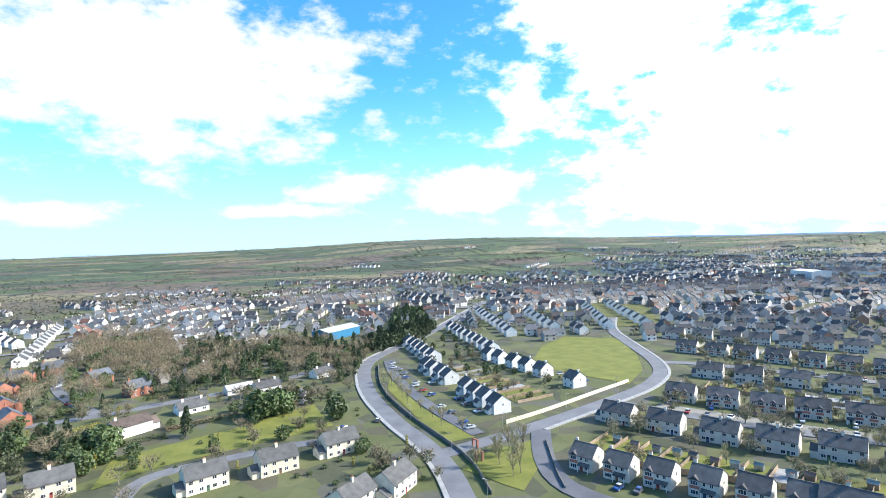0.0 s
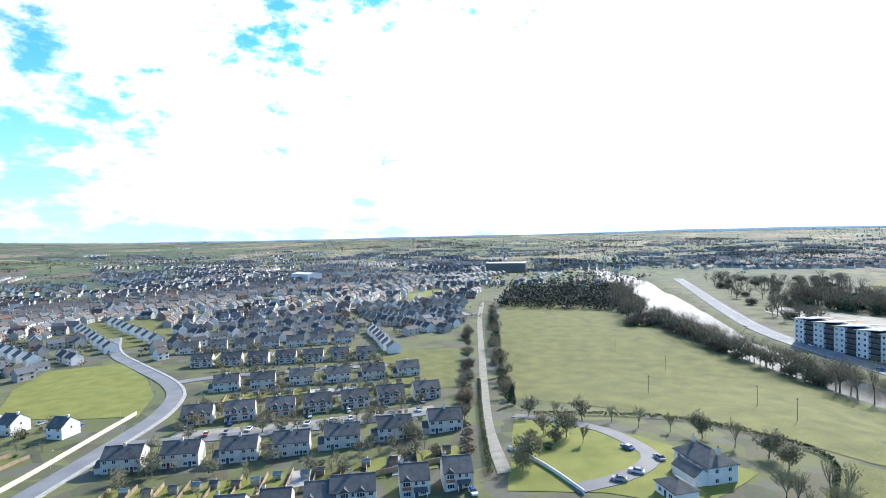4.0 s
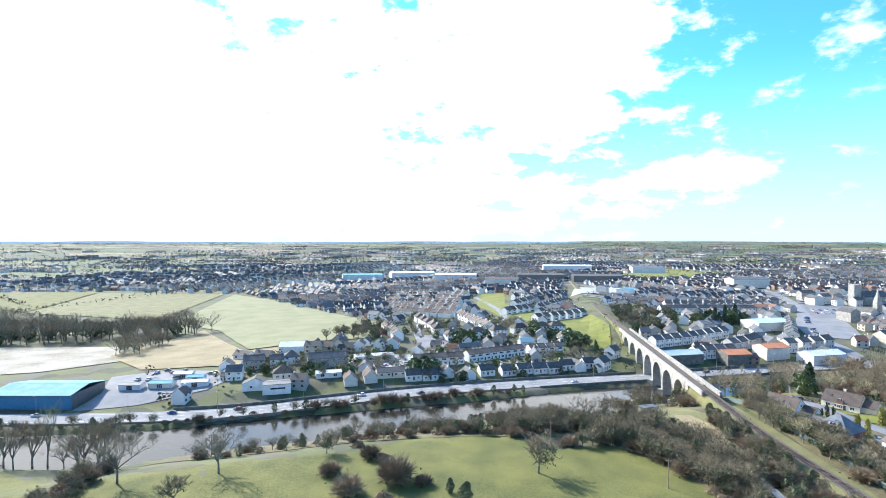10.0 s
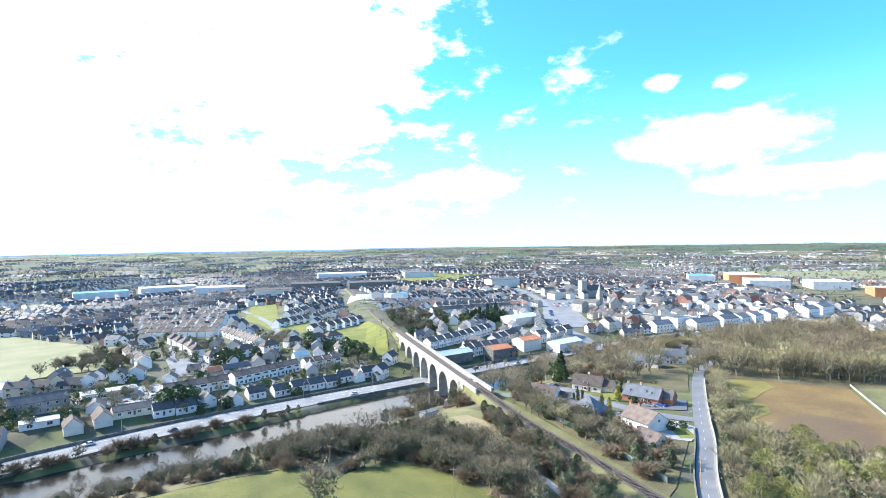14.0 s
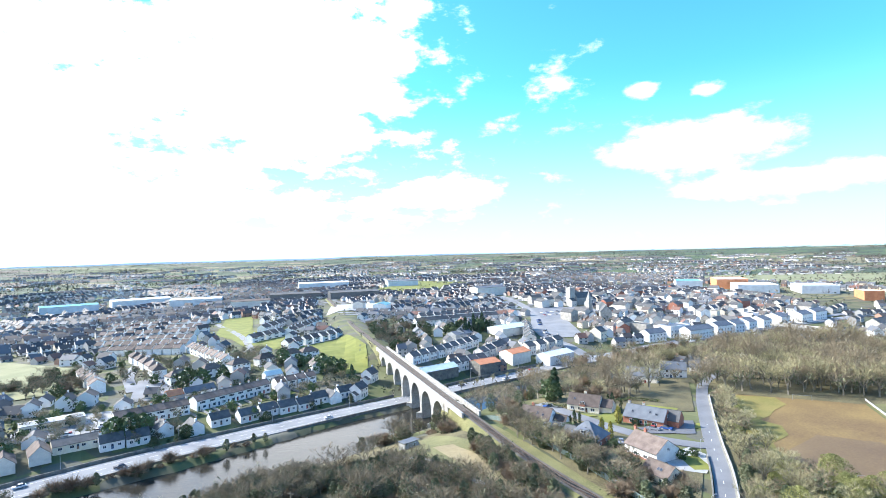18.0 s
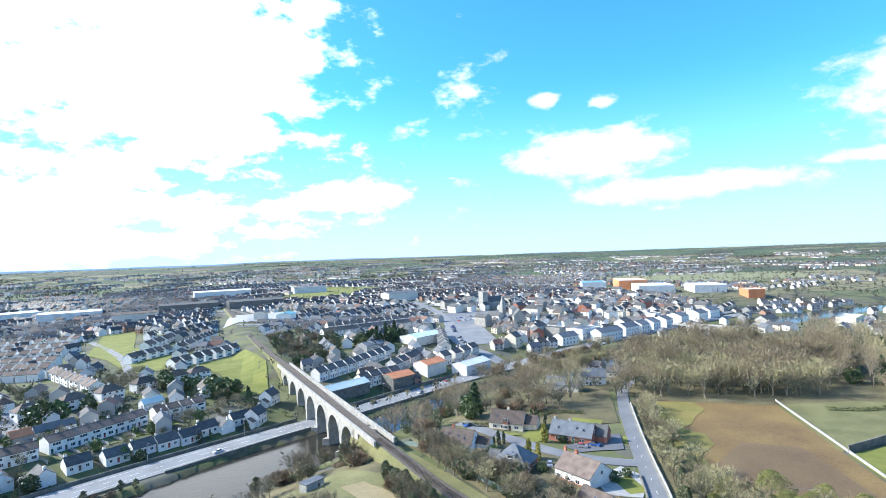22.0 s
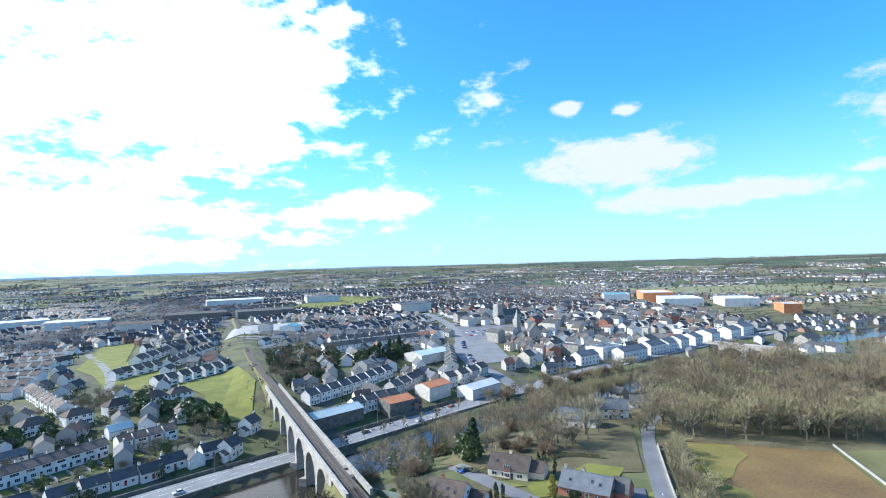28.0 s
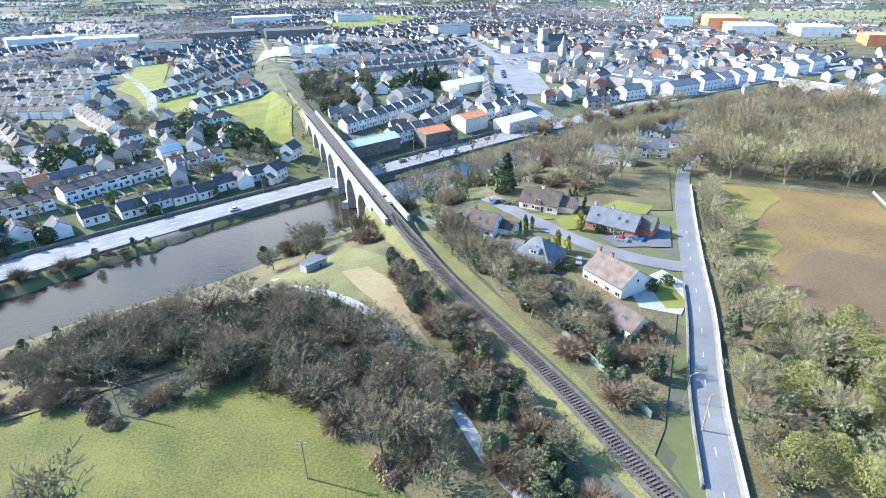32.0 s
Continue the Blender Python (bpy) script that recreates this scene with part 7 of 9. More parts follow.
# round the lane and its house
along(["bare1", "evergreen", "scrub", "conifer"], [(-162.5, -32.7), (-235.3, -43.4), (-310.4, -53.2), (-387.3, -62.3)], 6.0, 0.7, 1.2)
along(["scrub", "bare3", "bramble"], [(-118.7, -40.2), (-164.5, -48.5), (-233.6, -57.9), (-310.9, -69)], 7.0, 0.7, 1.0)
hedge([(-149.7, -24.3), (-147.2, 18.2), (-135.5, 31.3), (-119, 43.3), (-95, 30.7), (-79, 22.9)], 1.5, 1.6, M_HEDGE, "dark clipped hedge round the garden", per=40)
along(["sapling", "bare3"], [(-147.6, -26.3), (-140.5, 0.2), (-127.6, 20.4), (-111.1, 30.5)], 8, 0.9, 2.0)
scatter(["sapling", "sapling", "bush", "bare3"], [(-145.5, -26.2), (-126.2, -5.6), (-106.3, -17.5), (-104.2, -26.6)], 12, 0.8, 4.0)
scatter(["poplar", "pale"], [(-99.1, 22.7), (-87.1, 18.8), (-83, 30.7), (-91, 34.6)], 10, 0.5, 1.8)
# estate trees and gardens
along(["sapling"], [(-62.1, -150.9), (-61.5, -179.8), (-69, -219.9)], 9, 1.0, 1.5)
scatter(["sapling"], [(-50.3, -127.8), (-58.4, -133.2), (-74.9, -131.8), (-68.9, -122.3), (-56.8, -113.7)], 9, 1.2, 3.0)
scatter(["evergreen", "bush", "bare3", "golden"], [(-27.8, -128.9), (-42, -133.6), (-45.6, -152.2), (-33.1, -159.8), (-25.2, -151.3)], 18, 0.7, 2.4)
scatter(["evergreen", "conifer", "evergreen", "bare3", "ivy"], [(32.9, -191.6), (46.5, -178.6), (60, -190), (74.1, -220.5), (48.2, -228.1), (35.3, -203.9)], 30, 0.8, 3.0)
scatter(["evergreen", "bush", "bare3"], [(-38, -209.7), (-29.6, -217.6), (-5.3, -205.9), (-3.4, -199.6)], 16, 0.85, 3.0)
for k, x, y, s in (("evergreen", -36, -186.5, 1.15), ("evergreen", -13, -201, 1.3), ("evergreen", -19.5, -202.5, 1.2), ("conifer", 9.4, -197.5, 0.85), ("cedar", 7, -247, 0.75), ("evergreen", 31, -196.5, 1.4), ("evergreen", 35, -199, 1.2), ("golden", 33, -186, 1.3), ("bare0", 27, -170, 0.6)):
    plant(k, x, y, s)
woodland("suburb_trees", ["bare1", "evergreen", "conifer", "bare0", "bare3", "bush"], [(48, -238), (58, -222), (72, -240), (80, -330), (20, -330), (-6, -300), (-30, -280), (-14, -266), (26, -250)], 85, 0.75, "garden trees and shrubs among the brick houses", 3.0, clear=8.0)
woodland("woodland", ["bare0", "conifer", "evergreen", "bare1", "bare3"], [(-64, -257.4), (-32.8, -251.2), (8.4, -253.1), (24.8, -254.3), (-0.3, -306.6), (-51.7, -342.4), (-105.2, -313.6)], 90, 0.85, "mixed suburban tree belt", 3.6)
woodland("woodland", ["conifer", "evergreen"], [(-91, -280.5), (-114.1, -297.1), (-148.3, -316.7), (-154.6, -334.5), (-113.7, -320.6), (-88.5, -299.6)], 46, 1.0, "dense dark conifer belt", 3.0)
woodland("woodland", ["bare0", "bare1", "evergreen"], [(72.5, -334.1), (100, -300), (180, -340), (160, -480), (106.5, -426.4)], 70, 0.9, "bare suburban wood", 4.5)
# north bank gardens and groves
for x, y, s in ((-71.5, 265, 1.15), (-67.4, 267, 1.2), (-38.6, 304.5, 1.2), (-18, 289, 1.2), (-12.3, 287, 1.3), (-9, 292, 1.0), (-75.5, 216, 1.2), (-79.5, 213.5, 1.1), (-73, 220, 1.0), (-30, 300, 0.8), (-60, 275.5, 0.8), (-1.4, 269.7, 0.7)):
    plant("evergreen", x, y, s)
plant("conifer", -3.3, 275.5, 0.9)
scatter(["bush", "bare3", "ivy", "evergreen"], [(-69.3, 205.6), (-39.1, 226.8), (4.7, 253.7), (0.7, 261.7), (-42.8, 237.8), (-75.4, 217.7)], 30, 0.55, 2.6)
woodland("woodland", ["bare1", "scrub", "evergreen", "ivy", "bare3"], [(10.5, 331.5), (22.7, 322.7), (41.1, 348.5), (47.4, 401.8), (22.6, 426), (4.1, 406.8)], 60, 0.8, "scrubby trees on the railway bank", 3.2)
scatter(["conifer", "evergreen"], [(51.5, 367.5), (80.9, 397.4), (95.7, 390.1), (65.8, 354.8)], 26, 0.9, 3.0)
scatter(["bare3", "bush", "evergreen"], [(-148.9, 172.5), (-89.4, 207.5), (-95.6, 233.7), (-158.9, 202.1)], 26, 0.6, 3.0)
woodland("copse", ["bare1", "scrub", "bare3", "evergreen"], [(-148.6, 257.1), (-123.1, 256.2), (-111.1, 272.1), (-138.8, 314.7), (-154.5, 294.4)], 30, 0.7, "bare hedge trees at the field corner", 3.5)
woodland("woodland", ["bare1", "bare2", "bare0", "bare0", "evergreen"], [(-476.5, 171.4), (-382.7, 246.7), (-289.3, 283.6), (-247, 292.2), (-260.5, 254.3), (-315.5, 227.8), (-431.2, 158.8)], 210, 1.1, "dark mixed wood behind the apartments", 3.2)
woodland("copse", ["bare0", "bare2", "bare1"], [(-258.5, 250.4), (-240.6, 242.7), (-228.7, 217.2), (-242.4, 207.1), (-258.3, 228.6)], 18, 0.9, "bare tree clump on the field's edge", 3.5)
# gardens of the close houses
for k, x, y, s in (("golden", 77.6, 174.2, 1.3), ("golden", 68, 165.4, 1.2), ("golden", 69.6, 163, 1.3), ("golden", 66.4, 166.2, 0.8), ("cypress", 81.2, 189.2, 1.3), ("cypress", 82.4, 188, 1.2), ("cypress", 84.2, 186.4, 0.9), ("cypress", 63.4, 176.6, 0.9), ("cypress", 65, 177, 1.0), ("cypress", 66.7, 177.6, 1.0), ("bush", 82, 172.1, 0.9), ("bush", 85.1, 170.1, 0.7), ("bush", 79.7, 145.5, 1.0), ("bush", 83.9, 146.6, 0.8), ("bush", 67.4, 156.5, 1.2), ("conifer", 69.5, 206, 1.1), ("evergreen", 67, 204.5, 1.25), ("bush", 72.8, 200.5, 0.7), ("bush", 61.4, 172.6, 0.9), ("bush", 70.7, 191.2, 0.7)):
    plant(k, x, y, s)
hedge([(-81, 244), (-75, 251), (-68, 262), (-52, 273), (-35, 285), (-22, 294)], 2.6, 2.4, M_HEDGE, "tall dark hedge behind the terraces", per=40)
hedge([(62, 197), (66, 193.5), (69, 192.5)], 1.8, 1.4, M_HEDGE, "square clipped golden-green hedge", per=50)
hedge([(82.1, 193.5), (92.5, 197.9), (100.8, 192)], 1.5, 1.2, M_HEDGE, "clipped green garden hedge", per=40)
for poly in ([(66.6, 188), (69.4, 182.8), (75, 182), (70, 187)], [(74.4, 181.6), (80, 186), (83, 182), (78.5, 174.8), (74, 175)], [(84, 184), (96, 190), (103, 184), (97, 178), (92, 178.5)], [(96.5, 165.6), (99.5, 169.4), (102, 168.4), (98.6, 162.8)], [(79.8, 146.5), (84.6, 146.4), (83, 137.6), (78.6, 138.4)], [(67.5, 172.8), (71.5, 169.8), (70.4, 164.7), (65.4, 168.6)]):
    patch("garden_lawn", poly, M_LAWN, "small bright mown front lawn", lift=0.2, step=2.5)

# wooded gardens of the older suburb
woodland("suburb_trees", ["bare0", "bare1", "bare3", "evergreen", "bare0"], [(66, -322), (54, -336), (51, -425), (3, -416), (2, -295), (10, -282), (35, -322)], 100, 0.95, "bare garden trees between bungalows", 3.6)
woodland("suburb_trees", ["evergreen", "conifer", "bare1", "evergreen", "bush"], [(0, -300), (-4, -378), (-45, -332), (-77, -345), (-67, -276), (-34, -262), (-18, -262)], 90, 0.85, "dense evergreen garden trees", 3.2)
woodland("suburb_trees", ["evergreen", "bare1", "conifer", "bare3"], [(-46, -232), (-70, -285), (-112, -336), (-76, -262), (-54, -226)], 40, 0.65, "garden trees beside the curved road", 3.0)
scatter(["evergreen", "conifer", "evergreen", "ivy", "golden"], [(42, -207), (30, -212), (27, -190), (37, -180)], 14, 0.8, 2.6)
scatter(["evergreen", "bush", "bush", "bare3"], [(-7, -205), (-26, -198), (-33, -210), (-22, -226)], 14, 0.6, 2.6)
hedge([(14, -207), (4, -207.5), (-2, -208)], 1.6, 1.6, M_HEDGE, "dark clipped hedge below the white house", per=40)
hedge([(26, -199), (40, -192), (50, -186)], 2.0, 1.6, M_HEDGE, "clipped green garden hedge beside the green", per=40)
for line, label in (([(53, -187.5), (45, -186.5), (37.6, -185)], "clipped yellow-green hedge behind the houses"), ([(45, -220.5), (39, -223), (33.6, -225)], "clipped golden hedge beside the road"), ([(27.5, -198.5), (21, -200), (15.5, -201)], "dark rounded hedge below the white house"), ([(-3, -347), (-18, -340), (-33.7, -333)], "tall dark evergreen hedge beside the bungalows"), ([(14, -206), (4, -208), (-8, -211)], "brown beech hedge above the green"), ([(51, -262), (46, -251), (43, -246)], "low garden hedge beside the cul-de-sac"), ([(20, -249), (2, -256), (-16, -264)], "overgrown hedge along the suburban road")):
    hedge(line, 2.0, 1.8, M_BRAMBLE if "brown" in label else M_GOLD if "golden" in label else M_HEDGE, label, per=44)
woodland("copse", ["conifer", "evergreen", "conifer"], [(-118, -322), (-150, -326), (-183, -386), (-170, -420), (-130, -352)], 40, 0.95, "tall dark evergreens beyond the school", 3.4)
hedge([(-104, -33), (-150, -41), (-200, -48)], 1.8, 1.8, M_HEDGE, "overgrown field hedge beside the lane", per=36)
woodland("woodland", ["bare0", "bare2", "conifer", "evergreen", "bare1"], [(196, 172), (206, 150), (232, 146), (318, 143), (392, 170), (377, 222), (256, 191)], 90, 1.0, "bare park trees beyond the walled garden", 3.8)
woodland("woodland", ["bare0", "bare2", "conifer", "evergreen"], [(292, 157), (408, 165), (634, 227), (520, 250), (392, 212)], 80, 1.15, "dark mixed park wood", 4.5)
woodland("woodland", ["pale", "bare0", "bare1", "scrub"], [(88, 205), (102, 196), (128, 205), (136, 222), (118, 238), (92, 228)], 12, 0.7, "bare trees behind the bungalows", 3.2, clear=9.0, keep=3)
hedge([(172, 165), (180, 160), (190, 158)], 1.6, 1.6, M_HEDGE, "clipped yellow-green hedge of the walled garden", per=40)
scatter(["willow", "willow", "ivy", "bare3"], [(71, 101), (82, 93), (96, 98), (98, 108), (91, 122), (84, 119)], 18, 0.8, 3.4)
along(["pale", "ivy", "bare3", "willow", "bare1", "pale"], [(68, 98), (76, 113), (87, 132), (96.5, 148), (108, 168), (121, 188)], 4.0, 0.62, 1.0)
scatter(["willow", "pale", "willow", "bare3"], [(96, 112), (100, 118), (96, 128), (92, 124)], 6, 0.8, 3.0)
scatter(["willow", "willow", "ivy", "pale", "bare1"], [(72, 96), (84, 86), (108, 90), (122, 108), (98, 128), (86, 118)], 20, 0.95, 3.6)
scatter(["pale", "ivy", "bare3", "bare1"], [(88, 134), (93, 132), (108, 160), (127, 195), (122, 194), (104, 166)], 9, 0.6, 3.0)
woodland("garden_trees", ["bare3", "sapling", "bush", "bare3", "bush", "sapling"], [(-84, -118), (-104, -44), (-215, -76), (-262, -130), (-244, -208), (-182, -152), (-120, -136)], 250, 0.6, "small bare garden trees and shrubs between the rows", 3.0, clear=6.0)
woodland("garden_trees", ["bare3", "sapling", "bush", "evergreen", "bush"], [(-84, -158), (-132, -166), (-140, -240), (-165, -318), (-118, -294), (-98, -240)], 80, 0.5, "small garden trees and shrubs among the gabled houses", 3.0, clear=6.5)
woodland("garden_trees", ["bare3", "bush", "evergreen", "bare1", "bush", "golden"], [(-42, -120), (-4, -140), (60, -160), (66, -200), (62, -250), (-24, -250), (-58, -262), (-46, -160)], 110, 0.55, "garden shrubs and small trees round the houses by the green", 3.0, clear=8.0)
woodland("garden_trees", ["bare3", "bush", "evergreen", "bare1", "bush"], [(-160, 172), (-90, 212), (-66, 226), (2, 258), (-6, 292), (-70, 252), (-118, 234), (-160, 205)], 110, 0.5, "garden shrubs and trees between the riverside houses", 3.0, clear=6.0)
woodland("garden_trees", ["bare3", "bush", "evergreen", "bare1"], [(-110, 264), (-20, 300), (-40, 345), (-110, 340), (-170, 420), (-150, 330)], 90, 0.55, "garden trees on the north estate", 3.5, clear=6.5)
woodland("woodland", ["bare0", "bare1", "bare2", "scrub"], [(-640, 150), (-470, 132), (-330, 118), (-300, 135), (-420, 158), (-500, 250), (-640, 280)], 110, 0.95, "bare trees between the road and the far fields", 4.0)

# ---------------------------------------------------------------- town and distance
CELL = 5.4
USED = set()


def mark(x, y, r):
    k = int(r // CELL) + 1
    i, j = int(x // CELL), int(y // CELL)
    for a in range(-k, k + 1):
        for c in range(-k, k + 1):
            if (a * CELL) ** 2 + (c * CELL) ** 2 <= (r + 3) ** 2:
                USED.add((i + a, j + c))


def free(x, y):
    return (int(x // CELL), int(y // CELL)) not in USED


for x, y in HOMES:
    mark(x, y, 7.5)
for x, y in TAKEN:
    mark(x, y, 2)
for line, r in ((QUAY, 9), (CURVE, 8), (SPINE, 8), (RAIL, 12), ([(130.7, 307.4), (119.1, 350), (120.9, 386.3), (141.6, 446.3), (157.3, 536.6), (160.6, 635.9)], 8), ([(90, -246), (33.4, -237.1), (-25.8, -244.5), (-63.7, -270.1)], 6), ([(-104.1, -29.7), (-233.4, -50.6), (-446.1, -76.7)], 8), ([(-92.6, 261.5), (-109.2, 296), (-124.1, 374.8), (-139.3, 464.5)], 5), ([(-59.1, 335.1), (-79.2, 406.4), (-118.9, 494.6)], 5)):
    for p, d in spread(line, 6):
        mark(p.x, p.y, r)
OPEN = [[(-800, 60), (-200, 100), (-190, 150), (-430, 170), (-520, 330), (-800, 420)], [(-140, 90), (62, 90), (50, 205), (20, 212), (-34, 182), (-140, 118)], [(-230, 50), (-100, 50), (-100, 132), (-230, 100)], [(-175.1, -36.1), (-351.6, -53), (-444.7, -59.4), (-422.8, 15.2), (-339.7, 41.9), (-205.4, 77.6), (-112.8, 81.6), (-99.1, 28.6)], [(-152.8, -43.1), (-99.8, -41.8), (-60, 20), (30, 60), (60, 90), (41, 190.1), (-118.8, 127.1)],
        [(15, -198), (78, -222), (88, -338), (45, -348), (8, -262)], [(-487.8, 118.3), (-199.1, 126.9), (-188.1, 195.1), (-115.1, 266.1), (-148.6, 334.2), (-399.3, 516.4), (-746.4, 425.6)], [(-120.4, 530.6), (-99.2, 541.4), (-37.6, 343.8), (-61.2, 342.1), (-109.4, 425.4)], [(-37.6, 350.9), (-5.8, 375.9), (6.6, 284.2), (-13.4, 283.5)],
        [(-137.9, -210.1), (-198.4, -254.9), (-218.2, -223.7), (-139.4, -154.3)], [(-42.8, -101), (-85, -258.9), (-52, -142.2)], [(35.9, -163.8), (30.9, -194.8), (-39.1, -209.8), (-35, -167.1)], [(-179.2, -54), (-178.4, -81), (-254.2, -108.2), (-273.2, -64)], [(-242.3, -259.7), (-271.2, -237.4), (-351.5, -319.5), (-319.3, -366.8)],
        [(-466.3, -173.7), (-545.7, -152.6), (-558.5, -128.5), (-472.3, -132.4)], [(84, 90), (288.8, 58), (549.9, 124.5), (536.5, 262), (358.4, 298.5), (272.8, 308.9), (161.2, 268.1), (125, 219.9)], [(40, 90), (135.4, 204.2), (147.1, 268.2), (20.8, 215)],
        [(7.6, 774.9), (82.9, 1069.8), (191.1, 938.4), (67, 743.2)], [(524.8, 708.8), (547, 905), (910, 805), (818.2, 623.9), (674.9, 613.4)], [(-30.5, 499.6), (26.7, 528.2), (43.5, 627.2), (-35.2, 615.4)], [(113.9, 352.9), (147.2, 353.7), (161.4, 441.7), (132.8, 439)], [(137, 417.9), (204.5, 449.5), (210.7, 502), (152.9, 511.5)],
        [(409, 453.8), (517.5, 459.9), (503.4, 714.9), (407.9, 718.8)], [(-608.6, -96), (-572.5, 66.7), (-415.2, 56.9), (-446.9, -86.5)], [(-99.6, -272.6), (-159.3, -306.7), (-165.5, -337.6), (-88.4, -301.7)], [(-53.5, -256.8), (28.8, -252), (-51.5, -347.9), (-110.6, -314)], [(72.5, -334.1), (180, -340), (160, -480), (106.5, -426.4)]]


def blocked(x, y):
    az, r = math.degrees(math.atan2(x, y - 30)), math.hypot(x, y - 30)
    if r < (250 if az > -60 else 360) and (az < -148 or az > 160) or r < 330 and -148 <= az < -95:
        return True
    if any(inside((x, y), q) for q in OPEN):
        return True
    if abs(x) < 900 and bank(NEAR_BANK, x) - 14 < y < bank(FAR_BANK, x) + 3:
        return True
    return False


def built(x, y):
    """How thickly a stretch is built over, 0 to 1."""
    az, r = math.degrees(math.atan2(x, y - 30)), math.hypot(x, y - 30)
    if 88 < az < 164:
        return 0
    if az <= -164 or az >= 164:
        return 0.5 if r < 620 else (0.12 if r < 900 else 0)
    if az < -136:
        return 0.6 if r < 800 else (0.25 if r < 1000 else 0.02)
    if az < -100:
        return 1.0 if r < 1150 else (0.5 if r < 1900 else 0.1)
    if az < -84:
        return 0.9 if r < 620 else 0.2
    if az < -38:
        return 0.15 if r < 560 else (0.9 if r < 1100 else 0.3)
    if az < -12:
        return 0.95 if r < 1250 else 0.35
    if az < 45:
        return 1.0 if r < 1200 else 0.4
    if az < 62:
        return 0.35 if r < 420 else (0.25 if r < 1000 else 0.18)
    return 0.1 if r < 330 else (0.95 if r < 2100 else 0.4)


class Joined:
    """Many small solids in one mesh, kept as arrays."""

    def __init__(self):
        self.v, self.f, self.m, self.n = [], [], [], 0

    def add(self, verts, faces, mat):
        self.v.append(verts)
        self.f += [tuple(i + self.n for i in f) for f in faces]
        self.m += [mat] * len(faces)
        self.n += len(verts)

    def done(self, name, mats, label, cat):
        loops = np.array(list(itertools.chain.from_iterable(self.f)), np.int32)
        me = bulk_mesh(name, np.concatenate(self.v), loops, [len(q) for q in self.f], mats, self.m)
        return tagged(new(name, me), label, cat, kind="stuff")


def far_house(j, x, y, turn, w, d, eave, rise, fine):
    """Sizes in metres, place on the plan."""
    c, s = math.cos(turn), math.sin(turn)
    rot = np.array([[c, s, 0], [-s, c, 0], [0, 0, 1]]) / K
    g = np.array([x, y, float(land(x, y))])
    a, b = w / 2, d / 2
    wall = np.array([(-a, -b, -2), (a, -b, -2), (a, b, -2), (-a, b, -2), (-a, -b, eave), (a, -b, eave), (a, b, eave), (-a, b, eave), (-a, 0, eave + rise), (a, 0, eave + rise)])
    j.add(wall @ rot + g, [(0, 1, 5, 4), (1, 2, 6, 9, 5), (2, 3, 7, 6), (3, 0, 4, 8, 7)], 0)
    o, t = 0.4, 0.18
    e2 = eave - rise * o / b
    roof = np.array([(-a - 0.2, -b - o, e2 + t), (a + 0.2, -b - o, e2 + t), (a + 0.2, b + o, e2 + t), (-a - 0.2, b + o, e2 + t), (-a - 0.2, 0, eave + rise + t), (a + 0.2, 0, eave + rise + t), (-a - 0.2, -b - o, e2), (a + 0.2, -b - o, e2), (a + 0.2, b + o, e2), (-a - 0.2, b + o, e2)])
    j.add(roof @ rot + g, [(0, 1, 5, 4), (2, 3, 4, 5), (6, 7, 1, 0), (8, 9, 3, 2)], 1)
    ch = np.array([(-0.4, -0.35, 0), (0.4, -0.35, 0), (0.4, 0.35, 0), (-0.4, 0.35, 0), (-0.4, -0.35, 1.5), (0.4, -0.35, 1.5), (0.4, 0.35, 1.5), (-0.4, 0.35, 1.5)]) + np.array([a - 0.8, 0, eave + rise - 0.5])
    j.add(ch @ rot + g, [(0, 1, 5, 4), (1, 2, 6, 5), (2, 3, 7, 6), (3, 0, 4, 7), (4, 5, 6, 7)], 0)
    if fine:
        for s2 in (-1, 1):
            for z in (0.9, 3.4)[: 2 if eave > 4 else 1]:
                for u in (-0.28, 0.28):
                    q = np.array([(u * w - 0.7, s2 * (b + 0.05), z), (u * w + 0.7, s2 * (b + 0.05), z), (u * w + 0.7, s2 * (b + 0.05), z + 1.2), (u * w - 0.7, s2 * (b + 0.05), z + 1.2)])
                    j.add(q @ rot + g, [(0, 1, 2, 3) if s2 < 0 else (3, 2, 1, 0)], 2)


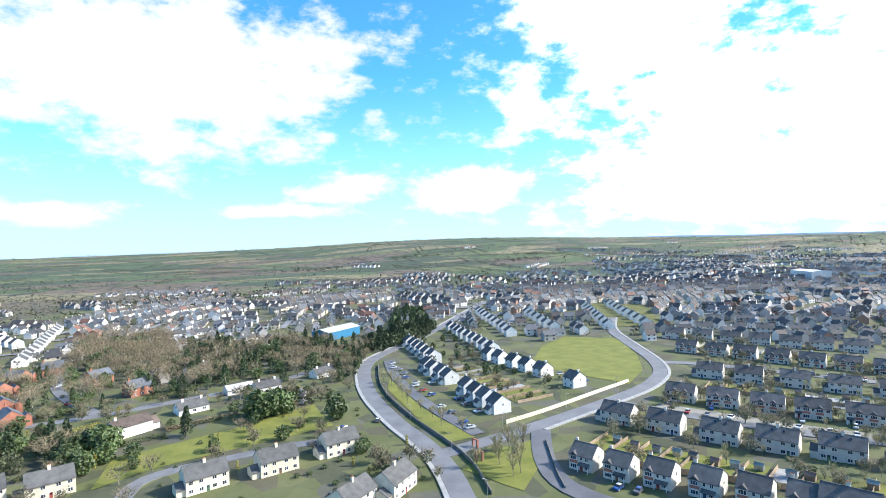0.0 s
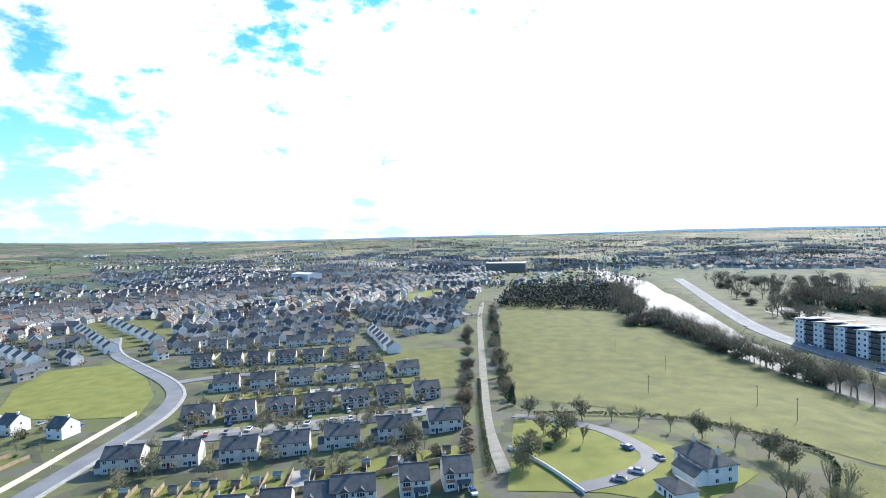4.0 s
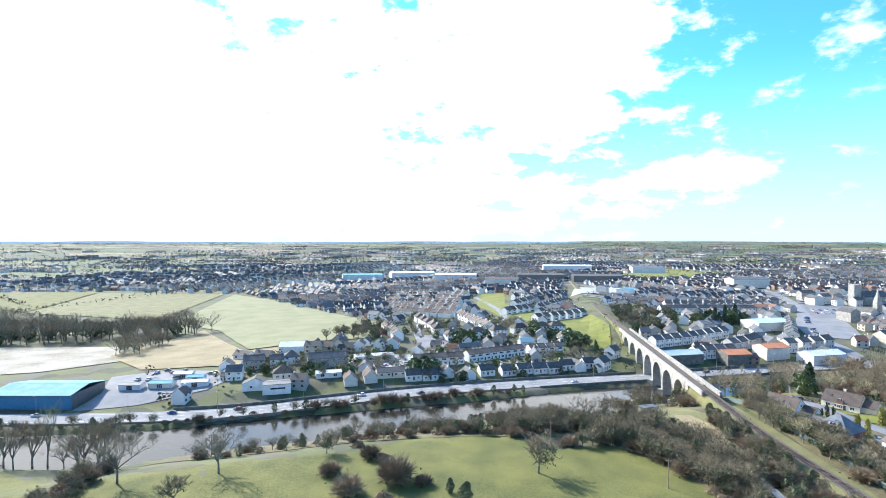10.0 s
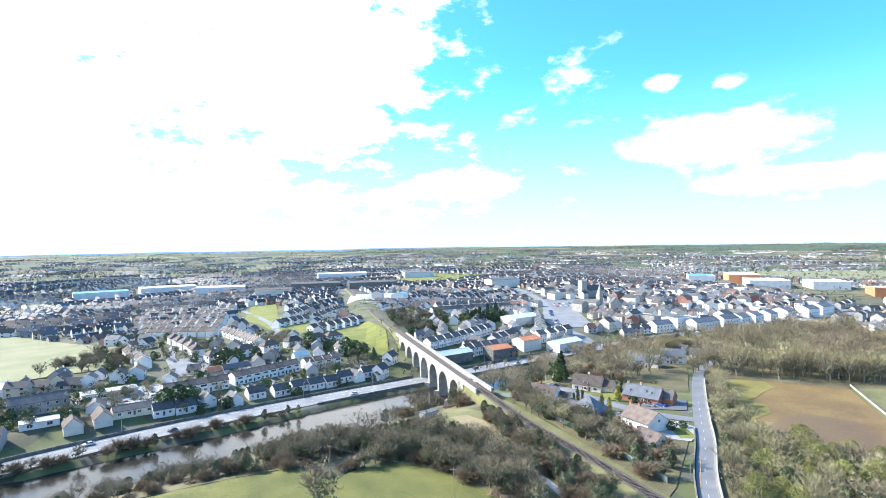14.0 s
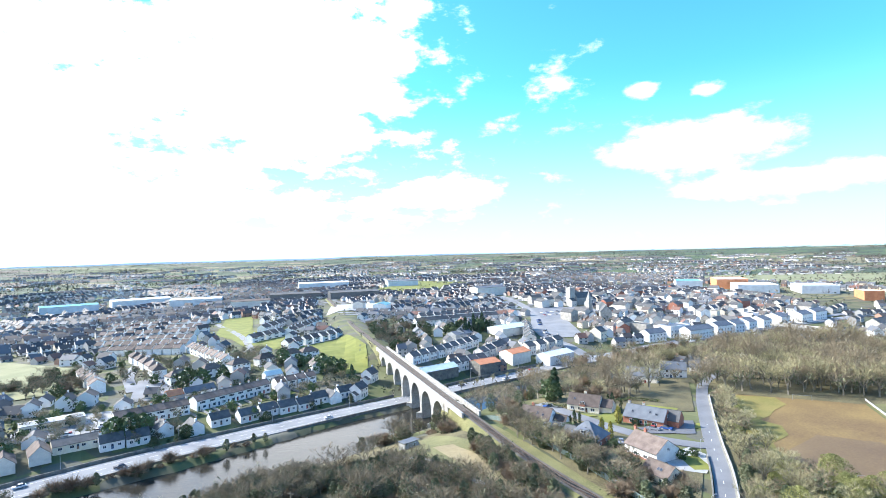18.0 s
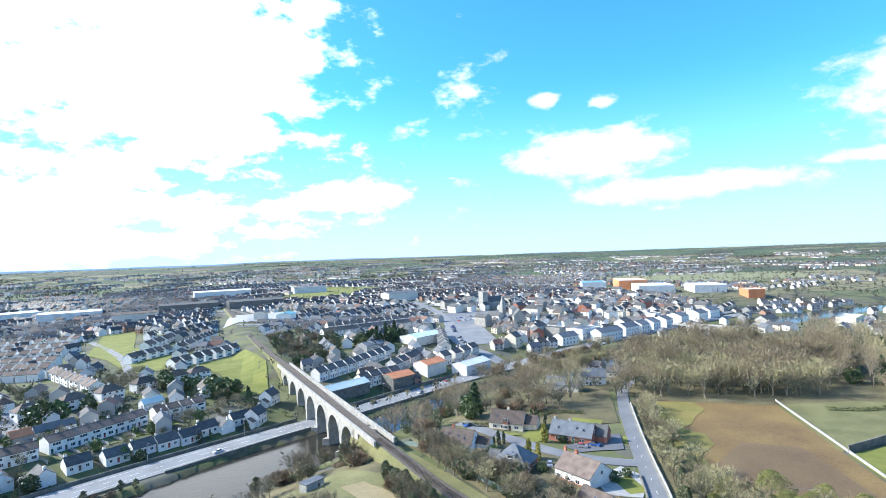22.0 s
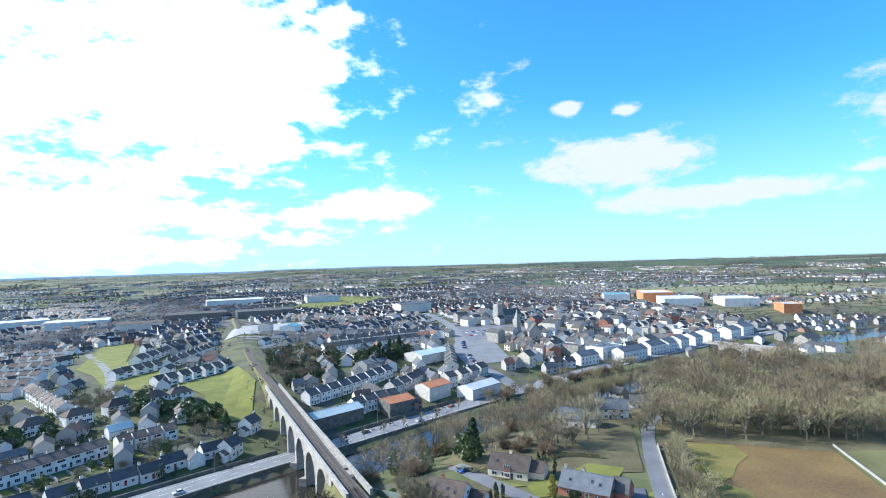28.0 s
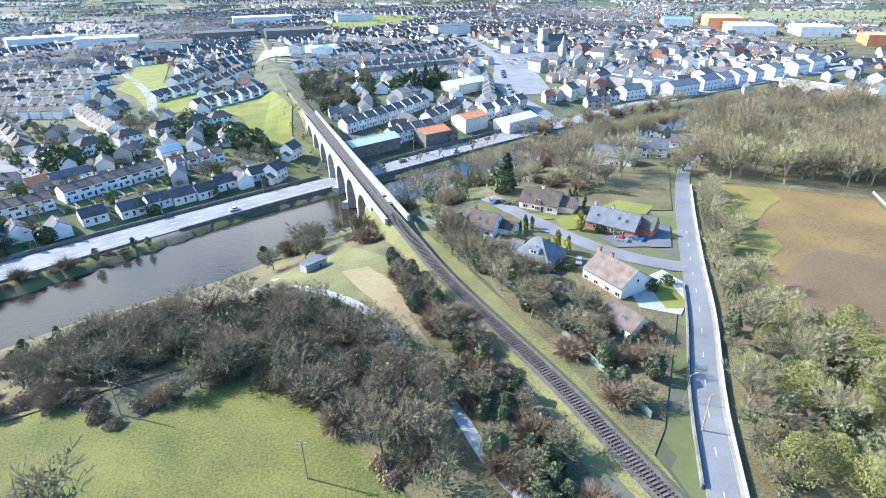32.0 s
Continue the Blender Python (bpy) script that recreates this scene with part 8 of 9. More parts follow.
def far_streets():
    rnd = random.Random(21)
    fine, plain, lanes = Joined(), Joined(), Joined()
    count = 0
    for k in range(6400):
        r = 190 + 2300 * rnd.random() ** 1.5
        az = rnd.uniform(-200, 88)
        x0, y0 = r * math.sin(radians(az)), 30 + r * math.cos(radians(az))
        if rnd.random() > built(x0, y0) or blocked(x0, y0):
            continue
        base = math.sin(x0 * 0.0041 + 1.3) * 1.4 + math.cos(y0 * 0.0037) * 1.1
        a = base + (math.pi / 2 if rnd.random() < 0.25 else 0)
        n = rnd.randint(5, 11)
        semi = rnd.random() < 0.5
        w = rnd.uniform(11, 13) if semi else rnd.uniform(7, 10)
        low = rnd.random() < 0.22
        step = (w + rnd.uniform(1.2, 3.5)) / K
        for side in (-1, 1):
            for i in range(n):
                u, v = (i - n / 2) * step, side * 10.5
                x, y = x0 + u * math.cos(a) - v * math.sin(a), y0 + u * math.sin(a) + v * math.cos(a)
                if not free(x, y) or blocked(x, y) or not free(x + 4, y) or not free(x, y + 4):
                    continue
                mark(x, y, 4.2)
                near = math.hypot(x, y - 40) < 800
                far_house(fine if near else plain, x, y, a + rnd.uniform(-0.04, 0.04), w * rnd.uniform(0.82, 0.97), rnd.uniform(6.4, 7.8), 2.6 if low else 4.7, rnd.uniform(2.2, 3.1), near)
                count += 1
        if count and rnd.random() < 0.8:
            ln = n * step / 2
            if r < 420 or any(blocked(x0 + s * ln * math.cos(a), y0 + s * ln * math.sin(a)) for s in (-1.1, -0.5, 0.5, 1.1)):
                continue
            p = np.array([(x0 + s * ln * math.cos(a) - q * 2.4 * math.sin(a), y0 + s * ln * math.sin(a) + q * 2.4 * math.cos(a), 0) for s, q in ((-1, -1), (1, -1), (1, 1), (-1, 1))])
            if not any(blocked(px, py) for px, py, _ in p):
                p[:, 2] = land(p[:, 0], p[:, 1]) + 0.5
                lanes.add(p, [(0, 1, 2, 3)], 0)
                mark(x0, y0, 4)
    for k in range(1500):
        x, y = rnd.uniform(105, 400), rnd.uniform(338, 650)
        if not free(x, y) or blocked(x, y) or y < bank(FAR_BANK, x) + 14:
            continue
        mark(x, y, 2.6)
        far_house(fine, x, y, radians(rnd.choice([18, 108, 30, 120])) + rnd.uniform(-0.1, 0.1), rnd.uniform(6, 11), rnd.uniform(5.5, 7.5), rnd.choice([2.8, 4.6, 5.2, 6.0]), rnd.uniform(1.8, 2.8), True)
    fine.done("suburb_houses", [M_FARWALL, M_FARROOF, M_GLASS], "rows of white and grey suburban houses with dark roofs", "houses")
    plain.done("distant_houses", [M_FARWALL, M_FARROOF, M_GLASS], "far rows of pale houses with dark roofs", "houses")
    lanes.done("suburb_streets", [M_ROADPALE], "pale residential streets among the houses", "streets")


# large sheds and commercial blocks
def block_thing(name, x, y, turn, w, d, h, wall, roof, label, cat="building", bands=0, ridge=0.0, windows=0, sink=1.0):
    root = tagged(new(name), label, cat)
    root.matrix_basis = pose(x, y, float(land(x, y)), 0, 0, turn)
    if name in ("shed", "shopping_centre", "retail_block", "apartment_block"):
        PLAN_BUILT.append(root)
    mark(x, y, max(w, d) / 2 * (0.9 if root in PLAN_BUILT else 0.65))
    if ridge:
        part("wall", walls_mesh(w, d, h, ridge, wall, foot=-2.0), root)
        part("roof", roof_mesh(w, d, h, ridge, roof), root)
    else:
        b = Build()
        b.box(-w / 2, -d / 2, -sink - 1, w / 2, d / 2, h)
        part("wall", b.mesh("wall", [wall]), root)
        t = Build()
        t.box(-w / 2 + 0.3, -d / 2 + 0.3, h, w / 2 - 0.3, d / 2 - 0.3, h + 0.15)
        part("roof", t.mesh("roof", [roof]), root)
        q = Build()
        for x0, y0, x1, y1 in ((-w / 2 - 0.1, -d / 2 - 0.1, w / 2 + 0.1, -d / 2 + 0.3), (-w / 2 - 0.1, d / 2 - 0.3, w / 2 + 0.1, d / 2 + 0.1), (-w / 2 - 0.1, -d / 2 + 0.3, -w / 2 + 0.3, d / 2 - 0.3), (w / 2 - 0.3, -d / 2 + 0.3, w / 2 + 0.1, d / 2 - 0.3)):
            q.box(x0, y0, h - 0.2, x1, y1, h + 0.6)
        part("parapet", q.mesh("parapet", [wall]), root)
    n = max(1, int(w / 3.6))
    for k in range(windows):
        for i in range(n):
            u = -w / 2 + w * (i + 0.5) / n
            part("window", window_mesh(1.4, 1.5, 1), root, at=pose(u, -d / 2 - 0.01, 1.0 + 3.1 * k))
    return root


def make_town():
    rnd = random.Random(5)
    tower = tagged(new("church_tower"), "grey stone church tower with corner pinnacles", "church")
    tower.matrix_basis = pose(199.4, 518.8, float(land(199.4, 518.8)), 0, 0, 20)
    b = Build()
    b.box(-4, -4, -2, 4, 4, 22)
    for s in (-1, 1):
        for t in (-1, 1):
            b.prism([(s * 3.6 - 0.6, t * 3.6 - 0.6), (s * 3.6 + 0.6, t * 3.6 - 0.6), (s * 3.6 + 0.6, t * 3.6 + 0.6), (s * 3.6 - 0.6, t * 3.6 + 0.6)], 22, 25.5, 0, 0.15)
    part("tower", b.mesh("tower", [M_STONE]), tower)
    block_thing("church_nave", 212.8, 523.1, 20, 26, 12, 9, M_STONE, M_SLATE, "grey stone church nave with slate roof", "church", ridge=6)
    block_thing("stone_church", 185.1, 412.7, 70, 22, 11, 10, M_STONE, M_SLATE, "stone church with steep slate roof", "church", ridge=6)
    sp_root = tagged(new("church_spire"), "slim stone spire beside the church", "church")
    sp_root.matrix_basis = pose(177.5, 425.1, float(land(177.5, 425.1)), 0, 0, 20)
    s = Build()
    s.box(-2.4, -2.4, -2, 2.4, 2.4, 16)
    s.prism([(-2.4, -2.4), (2.4, -2.4), (2.4, 2.4), (-2.4, 2.4)], 16, 27, 0, 0.06)
    part("spire", s.mesh("spire", [M_STONE]), sp_root)
    # white quay buildings
    for x, y, w, d, h, r in ((189.4, 352, 20, 11, 7, 3), (211.5, 363.9, 24, 14, 9, 0), (222, 354.2, 30, 12, 8.5, 3), (248.7, 368.2, 20, 12, 8, 3.2), (262.4, 373.3, 12, 16, 8, 3), (278.2, 380.5, 12, 16, 8, 3), (294.4, 385.9, 12, 16, 8, 3), (312.9, 391.4, 14, 18, 9, 3), (338.9, 397.7, 18, 14, 9, 3), (361.6, 409.2, 20, 14, 9, 3)):
        block_thing("quay_building", x, y, 18, w, d, h, M_WHITE, M_BLUESLATE, "white rendered building facing the river quay", ridge=r, windows=2)
    # town blocks
    for k in range(150):
        x, y = rnd.uniform(112, 390), rnd.uniform(345, 640)
        if not free(x, y) or blocked(x, y) or y < bank(FAR_BANK, x) + 22 or inside((x, y), [(409, 453.8), (517.5, 459.9), (503.4, 714.9), (407.9, 718.8)]):
            continue
        wall = rnd.choice([M_WHITE, M_WHITE, M_GREYREN, M_CREAM, M_BRICK, M_STONE, M_GREYREN])
        block_thing("town_building", x, y, rnd.choice([18, 108, 30, 120, 75]) + rnd.uniform(-6, 6), rnd.uniform(9, 18), rnd.uniform(8, 11), rnd.uniform(5.5, 8.8), wall, M_SLATE, {M_WHITE: "white rendered", M_GREYREN: "grey rendered", M_CREAM: "cream rendered", M_BRICK: "red brick", M_STONE: "grey stone"}[wall] + " town building under a slate roof", ridge=rnd.choice([2.6, 3.0, 3.4, 0.0, 2.6]), windows=2 if math.hypot(x, y - 40) < 380 else 1)
    # shopping centre
    block_thing("shopping_centre", 458.3, 644.2, 62, 60, 34, 11, M_ORANGE, M_SHEET, "orange and white shopping centre block", windows=0)
    block_thing("shopping_centre", 444.6, 582.3, 62, 54, 40, 8, M_SHEET, M_SHEET, "white clad shopping centre block")
    block_thing("shopping_centre", 490.8, 548.2, 62, 46, 34, 8, M_SHEET, M_SHEET, "white clad retail block")
    block_thing("retail_block", 491, 483.4, 62, 26, 16, 8, M_TERRACOTTA, M_FLATROOF, "terracotta clad retail block")
    block_thing("retail_block", 410.9, 656.8, 62, 40, 30, 10, M_SHEET, M_TEAL, "white retail block with teal roof")
    block_thing("apartment_block", 478.5, 330.6, 30, 34, 13, 8, M_CREAM, M_FLATROOF, "cream apartment block beyond the bridge", windows=2)
    block_thing("apartment_block", 404.5, 321.8, 25, 26, 12, 7, M_CREAM, M_FLATROOF, "cream riverside apartment block", windows=2)
    for x, y in ((308, 256.2), (335.9, 278.1), (356.2, 275.8), (340.5, 258)):
        block_thing("white_house", x, y, 30 + rnd.uniform(-9, 9), 13, 10, 7, M_WHITE, M_BLUESLATE, "white pitched-roof riverside house", ridge=3.5, windows=2)
    block_thing("stone_mill", 352.2, 344.5, 20, 26, 11, 9, M_STONE, M_SLATE, "old grey stone mill with slate roof", ridge=3.5, windows=2)
    # sheds north of the river
    for x, y, t, w, d, h, wl, rf, lb in ((36, 281.2, 29, 23, 8, 4, M_DARKSTONE, M_PALEGREEN, "low shed with pale green sheet roof"), (83.4, 307, 30, 14, 10, 5, M_GREYREN, M_TERRACOTTA, "shed with rusty orange roof"), (62.7, 290.8, 25, 13, 10, 5, M_DARKSTONE, M_TERRACOTTA, "curved rusty roofed shed"), (97, 371, 30, 24, 15, 4.5, M_GREYREN, M_PALEGREEN, "mart with pale sheeted roof"), (105.5, 305.4, 30, 20, 10, 5, M_WHITE, M_SHEET, "white shop with flat roof"),
                                         (61.7, 354.7, 30, 14, 9, 4, M_METAL, M_BLUESLATE, "blue grey metal yard shed"), (18.4, 510.9, 75, 18, 12, 8, M_WHITE, M_TEAL, "white and blue freight shed"), (-2.3, 551.1, 80, 14, 10, 7, M_GREYREN, M_SLATE, "grey slated station building"), (-82.3, 710.5, 10, 60, 30, 8, M_ZINC, M_SLATE, "large dark factory shed roof"), (-10.9, 709.3, 10, 60, 30, 8, M_ZINC, M_SLATE, "large dark factory shed roof"), (-120.8, 639.7, 12, 40, 16, 7, M_GREYREN, M_BROWNTILE, "long brown roofed school"),
                                         (-209.4, 751.6, 10, 60, 26, 8, M_SHEET, M_SHEET, "large white industrial shed"), (-63.8, 931.6, 10, 80, 30, 9, M_SHEET, M_SHEET, "large white industrial shed"), (63.6, 909.7, 10, 50, 24, 9, M_SHEET, M_BLUESLATE, "pale grey industrial shed"), (-298.3, 807.5, 30, 70, 30, 8, M_SHEET, M_SHEET, "long white metal factory shed"), (-356.6, 744.6, 30, 60, 26, 8, M_SHEET, M_TEAL, "factory shed with teal roof"), (149.9, 657.7, 20, 40, 18, 10, M_GREYREN, M_BLUESLATE, "long grey school block"),
                                         (-73, 250.8, 38, 6, 4.5, 2.8, M_METAL, M_TERRACOTTA, "rusty orange roofed yard shed"), (-65.2, 256.4, 38, 12, 4.5, 2.8, M_WHITE, M_ZINC, "long dark roofed yard shed"), (-39.5, 278.5, 36, 8, 4.5, 2.6, M_WHITE, M_PALEGREEN, "pale green roofed yard shed"), (-808.6, -84, 85, 60, 20, 14, M_ZINC, M_SHEET, "long office building with glass front"), (-698.5, -358.5, 60, 40, 24, 9, M_SHEET, M_SHEET, "white shed on the estate edge"), (-89.7, -344.9, 30, 30, 14, 5, M_BLUE, M_PALEGREEN, "blue fronted school with pale roof"), (274.8, 131.3, 20, 20, 9, 2.4, M_GREENFENCE, M_GREENFENCE, "low green roofed garden glasshouse")):
        block_thing("shed", x, y, t, w, d, h, wl, rf, lb, ridge=1.6)


make_town()


def make_apartments():
    ax, ay = -290, 103
    turn = 21
    root = tagged(new("apartment_building"), "five-storey white and dark apartment building with wavy roofs", "apartment building")
    root.matrix_basis = pose(ax, ay, 0.6, 0, 0, turn)
    L, D, H, n = 68.0, 12.0, 12.6, 6
    b = Build()
    b.box(0, 0.8, -2, L, D, H - 0.4)
    part("wall", b.mesh("wall", [M_ZINC]), root, "dark panel wall")
    pw = L / n
    for i in range(n):
        x0 = i * pw
        w = Build()
        w.box(x0 + 0.3, -0.4, -2, x0 + 6.0, 0.95, H - 0.2)
        part("bay", w.mesh("bay", [M_WHITE]), root, "white rendered bay")
        r = Build()
        r.solid([(x0 - 0.2, -1.2, H), (x0 + pw + 0.4, -1.2, H + 1.5), (x0 + pw + 0.4, D + 0.6, H + 1.5), (x0 - 0.2, D + 0.6, H), (x0 - 0.2, -1.2, H - 0.35), (x0 + pw + 0.4, -1.2, H + 1.1), (x0 + pw + 0.4, D + 0.6, H + 1.1), (x0 - 0.2, D + 0.6, H - 0.35)], [(0, 1, 2, 3), (7, 6, 5, 4), (0, 4, 5, 1), (1, 5, 6, 2), (2, 6, 7, 3), (3, 7, 4, 0)])
        part("roof", r.mesh("roof", [M_SHEET]), root, "pale sloping metal roof")
        for k in range(5):
            for u in (1.7, 4.4):
                part("window", window_mesh(1.2, 1.2, 1), root, at=pose(x0 + u, -0.41, 0.7 + 2.45 * k))
            q = Build()
            q.box(x0 + 6.2, -0.5, 0.1 + 2.45 * k, x0 + pw, 0.8, 0.25 + 2.45 * k)
            q.box(x0 + 6.2, -0.5, 0.25 + 2.45 * k, x0 + pw, -0.42, 1.0 + 2.45 * k, 1)
            part("balcony", q.mesh("balcony", [M_CONCRETE, M_GLASS]), root)
    e = Build()
    e.box(L, 2.0, -2, L + 0.5, D - 1.0, H + 1.2)
    part("gable", e.mesh("gable", [M_WHITE]), root, "white end wall")
    mark(-256.3, 122.5, 34)
    PLAN_BUILT.append(root)


make_apartments()


def make_blue_store():
    root = tagged(new("store"), "blue-walled store with teal double-pitched metal roof", "store")
    root.matrix_basis = pose(-202.5, 143.5, 0.8, 0, 0, 17)
    b = Build()
    b.box(-15, -10, -2, 15, 10, 5.2)
    part("wall", b.mesh("wall", [M_ZINC]), root)
    f = Build()
    f.box(-15.1, -10.15, 0, 15.1, -10.0, 5.0)
    part("fascia", f.mesh("fascia", [M_BLUE]), root, "blue shop front")
    for s in (-1, 1):
        part("roof", roof_mesh(15.2, 21, 5.2, 1.7, M_TEAL), root, "teal ribbed metal roof", at=pose(s * 7.6, 0, 0))
    mark(-207.9, 146.5, 18)
    PLAN_BUILT.append(root)


make_blue_store()
far_streets()


# ---------------------------------------------------------------- distant trees
def far_trees():
    rnd = np.random.RandomState(3)
    pyr = random.Random(9)
    spots = []
    for k in range(24000):
        r = 200 + 3600 * pyr.random() ** 1.7
        az = pyr.uniform(-200, 92)
        x, y = r * math.sin(radians(az)), 30 + r * math.cos(radians(az))
        if r < 900 and (not free(x, y) or blocked(x, y)):
            if blocked(x, y) or r < 230 or any((x - a) ** 2 + (y - c) ** 2 < 49 for a, c in HOMES):
                continue
            if pyr.random() < 0.6:
                spots.append((x, y, pyr.uniform(1.8, 3.6) if az < -130 or az > 150 else pyr.uniform(1.5, 2.8), r))
            continue
        if r < 620 and built(x, y) < 0.5 and pyr.random() < 0.9:
            continue
        if r > 1000 and pyr.random() < 0.35:
            continue
        if r > 650 and (az < -132 or az > 150) and built(x, y) < 0.3 and pyr.random() < 0.85:
            continue
        if not free(x, y) and r < 1500:
            continue
        spots.append((x, y, pyr.uniform(2.0, 5.0) * (1 + 0.15 * (r > 700)), r))
    for k in range(1150):   # hedgerows between fields
        r = 600 + 3600 * pyr.random() ** 1.1
        az = pyr.uniform(-200, 92)
        x, y = r * math.sin(radians(az)), 30 + r * math.cos(radians(az))
        if built(x, y) > 0.5 and pyr.random() < 0.7:
            continue
        a = math.sin(x * 0.002) * 2 + (math.pi / 2 if pyr.random() < 0.5 else 0)
        n = pyr.randint(14, 46)
        for i in range(n):
            px, py = x + math.cos(a) * i * 7, y + math.sin(a) * i * 7
            if free(px, py):
                spots.append((px, py, pyr.uniform(1.6, 3.6) + 0.6, math.hypot(px, py)))
    for k in range(9000):   # wooded country beyond the town
        r, az = 1250 + 2300 * pyr.random() ** 0.9, pyr.uniform(-118, 92)
        x, y = r * math.sin(radians(az)), 30 + r * math.cos(radians(az))
        if math.sin(x * 0.0052 + 1) + math.sin(y * 0.0061) + math.sin((x - y) * 0.0023) > -0.2 and free(x, y):
            spots.append((x, y, pyr.uniform(3.5, 7.0), r))
    for k in range(60):    # copses
        r = 560 + 2200 * pyr.random()
        az = pyr.uniform(-190, 80)
        x, y = r * math.sin(radians(az)), 30 + r * math.cos(radians(az))
        if built(x, y) > 0.8:
            continue
        for i in range(90):
            spots.append((x + pyr.gauss(0, 45), y + pyr.gauss(0, 26), pyr.uniform(3, 6), r))
    for i in range(6500):  # tree belts west and north-west of the town
        r, az = 580 + 1900 * pyr.random() ** 1.3, pyr.uniform(-104, -22)
        x, y = r * math.sin(radians(az)), 30 + r * math.cos(radians(az))
        if math.sin(x * 0.013 + 2) + math.sin(y * 0.017) + math.sin((x + y) * 0.006) > 0.25 and free(x, y) and not any(inside((x, y), q) for q in OPEN[:7]):
            spots.append((x, y, pyr.uniform(2.6, 5.4), r))
    for i in range(700):   # the wood at the lane's end
        x, y = pyr.uniform(-560, -410), pyr.uniform(-60, 50)
        spots.append((x, y, pyr.uniform(4, 7), 480))
    spots += [p for p in spots if p[3] < 600 for _ in range(2)]
    S = np.array([(a, b, s * 0.88) for a, b, s, r in spots])
    close = np.array([0.62 if r < 600 else 1.0 for a, b, s, r in spots])
    g = land(S[:, 0], S[:, 1])
    nq = 7
    n = len(S)
    off = rnd.normal(0, 1, (n, nq, 3))
    off /= np.linalg.norm(off, axis=2, keepdims=True)
    off *= rnd.uniform(0.25, 1.0, (n, nq, 1))
    c = off * np.array([0.85, 0.85, 1.0]) * S[:, None, 2:3]
    c[:, :, 0] += S[:, None, 0]
    c[:, :, 1] += S[:, None, 1]
    c[:, :, 2] += (g + S[:, 2] * 0.85)[:, None]
    u = rnd.normal(0, 1, (n, nq, 3))
    u /= np.linalg.norm(u, axis=2, keepdims=True)
    w = np.cross(u, rnd.normal(0, 1, (n, nq, 3)))
    w /= np.linalg.norm(w, axis=2, keepdims=True)
    sz = (S[:, 2] * 0.34 * close)[:, None, None] * rnd.uniform(0.6, 1.3, (n, nq, 1))
    quad = np.stack([c - u * sz, c - w * sz * 0.6, c + u * sz, c + w * sz * 0.6], 2).reshape(-1, 3)
    pick = np.repeat(rnd.rand(n) < 0.27, nq)
    quads = quad.reshape(-1, 4, 3)
    for name, sel, mat, label in (("distant_trees", ~pick, M_FARTREE, "bare hedgerow trees and copses in the distance"), ("distant_evergreens", pick, M_FARGREEN, "dark evergreen trees among the houses")):
        v = quads[sel].reshape(-1, 3)
        me = bulk_mesh(name, v, np.arange(len(v)), np.full(len(v) // 4, 4), [mat])
        tagged(new(name, me), label, "trees", kind="stuff")


far_trees()

# ---------------------------------------------------------------- vehicles
def car_mesh_parts():
    body, cab = Build(), Build()
    prof = [(-2.1, 0.35), (-2.15, 0.75), (-1.95, 0.92), (-0.95, 0.98), (1.35, 0.98), (1.95, 0.88), (2.1, 0.7), (2.1, 0.35)]
    n = len(prof)
    for s in (-1, 1):
        body.v += [(x, s * (0.86 if z > 0.9 else 0.9), z) for x, z in prof]
    body.f += [tuple(range(n - 1, -1, -1)), tuple(range(n, 2 * n))] + [(i, (i + 1) % n, n + (i + 1) % n, n + i) for i in range(n)]
    body.m += [0] * len(body.f)
    low = [(-1.0, 0.97), (-0.35, 1.45), (1.05, 1.47), (1.7, 0.97)]
    cab.v += [(x, s * (0.84 if z < 1 else 0.66), z) for s in (-1, 1) for x, z in low]
    cab.f += [(3, 2, 1, 0), (4, 5, 6, 7), (0, 1, 5, 4), (2, 3, 7, 6)]
    cab.m += [1, 1, 1, 1]
    cab.f.append((1, 2, 6, 5))
    cab.m.append(0)
    wheel = Build()
    ring = [(math.cos(i * math.pi / 5) * 0.32, math.sin(i * math.pi / 5) * 0.32) for i in range(10)]
    for y in (-0.1, 0.1):
        wheel.v += [(x, y, z) for x, z in ring]
    wheel.f += [tuple(range(9, -1, -1)), tuple(range(10, 20))] + [(i, (i + 1) % 10, 10 + (i + 1) % 10, 10 + i) for i in range(10)]
    wheel.m += [1, 1] + [0] * 10
    return body.mesh("body", [M_PAINT]), cab.mesh("cabin", [M_PAINT, M_GLASS]), wheel.mesh("wheel", [M_TYRE, M_METAL])


CAR = car_mesh_parts()


def car(x, y, turn, z=None, lift=0.26):
    root = tagged(new("car"), "parked car with dark windows on the asphalt", "car", "parked cars")
    root.matrix_basis = pose(x, y, (ground_at(x, y) if z is None else z) + lift, 0, 0, turn)
    part("body", CAR[0], root)
    part("cabin", CAR[1], root)
    for wx in (-1.35, 1.3):
        for s in (-1, 1):
            part("wheel", CAR[2], root, at=pose(wx, s * 0.82, 0.32))
    return root


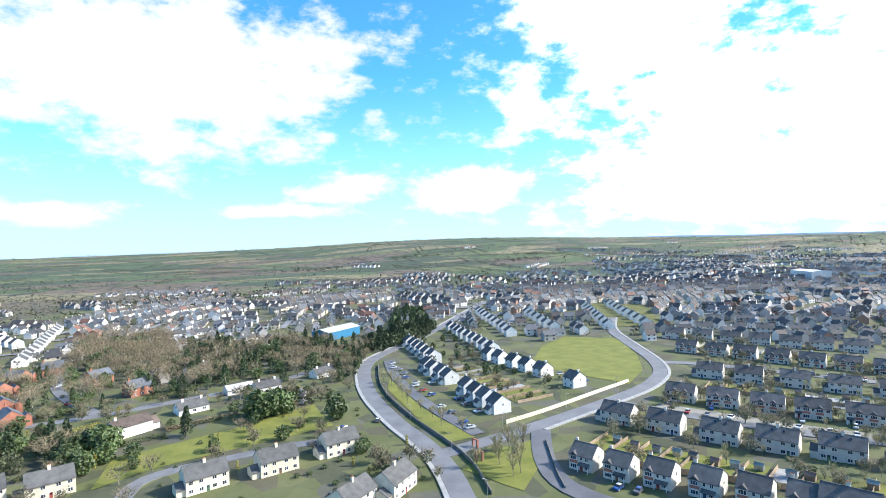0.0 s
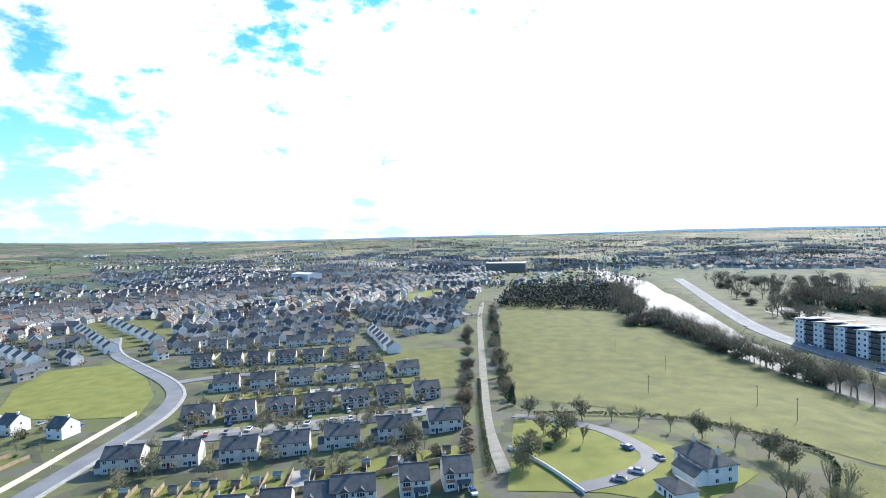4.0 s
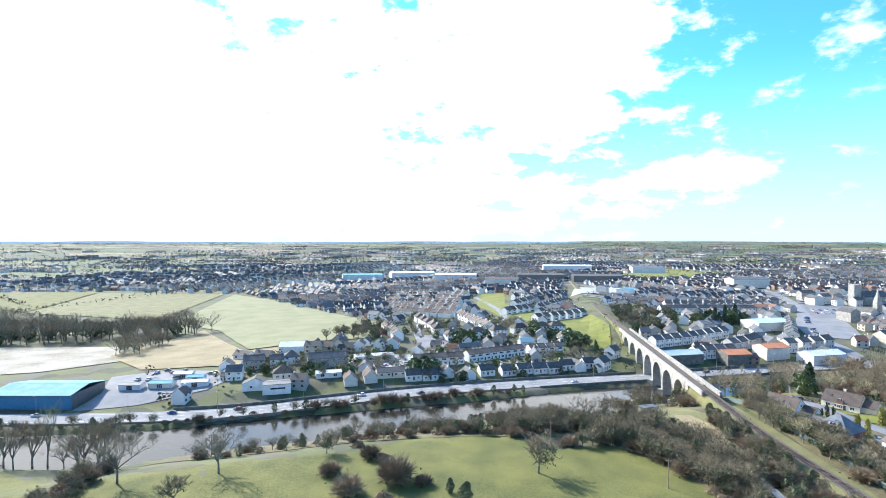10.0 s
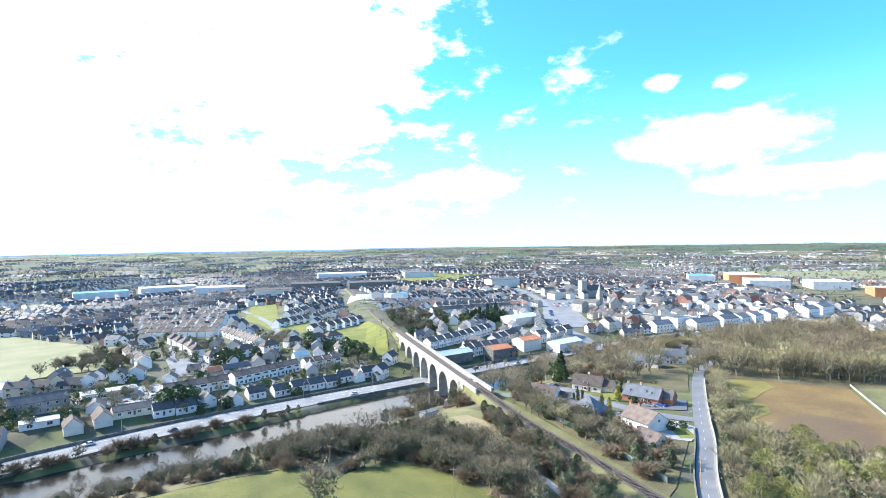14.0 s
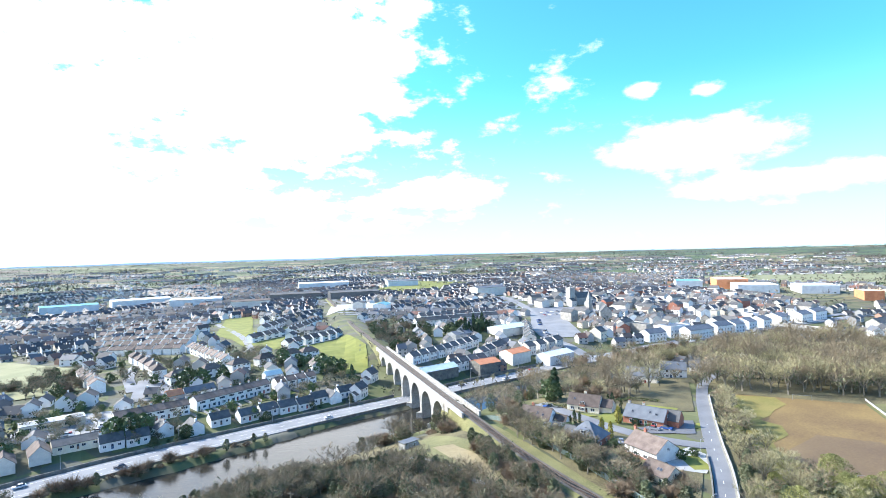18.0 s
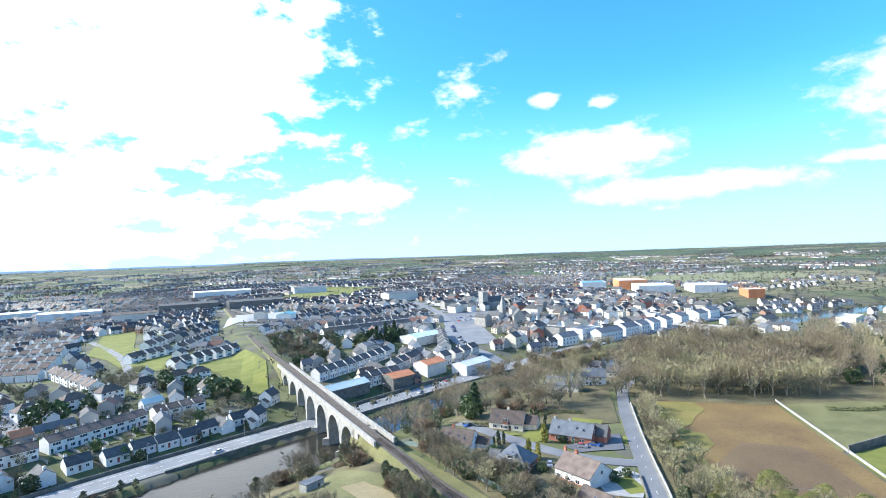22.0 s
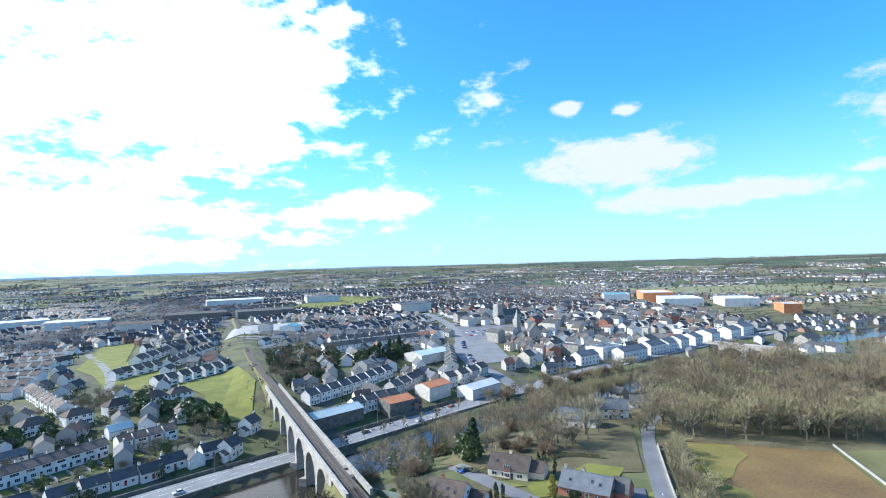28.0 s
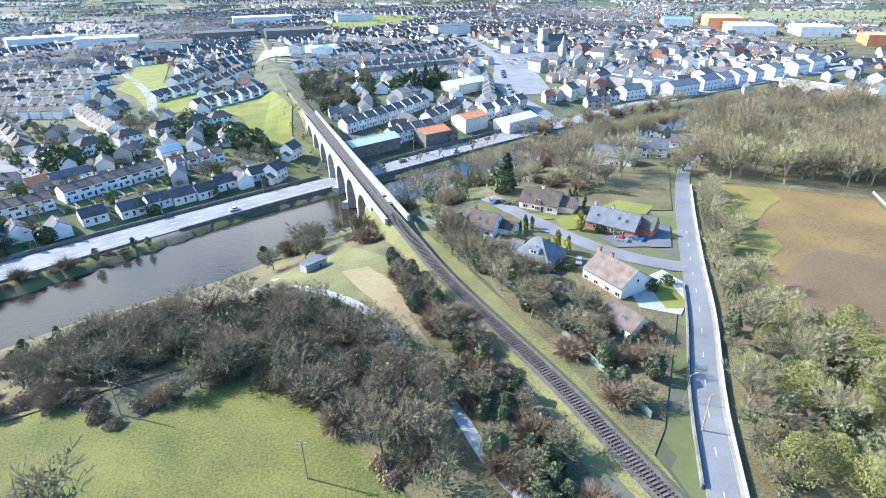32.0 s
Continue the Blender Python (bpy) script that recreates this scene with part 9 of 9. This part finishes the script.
for p, d in spread(QUAY, 23):
    if -330 < p.x < 320 and RND.random() < 0.62:
        n = Vector((-d.y, d.x)) * RND.choice([-2.6, 2.6])
        car(p.x + n.x, p.y + n.y, math.degrees(math.atan2(d.y, d.x)) + RND.uniform(-3, 3))
for ob in list(scene.collection.objects):
    if ob.parent is None and ob.name.startswith(("detached_house", "semi_detached_house", "brick_house", "gabled_house")) and math.hypot(ob.location.x, ob.location.y) < 235 and ob.location.y < 0:
        a = ob.matrix_basis.to_euler().z
        u = RND.choice([-3.4, 3.2]) / K
        v = (-8.2 - RND.uniform(0, 1.5)) / K
        if RND.random() < 0.8:
            car(ob.location.x + u * math.cos(a) - v * math.sin(a), ob.location.y + u * math.sin(a) + v * math.cos(a), math.degrees(a) + 90 + RND.uniform(-8, 8), lift=0.02)
for x, y, t in ((-22, -163.5, 95), (20, -262, 70), (48, -232, 130), (45, -262, 60), (52, -298, 30), (-34, -176, 30), (84.5, 166.6, 140), (88.2, 166.2, 130), (63, 196, 30), (70.5, 158.6, 60), (-112, 4, 20), (-118, -2, 40), (-104, -2, 70), (-100, -6, 80), (-46, -176, 60), (154, 79.5, 30)):
    car(x, y, t, lift=0.1)
for k in range(26):
    x, y = RND.uniform(-190, -152), RND.uniform(168, 190)
    if inside((x, y), [(-150, 171), (-188, 166), (-203, 174), (-188, 186), (-150, 192)]) and k % 2:
        car(x, y, RND.choice([20, 110]))
for i in range(9):
    for j in range(3):
        if RND.random() < 0.7:
            car(146 + i * 5.2 + j * 3, 430 + j * 17 + i * 2.0, 112)
for i in range(10):
    if RND.random() < 0.8:
        car(120 + RND.uniform(-1, 1) + i * 1.4, 354 + i * 7, 20)


# ---------------------------------------------------------------- lamps, poles, small structures
def lamp_parts():
    pole, head = Build(), Build()
    pole.tube((0, 0, -0.5), (0, 0, 8.0), 0.11, 0.07, 6)
    pole.tube((0, 0, 8.0), (1.3, 0, 8.5), 0.06, 0.05, 5)
    head.box(1.1, -0.15, 8.42, 1.85, 0.15, 8.58)
    return pole.mesh("pole", [M_METAL]), head.mesh("lamp_head", [M_CONCRETE])


LAMP = lamp_parts()


def street_lamp(x, y, turn, size=1.0):
    root = tagged(new("street_lamp"), "tall grey steel street lamp beside the road", "street lamp", "street lamps")
    root.matrix_basis = pose(x, y, ground_at(x, y), 0, 0, turn) @ Matrix.Diagonal((size, size, size, 1))
    part("pole", LAMP[0], root)
    part("lamp_head", LAMP[1], root)


for i, (p, d) in enumerate(spread(QUAY, 32)):
    if -200 < p.x < 300:
        n = Vector((-d.y, d.x)) * 6.8
        street_lamp(p.x + n.x, p.y + n.y, math.degrees(math.atan2(-n.y, -n.x)))
for line, off in ((SPINE, 5.8), (CURVE, -5.0)):
    for p, d in spread(line, 30):
        if p.y > -300:
            n = Vector((-d.y, d.x)) * off
            street_lamp(p.x + n.x, p.y + n.y, math.degrees(math.atan2(-n.y, -n.x)), 0.8)
street_lamp(67.5, 116, 0, 0.8)
street_lamp(84, 144, 0, 0.8)


def utility_pole(x, y, turn=0.0, height=8.5):
    root = tagged(new("utility_pole"), "weathered timber utility pole with a crossarm", "pole", "utility poles")
    root.matrix_basis = pose(x, y, ground_at(x, y), 0, 0, turn)
    b = Build()
    b.tube((0, 0, -0.5), (0, 0, height), 0.15, 0.10, 6)
    part("pole", b.mesh("pole", [M_TIMBER]), root)
    a = Build()
    a.box(-0.9, -0.06, height - 0.7, 0.9, 0.06, height - 0.55)
    part("crossarm", a.mesh("crossarm", [M_TIMBER]), root)
    for s in (-0.75, 0, 0.75):
        i = Build()
        i.tube((s, 0, height - 0.55), (s, 0, height - 0.3), 0.05, 0.04, 5)
        part("insulator", i.mesh("insulator", [M_CONCRETE]), root)


POLES = [(-262, 12), (-226, 28), (-170, 44), (-184, 14), (-152, 48), (-12, 131), (14.5, 114), (66.5, 110.5), (-98, 108)]
for i, (x, y) in enumerate(POLES):
    utility_pole(x, y, 30 * i)


def wire(a, b, sag=0.8):
    w = Build()
    pts = []
    for i in range(9):
        t = i / 8
        x, y = a[0] + (b[0] - a[0]) * t, a[1] + (b[1] - a[1]) * t
        z = (ground_at(*a) * (1 - t) + ground_at(*b) * t) + 8.2 / K - 4 * sag * t * (1 - t)
        pts.append((x, y, z))
    for p in pts:
        w.v += [(p[0], p[1] - 0.015, p[2]), (p[0], p[1] + 0.015, p[2]), (p[0], p[1], p[2] + 0.025)]
    for i in range(len(pts) - 1):
        for k in range(3):
            w.f.append((3 * i + k, 3 * i + (k + 1) % 3, 3 * i + 3 + (k + 1) % 3, 3 * i + 3 + k))
    tagged(new("overhead_wire", w.mesh("overhead_wire", [M_ZINC])), "thin overhead wire between utility poles", "wire")


wire(POLES[5], POLES[6])
wire(POLES[6], POLES[7])
wire(POLES[2], POLES[4])

# pump house near the viaduct
ph = tagged(new("pump_house"), "small flat-roofed concrete pump house", "hut")
ph.matrix_basis = pose(14.5, 172.5, ground_at(14.5, 172.5), 0, 0, 35)
b = Build()
b.box(-3.4, -1.7, -1, 3.4, 1.7, 2.7)
part("wall", b.mesh("wall", [M_CONCRETE]), ph)
b = Build()
b.box(-3.6, -1.9, 2.7, 3.6, 1.9, 2.95)
part("roof", b.mesh("roof", [M_BLUESLATE]), ph, "grey flat roof")
part("door", door_mesh(), ph, at=pose(1.2, -1.71, 0))


def gate_post(x, y, turn):
    root = tagged(new("gate_pier"), "red brick estate gate pier with archway", "gate pier", "estate gate piers")
    root.matrix_basis = pose(x, y, ground_at(x, y), 0, 0, turn)
    for s in (-1, 1):
        q = Build()
        q.box(s * 1.1 - 0.35, -0.35, -0.4, s * 1.1 + 0.35, 0.35, 2.8)
        q.box(s * 1.1 - 0.42, -0.42, 2.8, s * 1.1 + 0.42, 0.42, 2.95)
        part("post", q.mesh("post", [M_BRICK]), root)
    q = Build()
    q.box(-1.5, -0.3, 2.95, 1.5, 0.3, 3.3)
    part("lintel", q.mesh("lintel", [M_BRICK]), root)


gate_post(-60, -139, 100)
gate_post(-56, -131, 120)


def goal(x, y, turn):
    root = tagged(new("goal"), "white steel football goal frame", "goal", "goals")
    root.matrix_basis = pose(x, y, ground_at(x, y), 0, 0, turn)
    for s in (-1, 1):
        q = Build()
        q.tube((s * 3.6, 0, -0.2), (s * 3.6, 0, 2.4), 0.05, 0.05, 6)
        part("goalpost", q.mesh("goalpost", [M_METAL]), root)
    q = Build()
    q.tube((-3.65, 0, 2.4), (3.65, 0, 2.4), 0.05, 0.05, 6)
    part("crossbar", q.mesh("crossbar", [M_METAL]), root)


goal(147, 183, -28)
goal(111, 124, -28)


def palisade(line, height, label, mat=M_GREENFENCE):
    """A fence of posts and panels along the railway."""
    root = tagged(new("fence"), label, "fence")
    height = height / K
    post = Build()
    post.box(-0.05, -0.05, -0.3, 0.05, 0.05, height + 0.1)
    pm = post.mesh("post", [M_METAL])
    sp = spread(line, 3.0)
    for (p, d), (q, e) in zip(sp, sp[1:]):
        g0, g1 = ground_at(p.x, p.y), ground_at(q.x, q.y)
        part("post", pm, root, at=pose(p.x, p.y, g0))
        b = Build()
        n = Vector((-d.y, d.x)) * 0.03
        b.solid([(p.x - n.x, p.y - n.y, g0 + 0.1), (q.x - n.x, q.y - n.y, g1 + 0.1), (q.x + n.x, q.y + n.y, g1 + 0.1), (p.x + n.x, p.y + n.y, g0 + 0.1), (p.x - n.x, p.y - n.y, g0 + height), (q.x - n.x, q.y - n.y, g1 + height), (q.x + n.x, q.y + n.y, g1 + height), (p.x + n.x, p.y + n.y, g0 + height)], [(0, 1, 5, 4), (2, 3, 7, 6), (4, 5, 6, 7)])
        part("panel", b.mesh("panel", [mat]), root)


palisade([(61, 114), (57.5, 132), (53, 152), (49, 168), (44, 186), (40, 196)], 1.9, "grey-green palisade fence beside the railway")


def shed(x, y, turn, w, d, mat, roof, label):
    root = tagged(new("garden_shed"), label, "shed", "garden sheds")
    root.matrix_basis = pose(x, y, float(land(x, y)), 0, 0, turn)
    part("wall", walls_mesh(w, d, 1.9, 0.7, mat, foot=-0.5), root)
    part("roof", roof_mesh(w, d, 1.9, 0.7, roof, over=0.15, thick=0.06), root)


for i in range(16):
    t = i / 15
    shed(-94 - 24 * t + RND.uniform(-1, 1), -118 + 74 * t + RND.uniform(-2, 2), 107 + RND.uniform(-8, 8), 2.6, 2.0, RND.choice([M_TIMBER, M_TIMBER, M_METAL]), RND.choice([M_SLATE, M_GREENFENCE, M_BROWNTILE]), "small garden shed against the back fence")
for i in range(8):
    shed(-69 + i * 6.4 + RND.uniform(-1, 1), 247.5 + i * 5.6 + RND.uniform(-1, 1), 40, 3, 2.2, M_TIMBER, M_BLUESLATE, "small shed in a back garden")
# garden plots: lawns between the fences, alternating with paving
for i in range(14):
    t = i / 13
    x, y = -91 - 25 * t, -120 + 76 * t
    c, s = math.cos(radians(107)), math.sin(radians(107))
    q = [(x + u * c - v * s, y + u * s + v * c) for u, v in ((-2.3, -6.5), (2.3, -6.5), (2.3, 6.5), (-2.3, 6.5))]
    patch("garden_plot", q, RND.choice([M_LAWN, M_LAWN, M_GRASS, M_CONCRETE]), "small back garden plot behind the houses", lift=0.16, step=3)
    wall_line("garden_fence", [q[0], q[3]], 1.5, 0.1, M_TIMBER, "low timber fence between gardens", step=4)
for i in range(13):
    t = i / 12
    x, y = -59.5 + 40 * t, 234.6 + 33.5 * t
    c, s = math.cos(radians(42)), math.sin(radians(42))
    q = [(x + u * c - v * s, y + u * s + v * c) for u, v in ((-1.5, -2.8), (1.5, -2.8), (1.5, 2.8), (-1.5, 2.8))]
    patch("garden_plot", q, RND.choice([M_LAWN, M_LAWN, M_LAWN, M_DULLGRASS]), "narrow green terrace garden plot", lift=0.16, step=3)
    wall_line("garden_fence", [q[0], q[3]], 1.2, 0.12, M_CONCRETE, "low block wall between gardens", step=4)


# road marks
def mark_line(line, width, dash, gap, offset=0.0, lift=0.275):
    b = Build()
    on, run = True, 0.0
    sp = spread(line, 0.5)
    for (p, d), (q, e) in zip(sp, sp[1:]):
        run += 0.5
        if run > (dash if on else gap):
            on, run = not on, 0.0
        if on:
            n, k = Vector((-d.y, d.x)), Vector((-e.y, e.x))
            pts = []
            for c, nn, o in ((p, n, offset - width / 2), (q, k, offset - width / 2), (q, k, offset + width / 2), (p, n, offset + width / 2)):
                w = c + nn * o
                pts.append((w.x, w.y, ground_at(w.x, w.y) + lift + 0.03))
            b.face(pts)
    tagged(new("road_marking", b.mesh("road_marking", [M_LINE])), "white painted road lines", "road marking", kind="stuff")


mark_line(QUAY, 0.15, 2, 4)
mark_line(QUAY, 0.12, 50, 0.5, 3.4)
mark_line(QUAY, 0.12, 50, 0.5, -3.4)
mark_line([(56, 88), (64.4, 104), (71.2, 116.6), (83.3, 134.9), (91.7, 150.3), (103.8, 171)], 0.1, 1.2, 5)

# town bridge with three arches
tb = tagged(new("stone_bridge"), "low stone road bridge with three arches", "bridge")
tb.matrix_basis = pose(303, 336, 0, 0, 0, 112)
PLAN_BUILT.append(tb)
L, n = 44.0, 3
for k in range(n):
    x0 = -L / 2 + k * L / n + 1.5
    r = (L / n - 3) / 2
    arc = [(x0 + r - r * math.cos(math.pi * i / 10), 0.4 + 3.2 * math.sin(math.pi * i / 10)) for i in range(11)]
    b = Build()
    for (xa, za), (xb, zb) in zip(arc, arc[1:]):
        b.face([(xa, -4.5, za), (xb, -4.5, zb), (xb, 4.5, zb), (xa, 4.5, za)])
        b.face([(xa, -4.5, za), (xa, -4.5, 5), (xb, -4.5, 5), (xb, -4.5, zb)])
        b.face([(xa, 4.5, za), (xb, 4.5, zb), (xb, 4.5, 5), (xa, 4.5, 5)])
    part("arch", b.mesh("arch", [M_STONE]), tb)
for k in range(n + 1):
    b = Build()
    x = -L / 2 + k * L / n
    b.box(x - 1.5, -4.5, -4, x + 1.5, 4.5, 5)
    part("pier", b.mesh("pier", [M_STONE]), tb)
b = Build()
b.box(-L / 2 - 12, -4.0, 4.8, L / 2 + 12, 4.0, 5.05)
part("deck", b.mesh("deck", [M_ROADPALE]), tb, "pale asphalt deck")
for s in (-1, 1):
    b = Build()
    b.box(-L / 2 - 12, min(s * 4.0, s * 4.5), 4.8, L / 2 + 12, max(s * 4.0, s * 4.5), 6.0)
    part("parapet", b.mesh("parapet", [M_STONE]), tb)


# estate back gardens: fenced plots of lawn, paving and soil between the rows
def garden_run(a, b, n, deep, label):
    ax, ay = a
    bx, by = b
    L = math.hypot(bx - ax, by - ay)
    ux, uy = (bx - ax) / L, (by - ay) / L
    w = L / n
    for i in range(n):
        x, y = ax + ux * w * i, ay + uy * w * i
        q = [(x + ux * u - uy * v, y + uy * u + ux * v) for u, v in ((0.2, -deep / 2), (w - 0.2, -deep / 2), (w - 0.2, deep / 2), (0.2, deep / 2))]
        patch("garden_plot", q, RND.choice([M_LAWN, M_LAWN, M_GRASS, M_DULLGRASS, M_CONCRETE, M_GRAVEL]), label, lift=0.14, step=3)
        wall_line("garden_fence", [q[0], q[3]], 1.4, 0.1, RND.choice([M_TIMBER, M_TIMBER, M_CONCRETE]), "low fence between back gardens", step=4)


garden_run((-165, -139), (-192, -76), 11, 13, "small fenced back garden plot")
garden_run((-231, -194), (-257, -122), 11, 12, "small fenced back garden plot on the far rows")
garden_run((-103, -164), (-106, -228), 9, 16, "fenced back garden plot between gabled houses")
garden_run((-146, -262), (-168, -316), 8, 10, "fenced back garden plot behind the gabled row")
for i in range(12):
    t = i / 11
    shed(-172 - 26 * t + RND.uniform(-2, 2), -136 + 62 * t + RND.uniform(-1, 1), 113 + RND.uniform(-8, 8), 2.6, 2.0, RND.choice([M_TIMBER, M_METAL]), RND.choice([M_SLATE, M_GREENFENCE, M_BROWNTILE]), "small garden shed against the back fence")
for line, n in ((((-132, -125), (-158, -58)), 12), (((-199, -160), (-226, -98)), 10), (((-66, -150), (-86, -256)), 14)):
    (ax, ay), (bx, by) = line
    for i in range(n):
        t = (i + RND.random() * 0.6) / n
        if RND.random() < 0.75:
            car(ax + (bx - ax) * t + RND.uniform(-1, 1), ay + (by - ay) * t, math.degrees(math.atan2(by - ay, bx - ax)) + 90 + RND.uniform(-10, 10), lift=0.3)
for k in range(22):
    x, y = RND.uniform(-110, -82), RND.uniform(212, 234)
    if inside((x, y), [(-110, 213), (-82, 216), (-80, 231), (-92, 238)]) and all((x - a) ** 2 + (y - c) ** 2 > 90 for a, c in ((-104, 226), (-110, 222), (-97, 230))):
        car(x, y, RND.choice([33, 123]))

# ---------------------------------------------------------------- from the plan to metres
for ob in scene.collection.objects:
    if ob.parent is None and ob.type in {"MESH", "EMPTY"}:
        if ob in PLAN_BUILT or ob.matrix_basis == Matrix.Identity(4):
            ob.matrix_basis = Matrix.Diagonal((K, K, K, 1)) @ ob.matrix_basis
        else:
            ob.matrix_basis.translation = ob.matrix_basis.translation * K
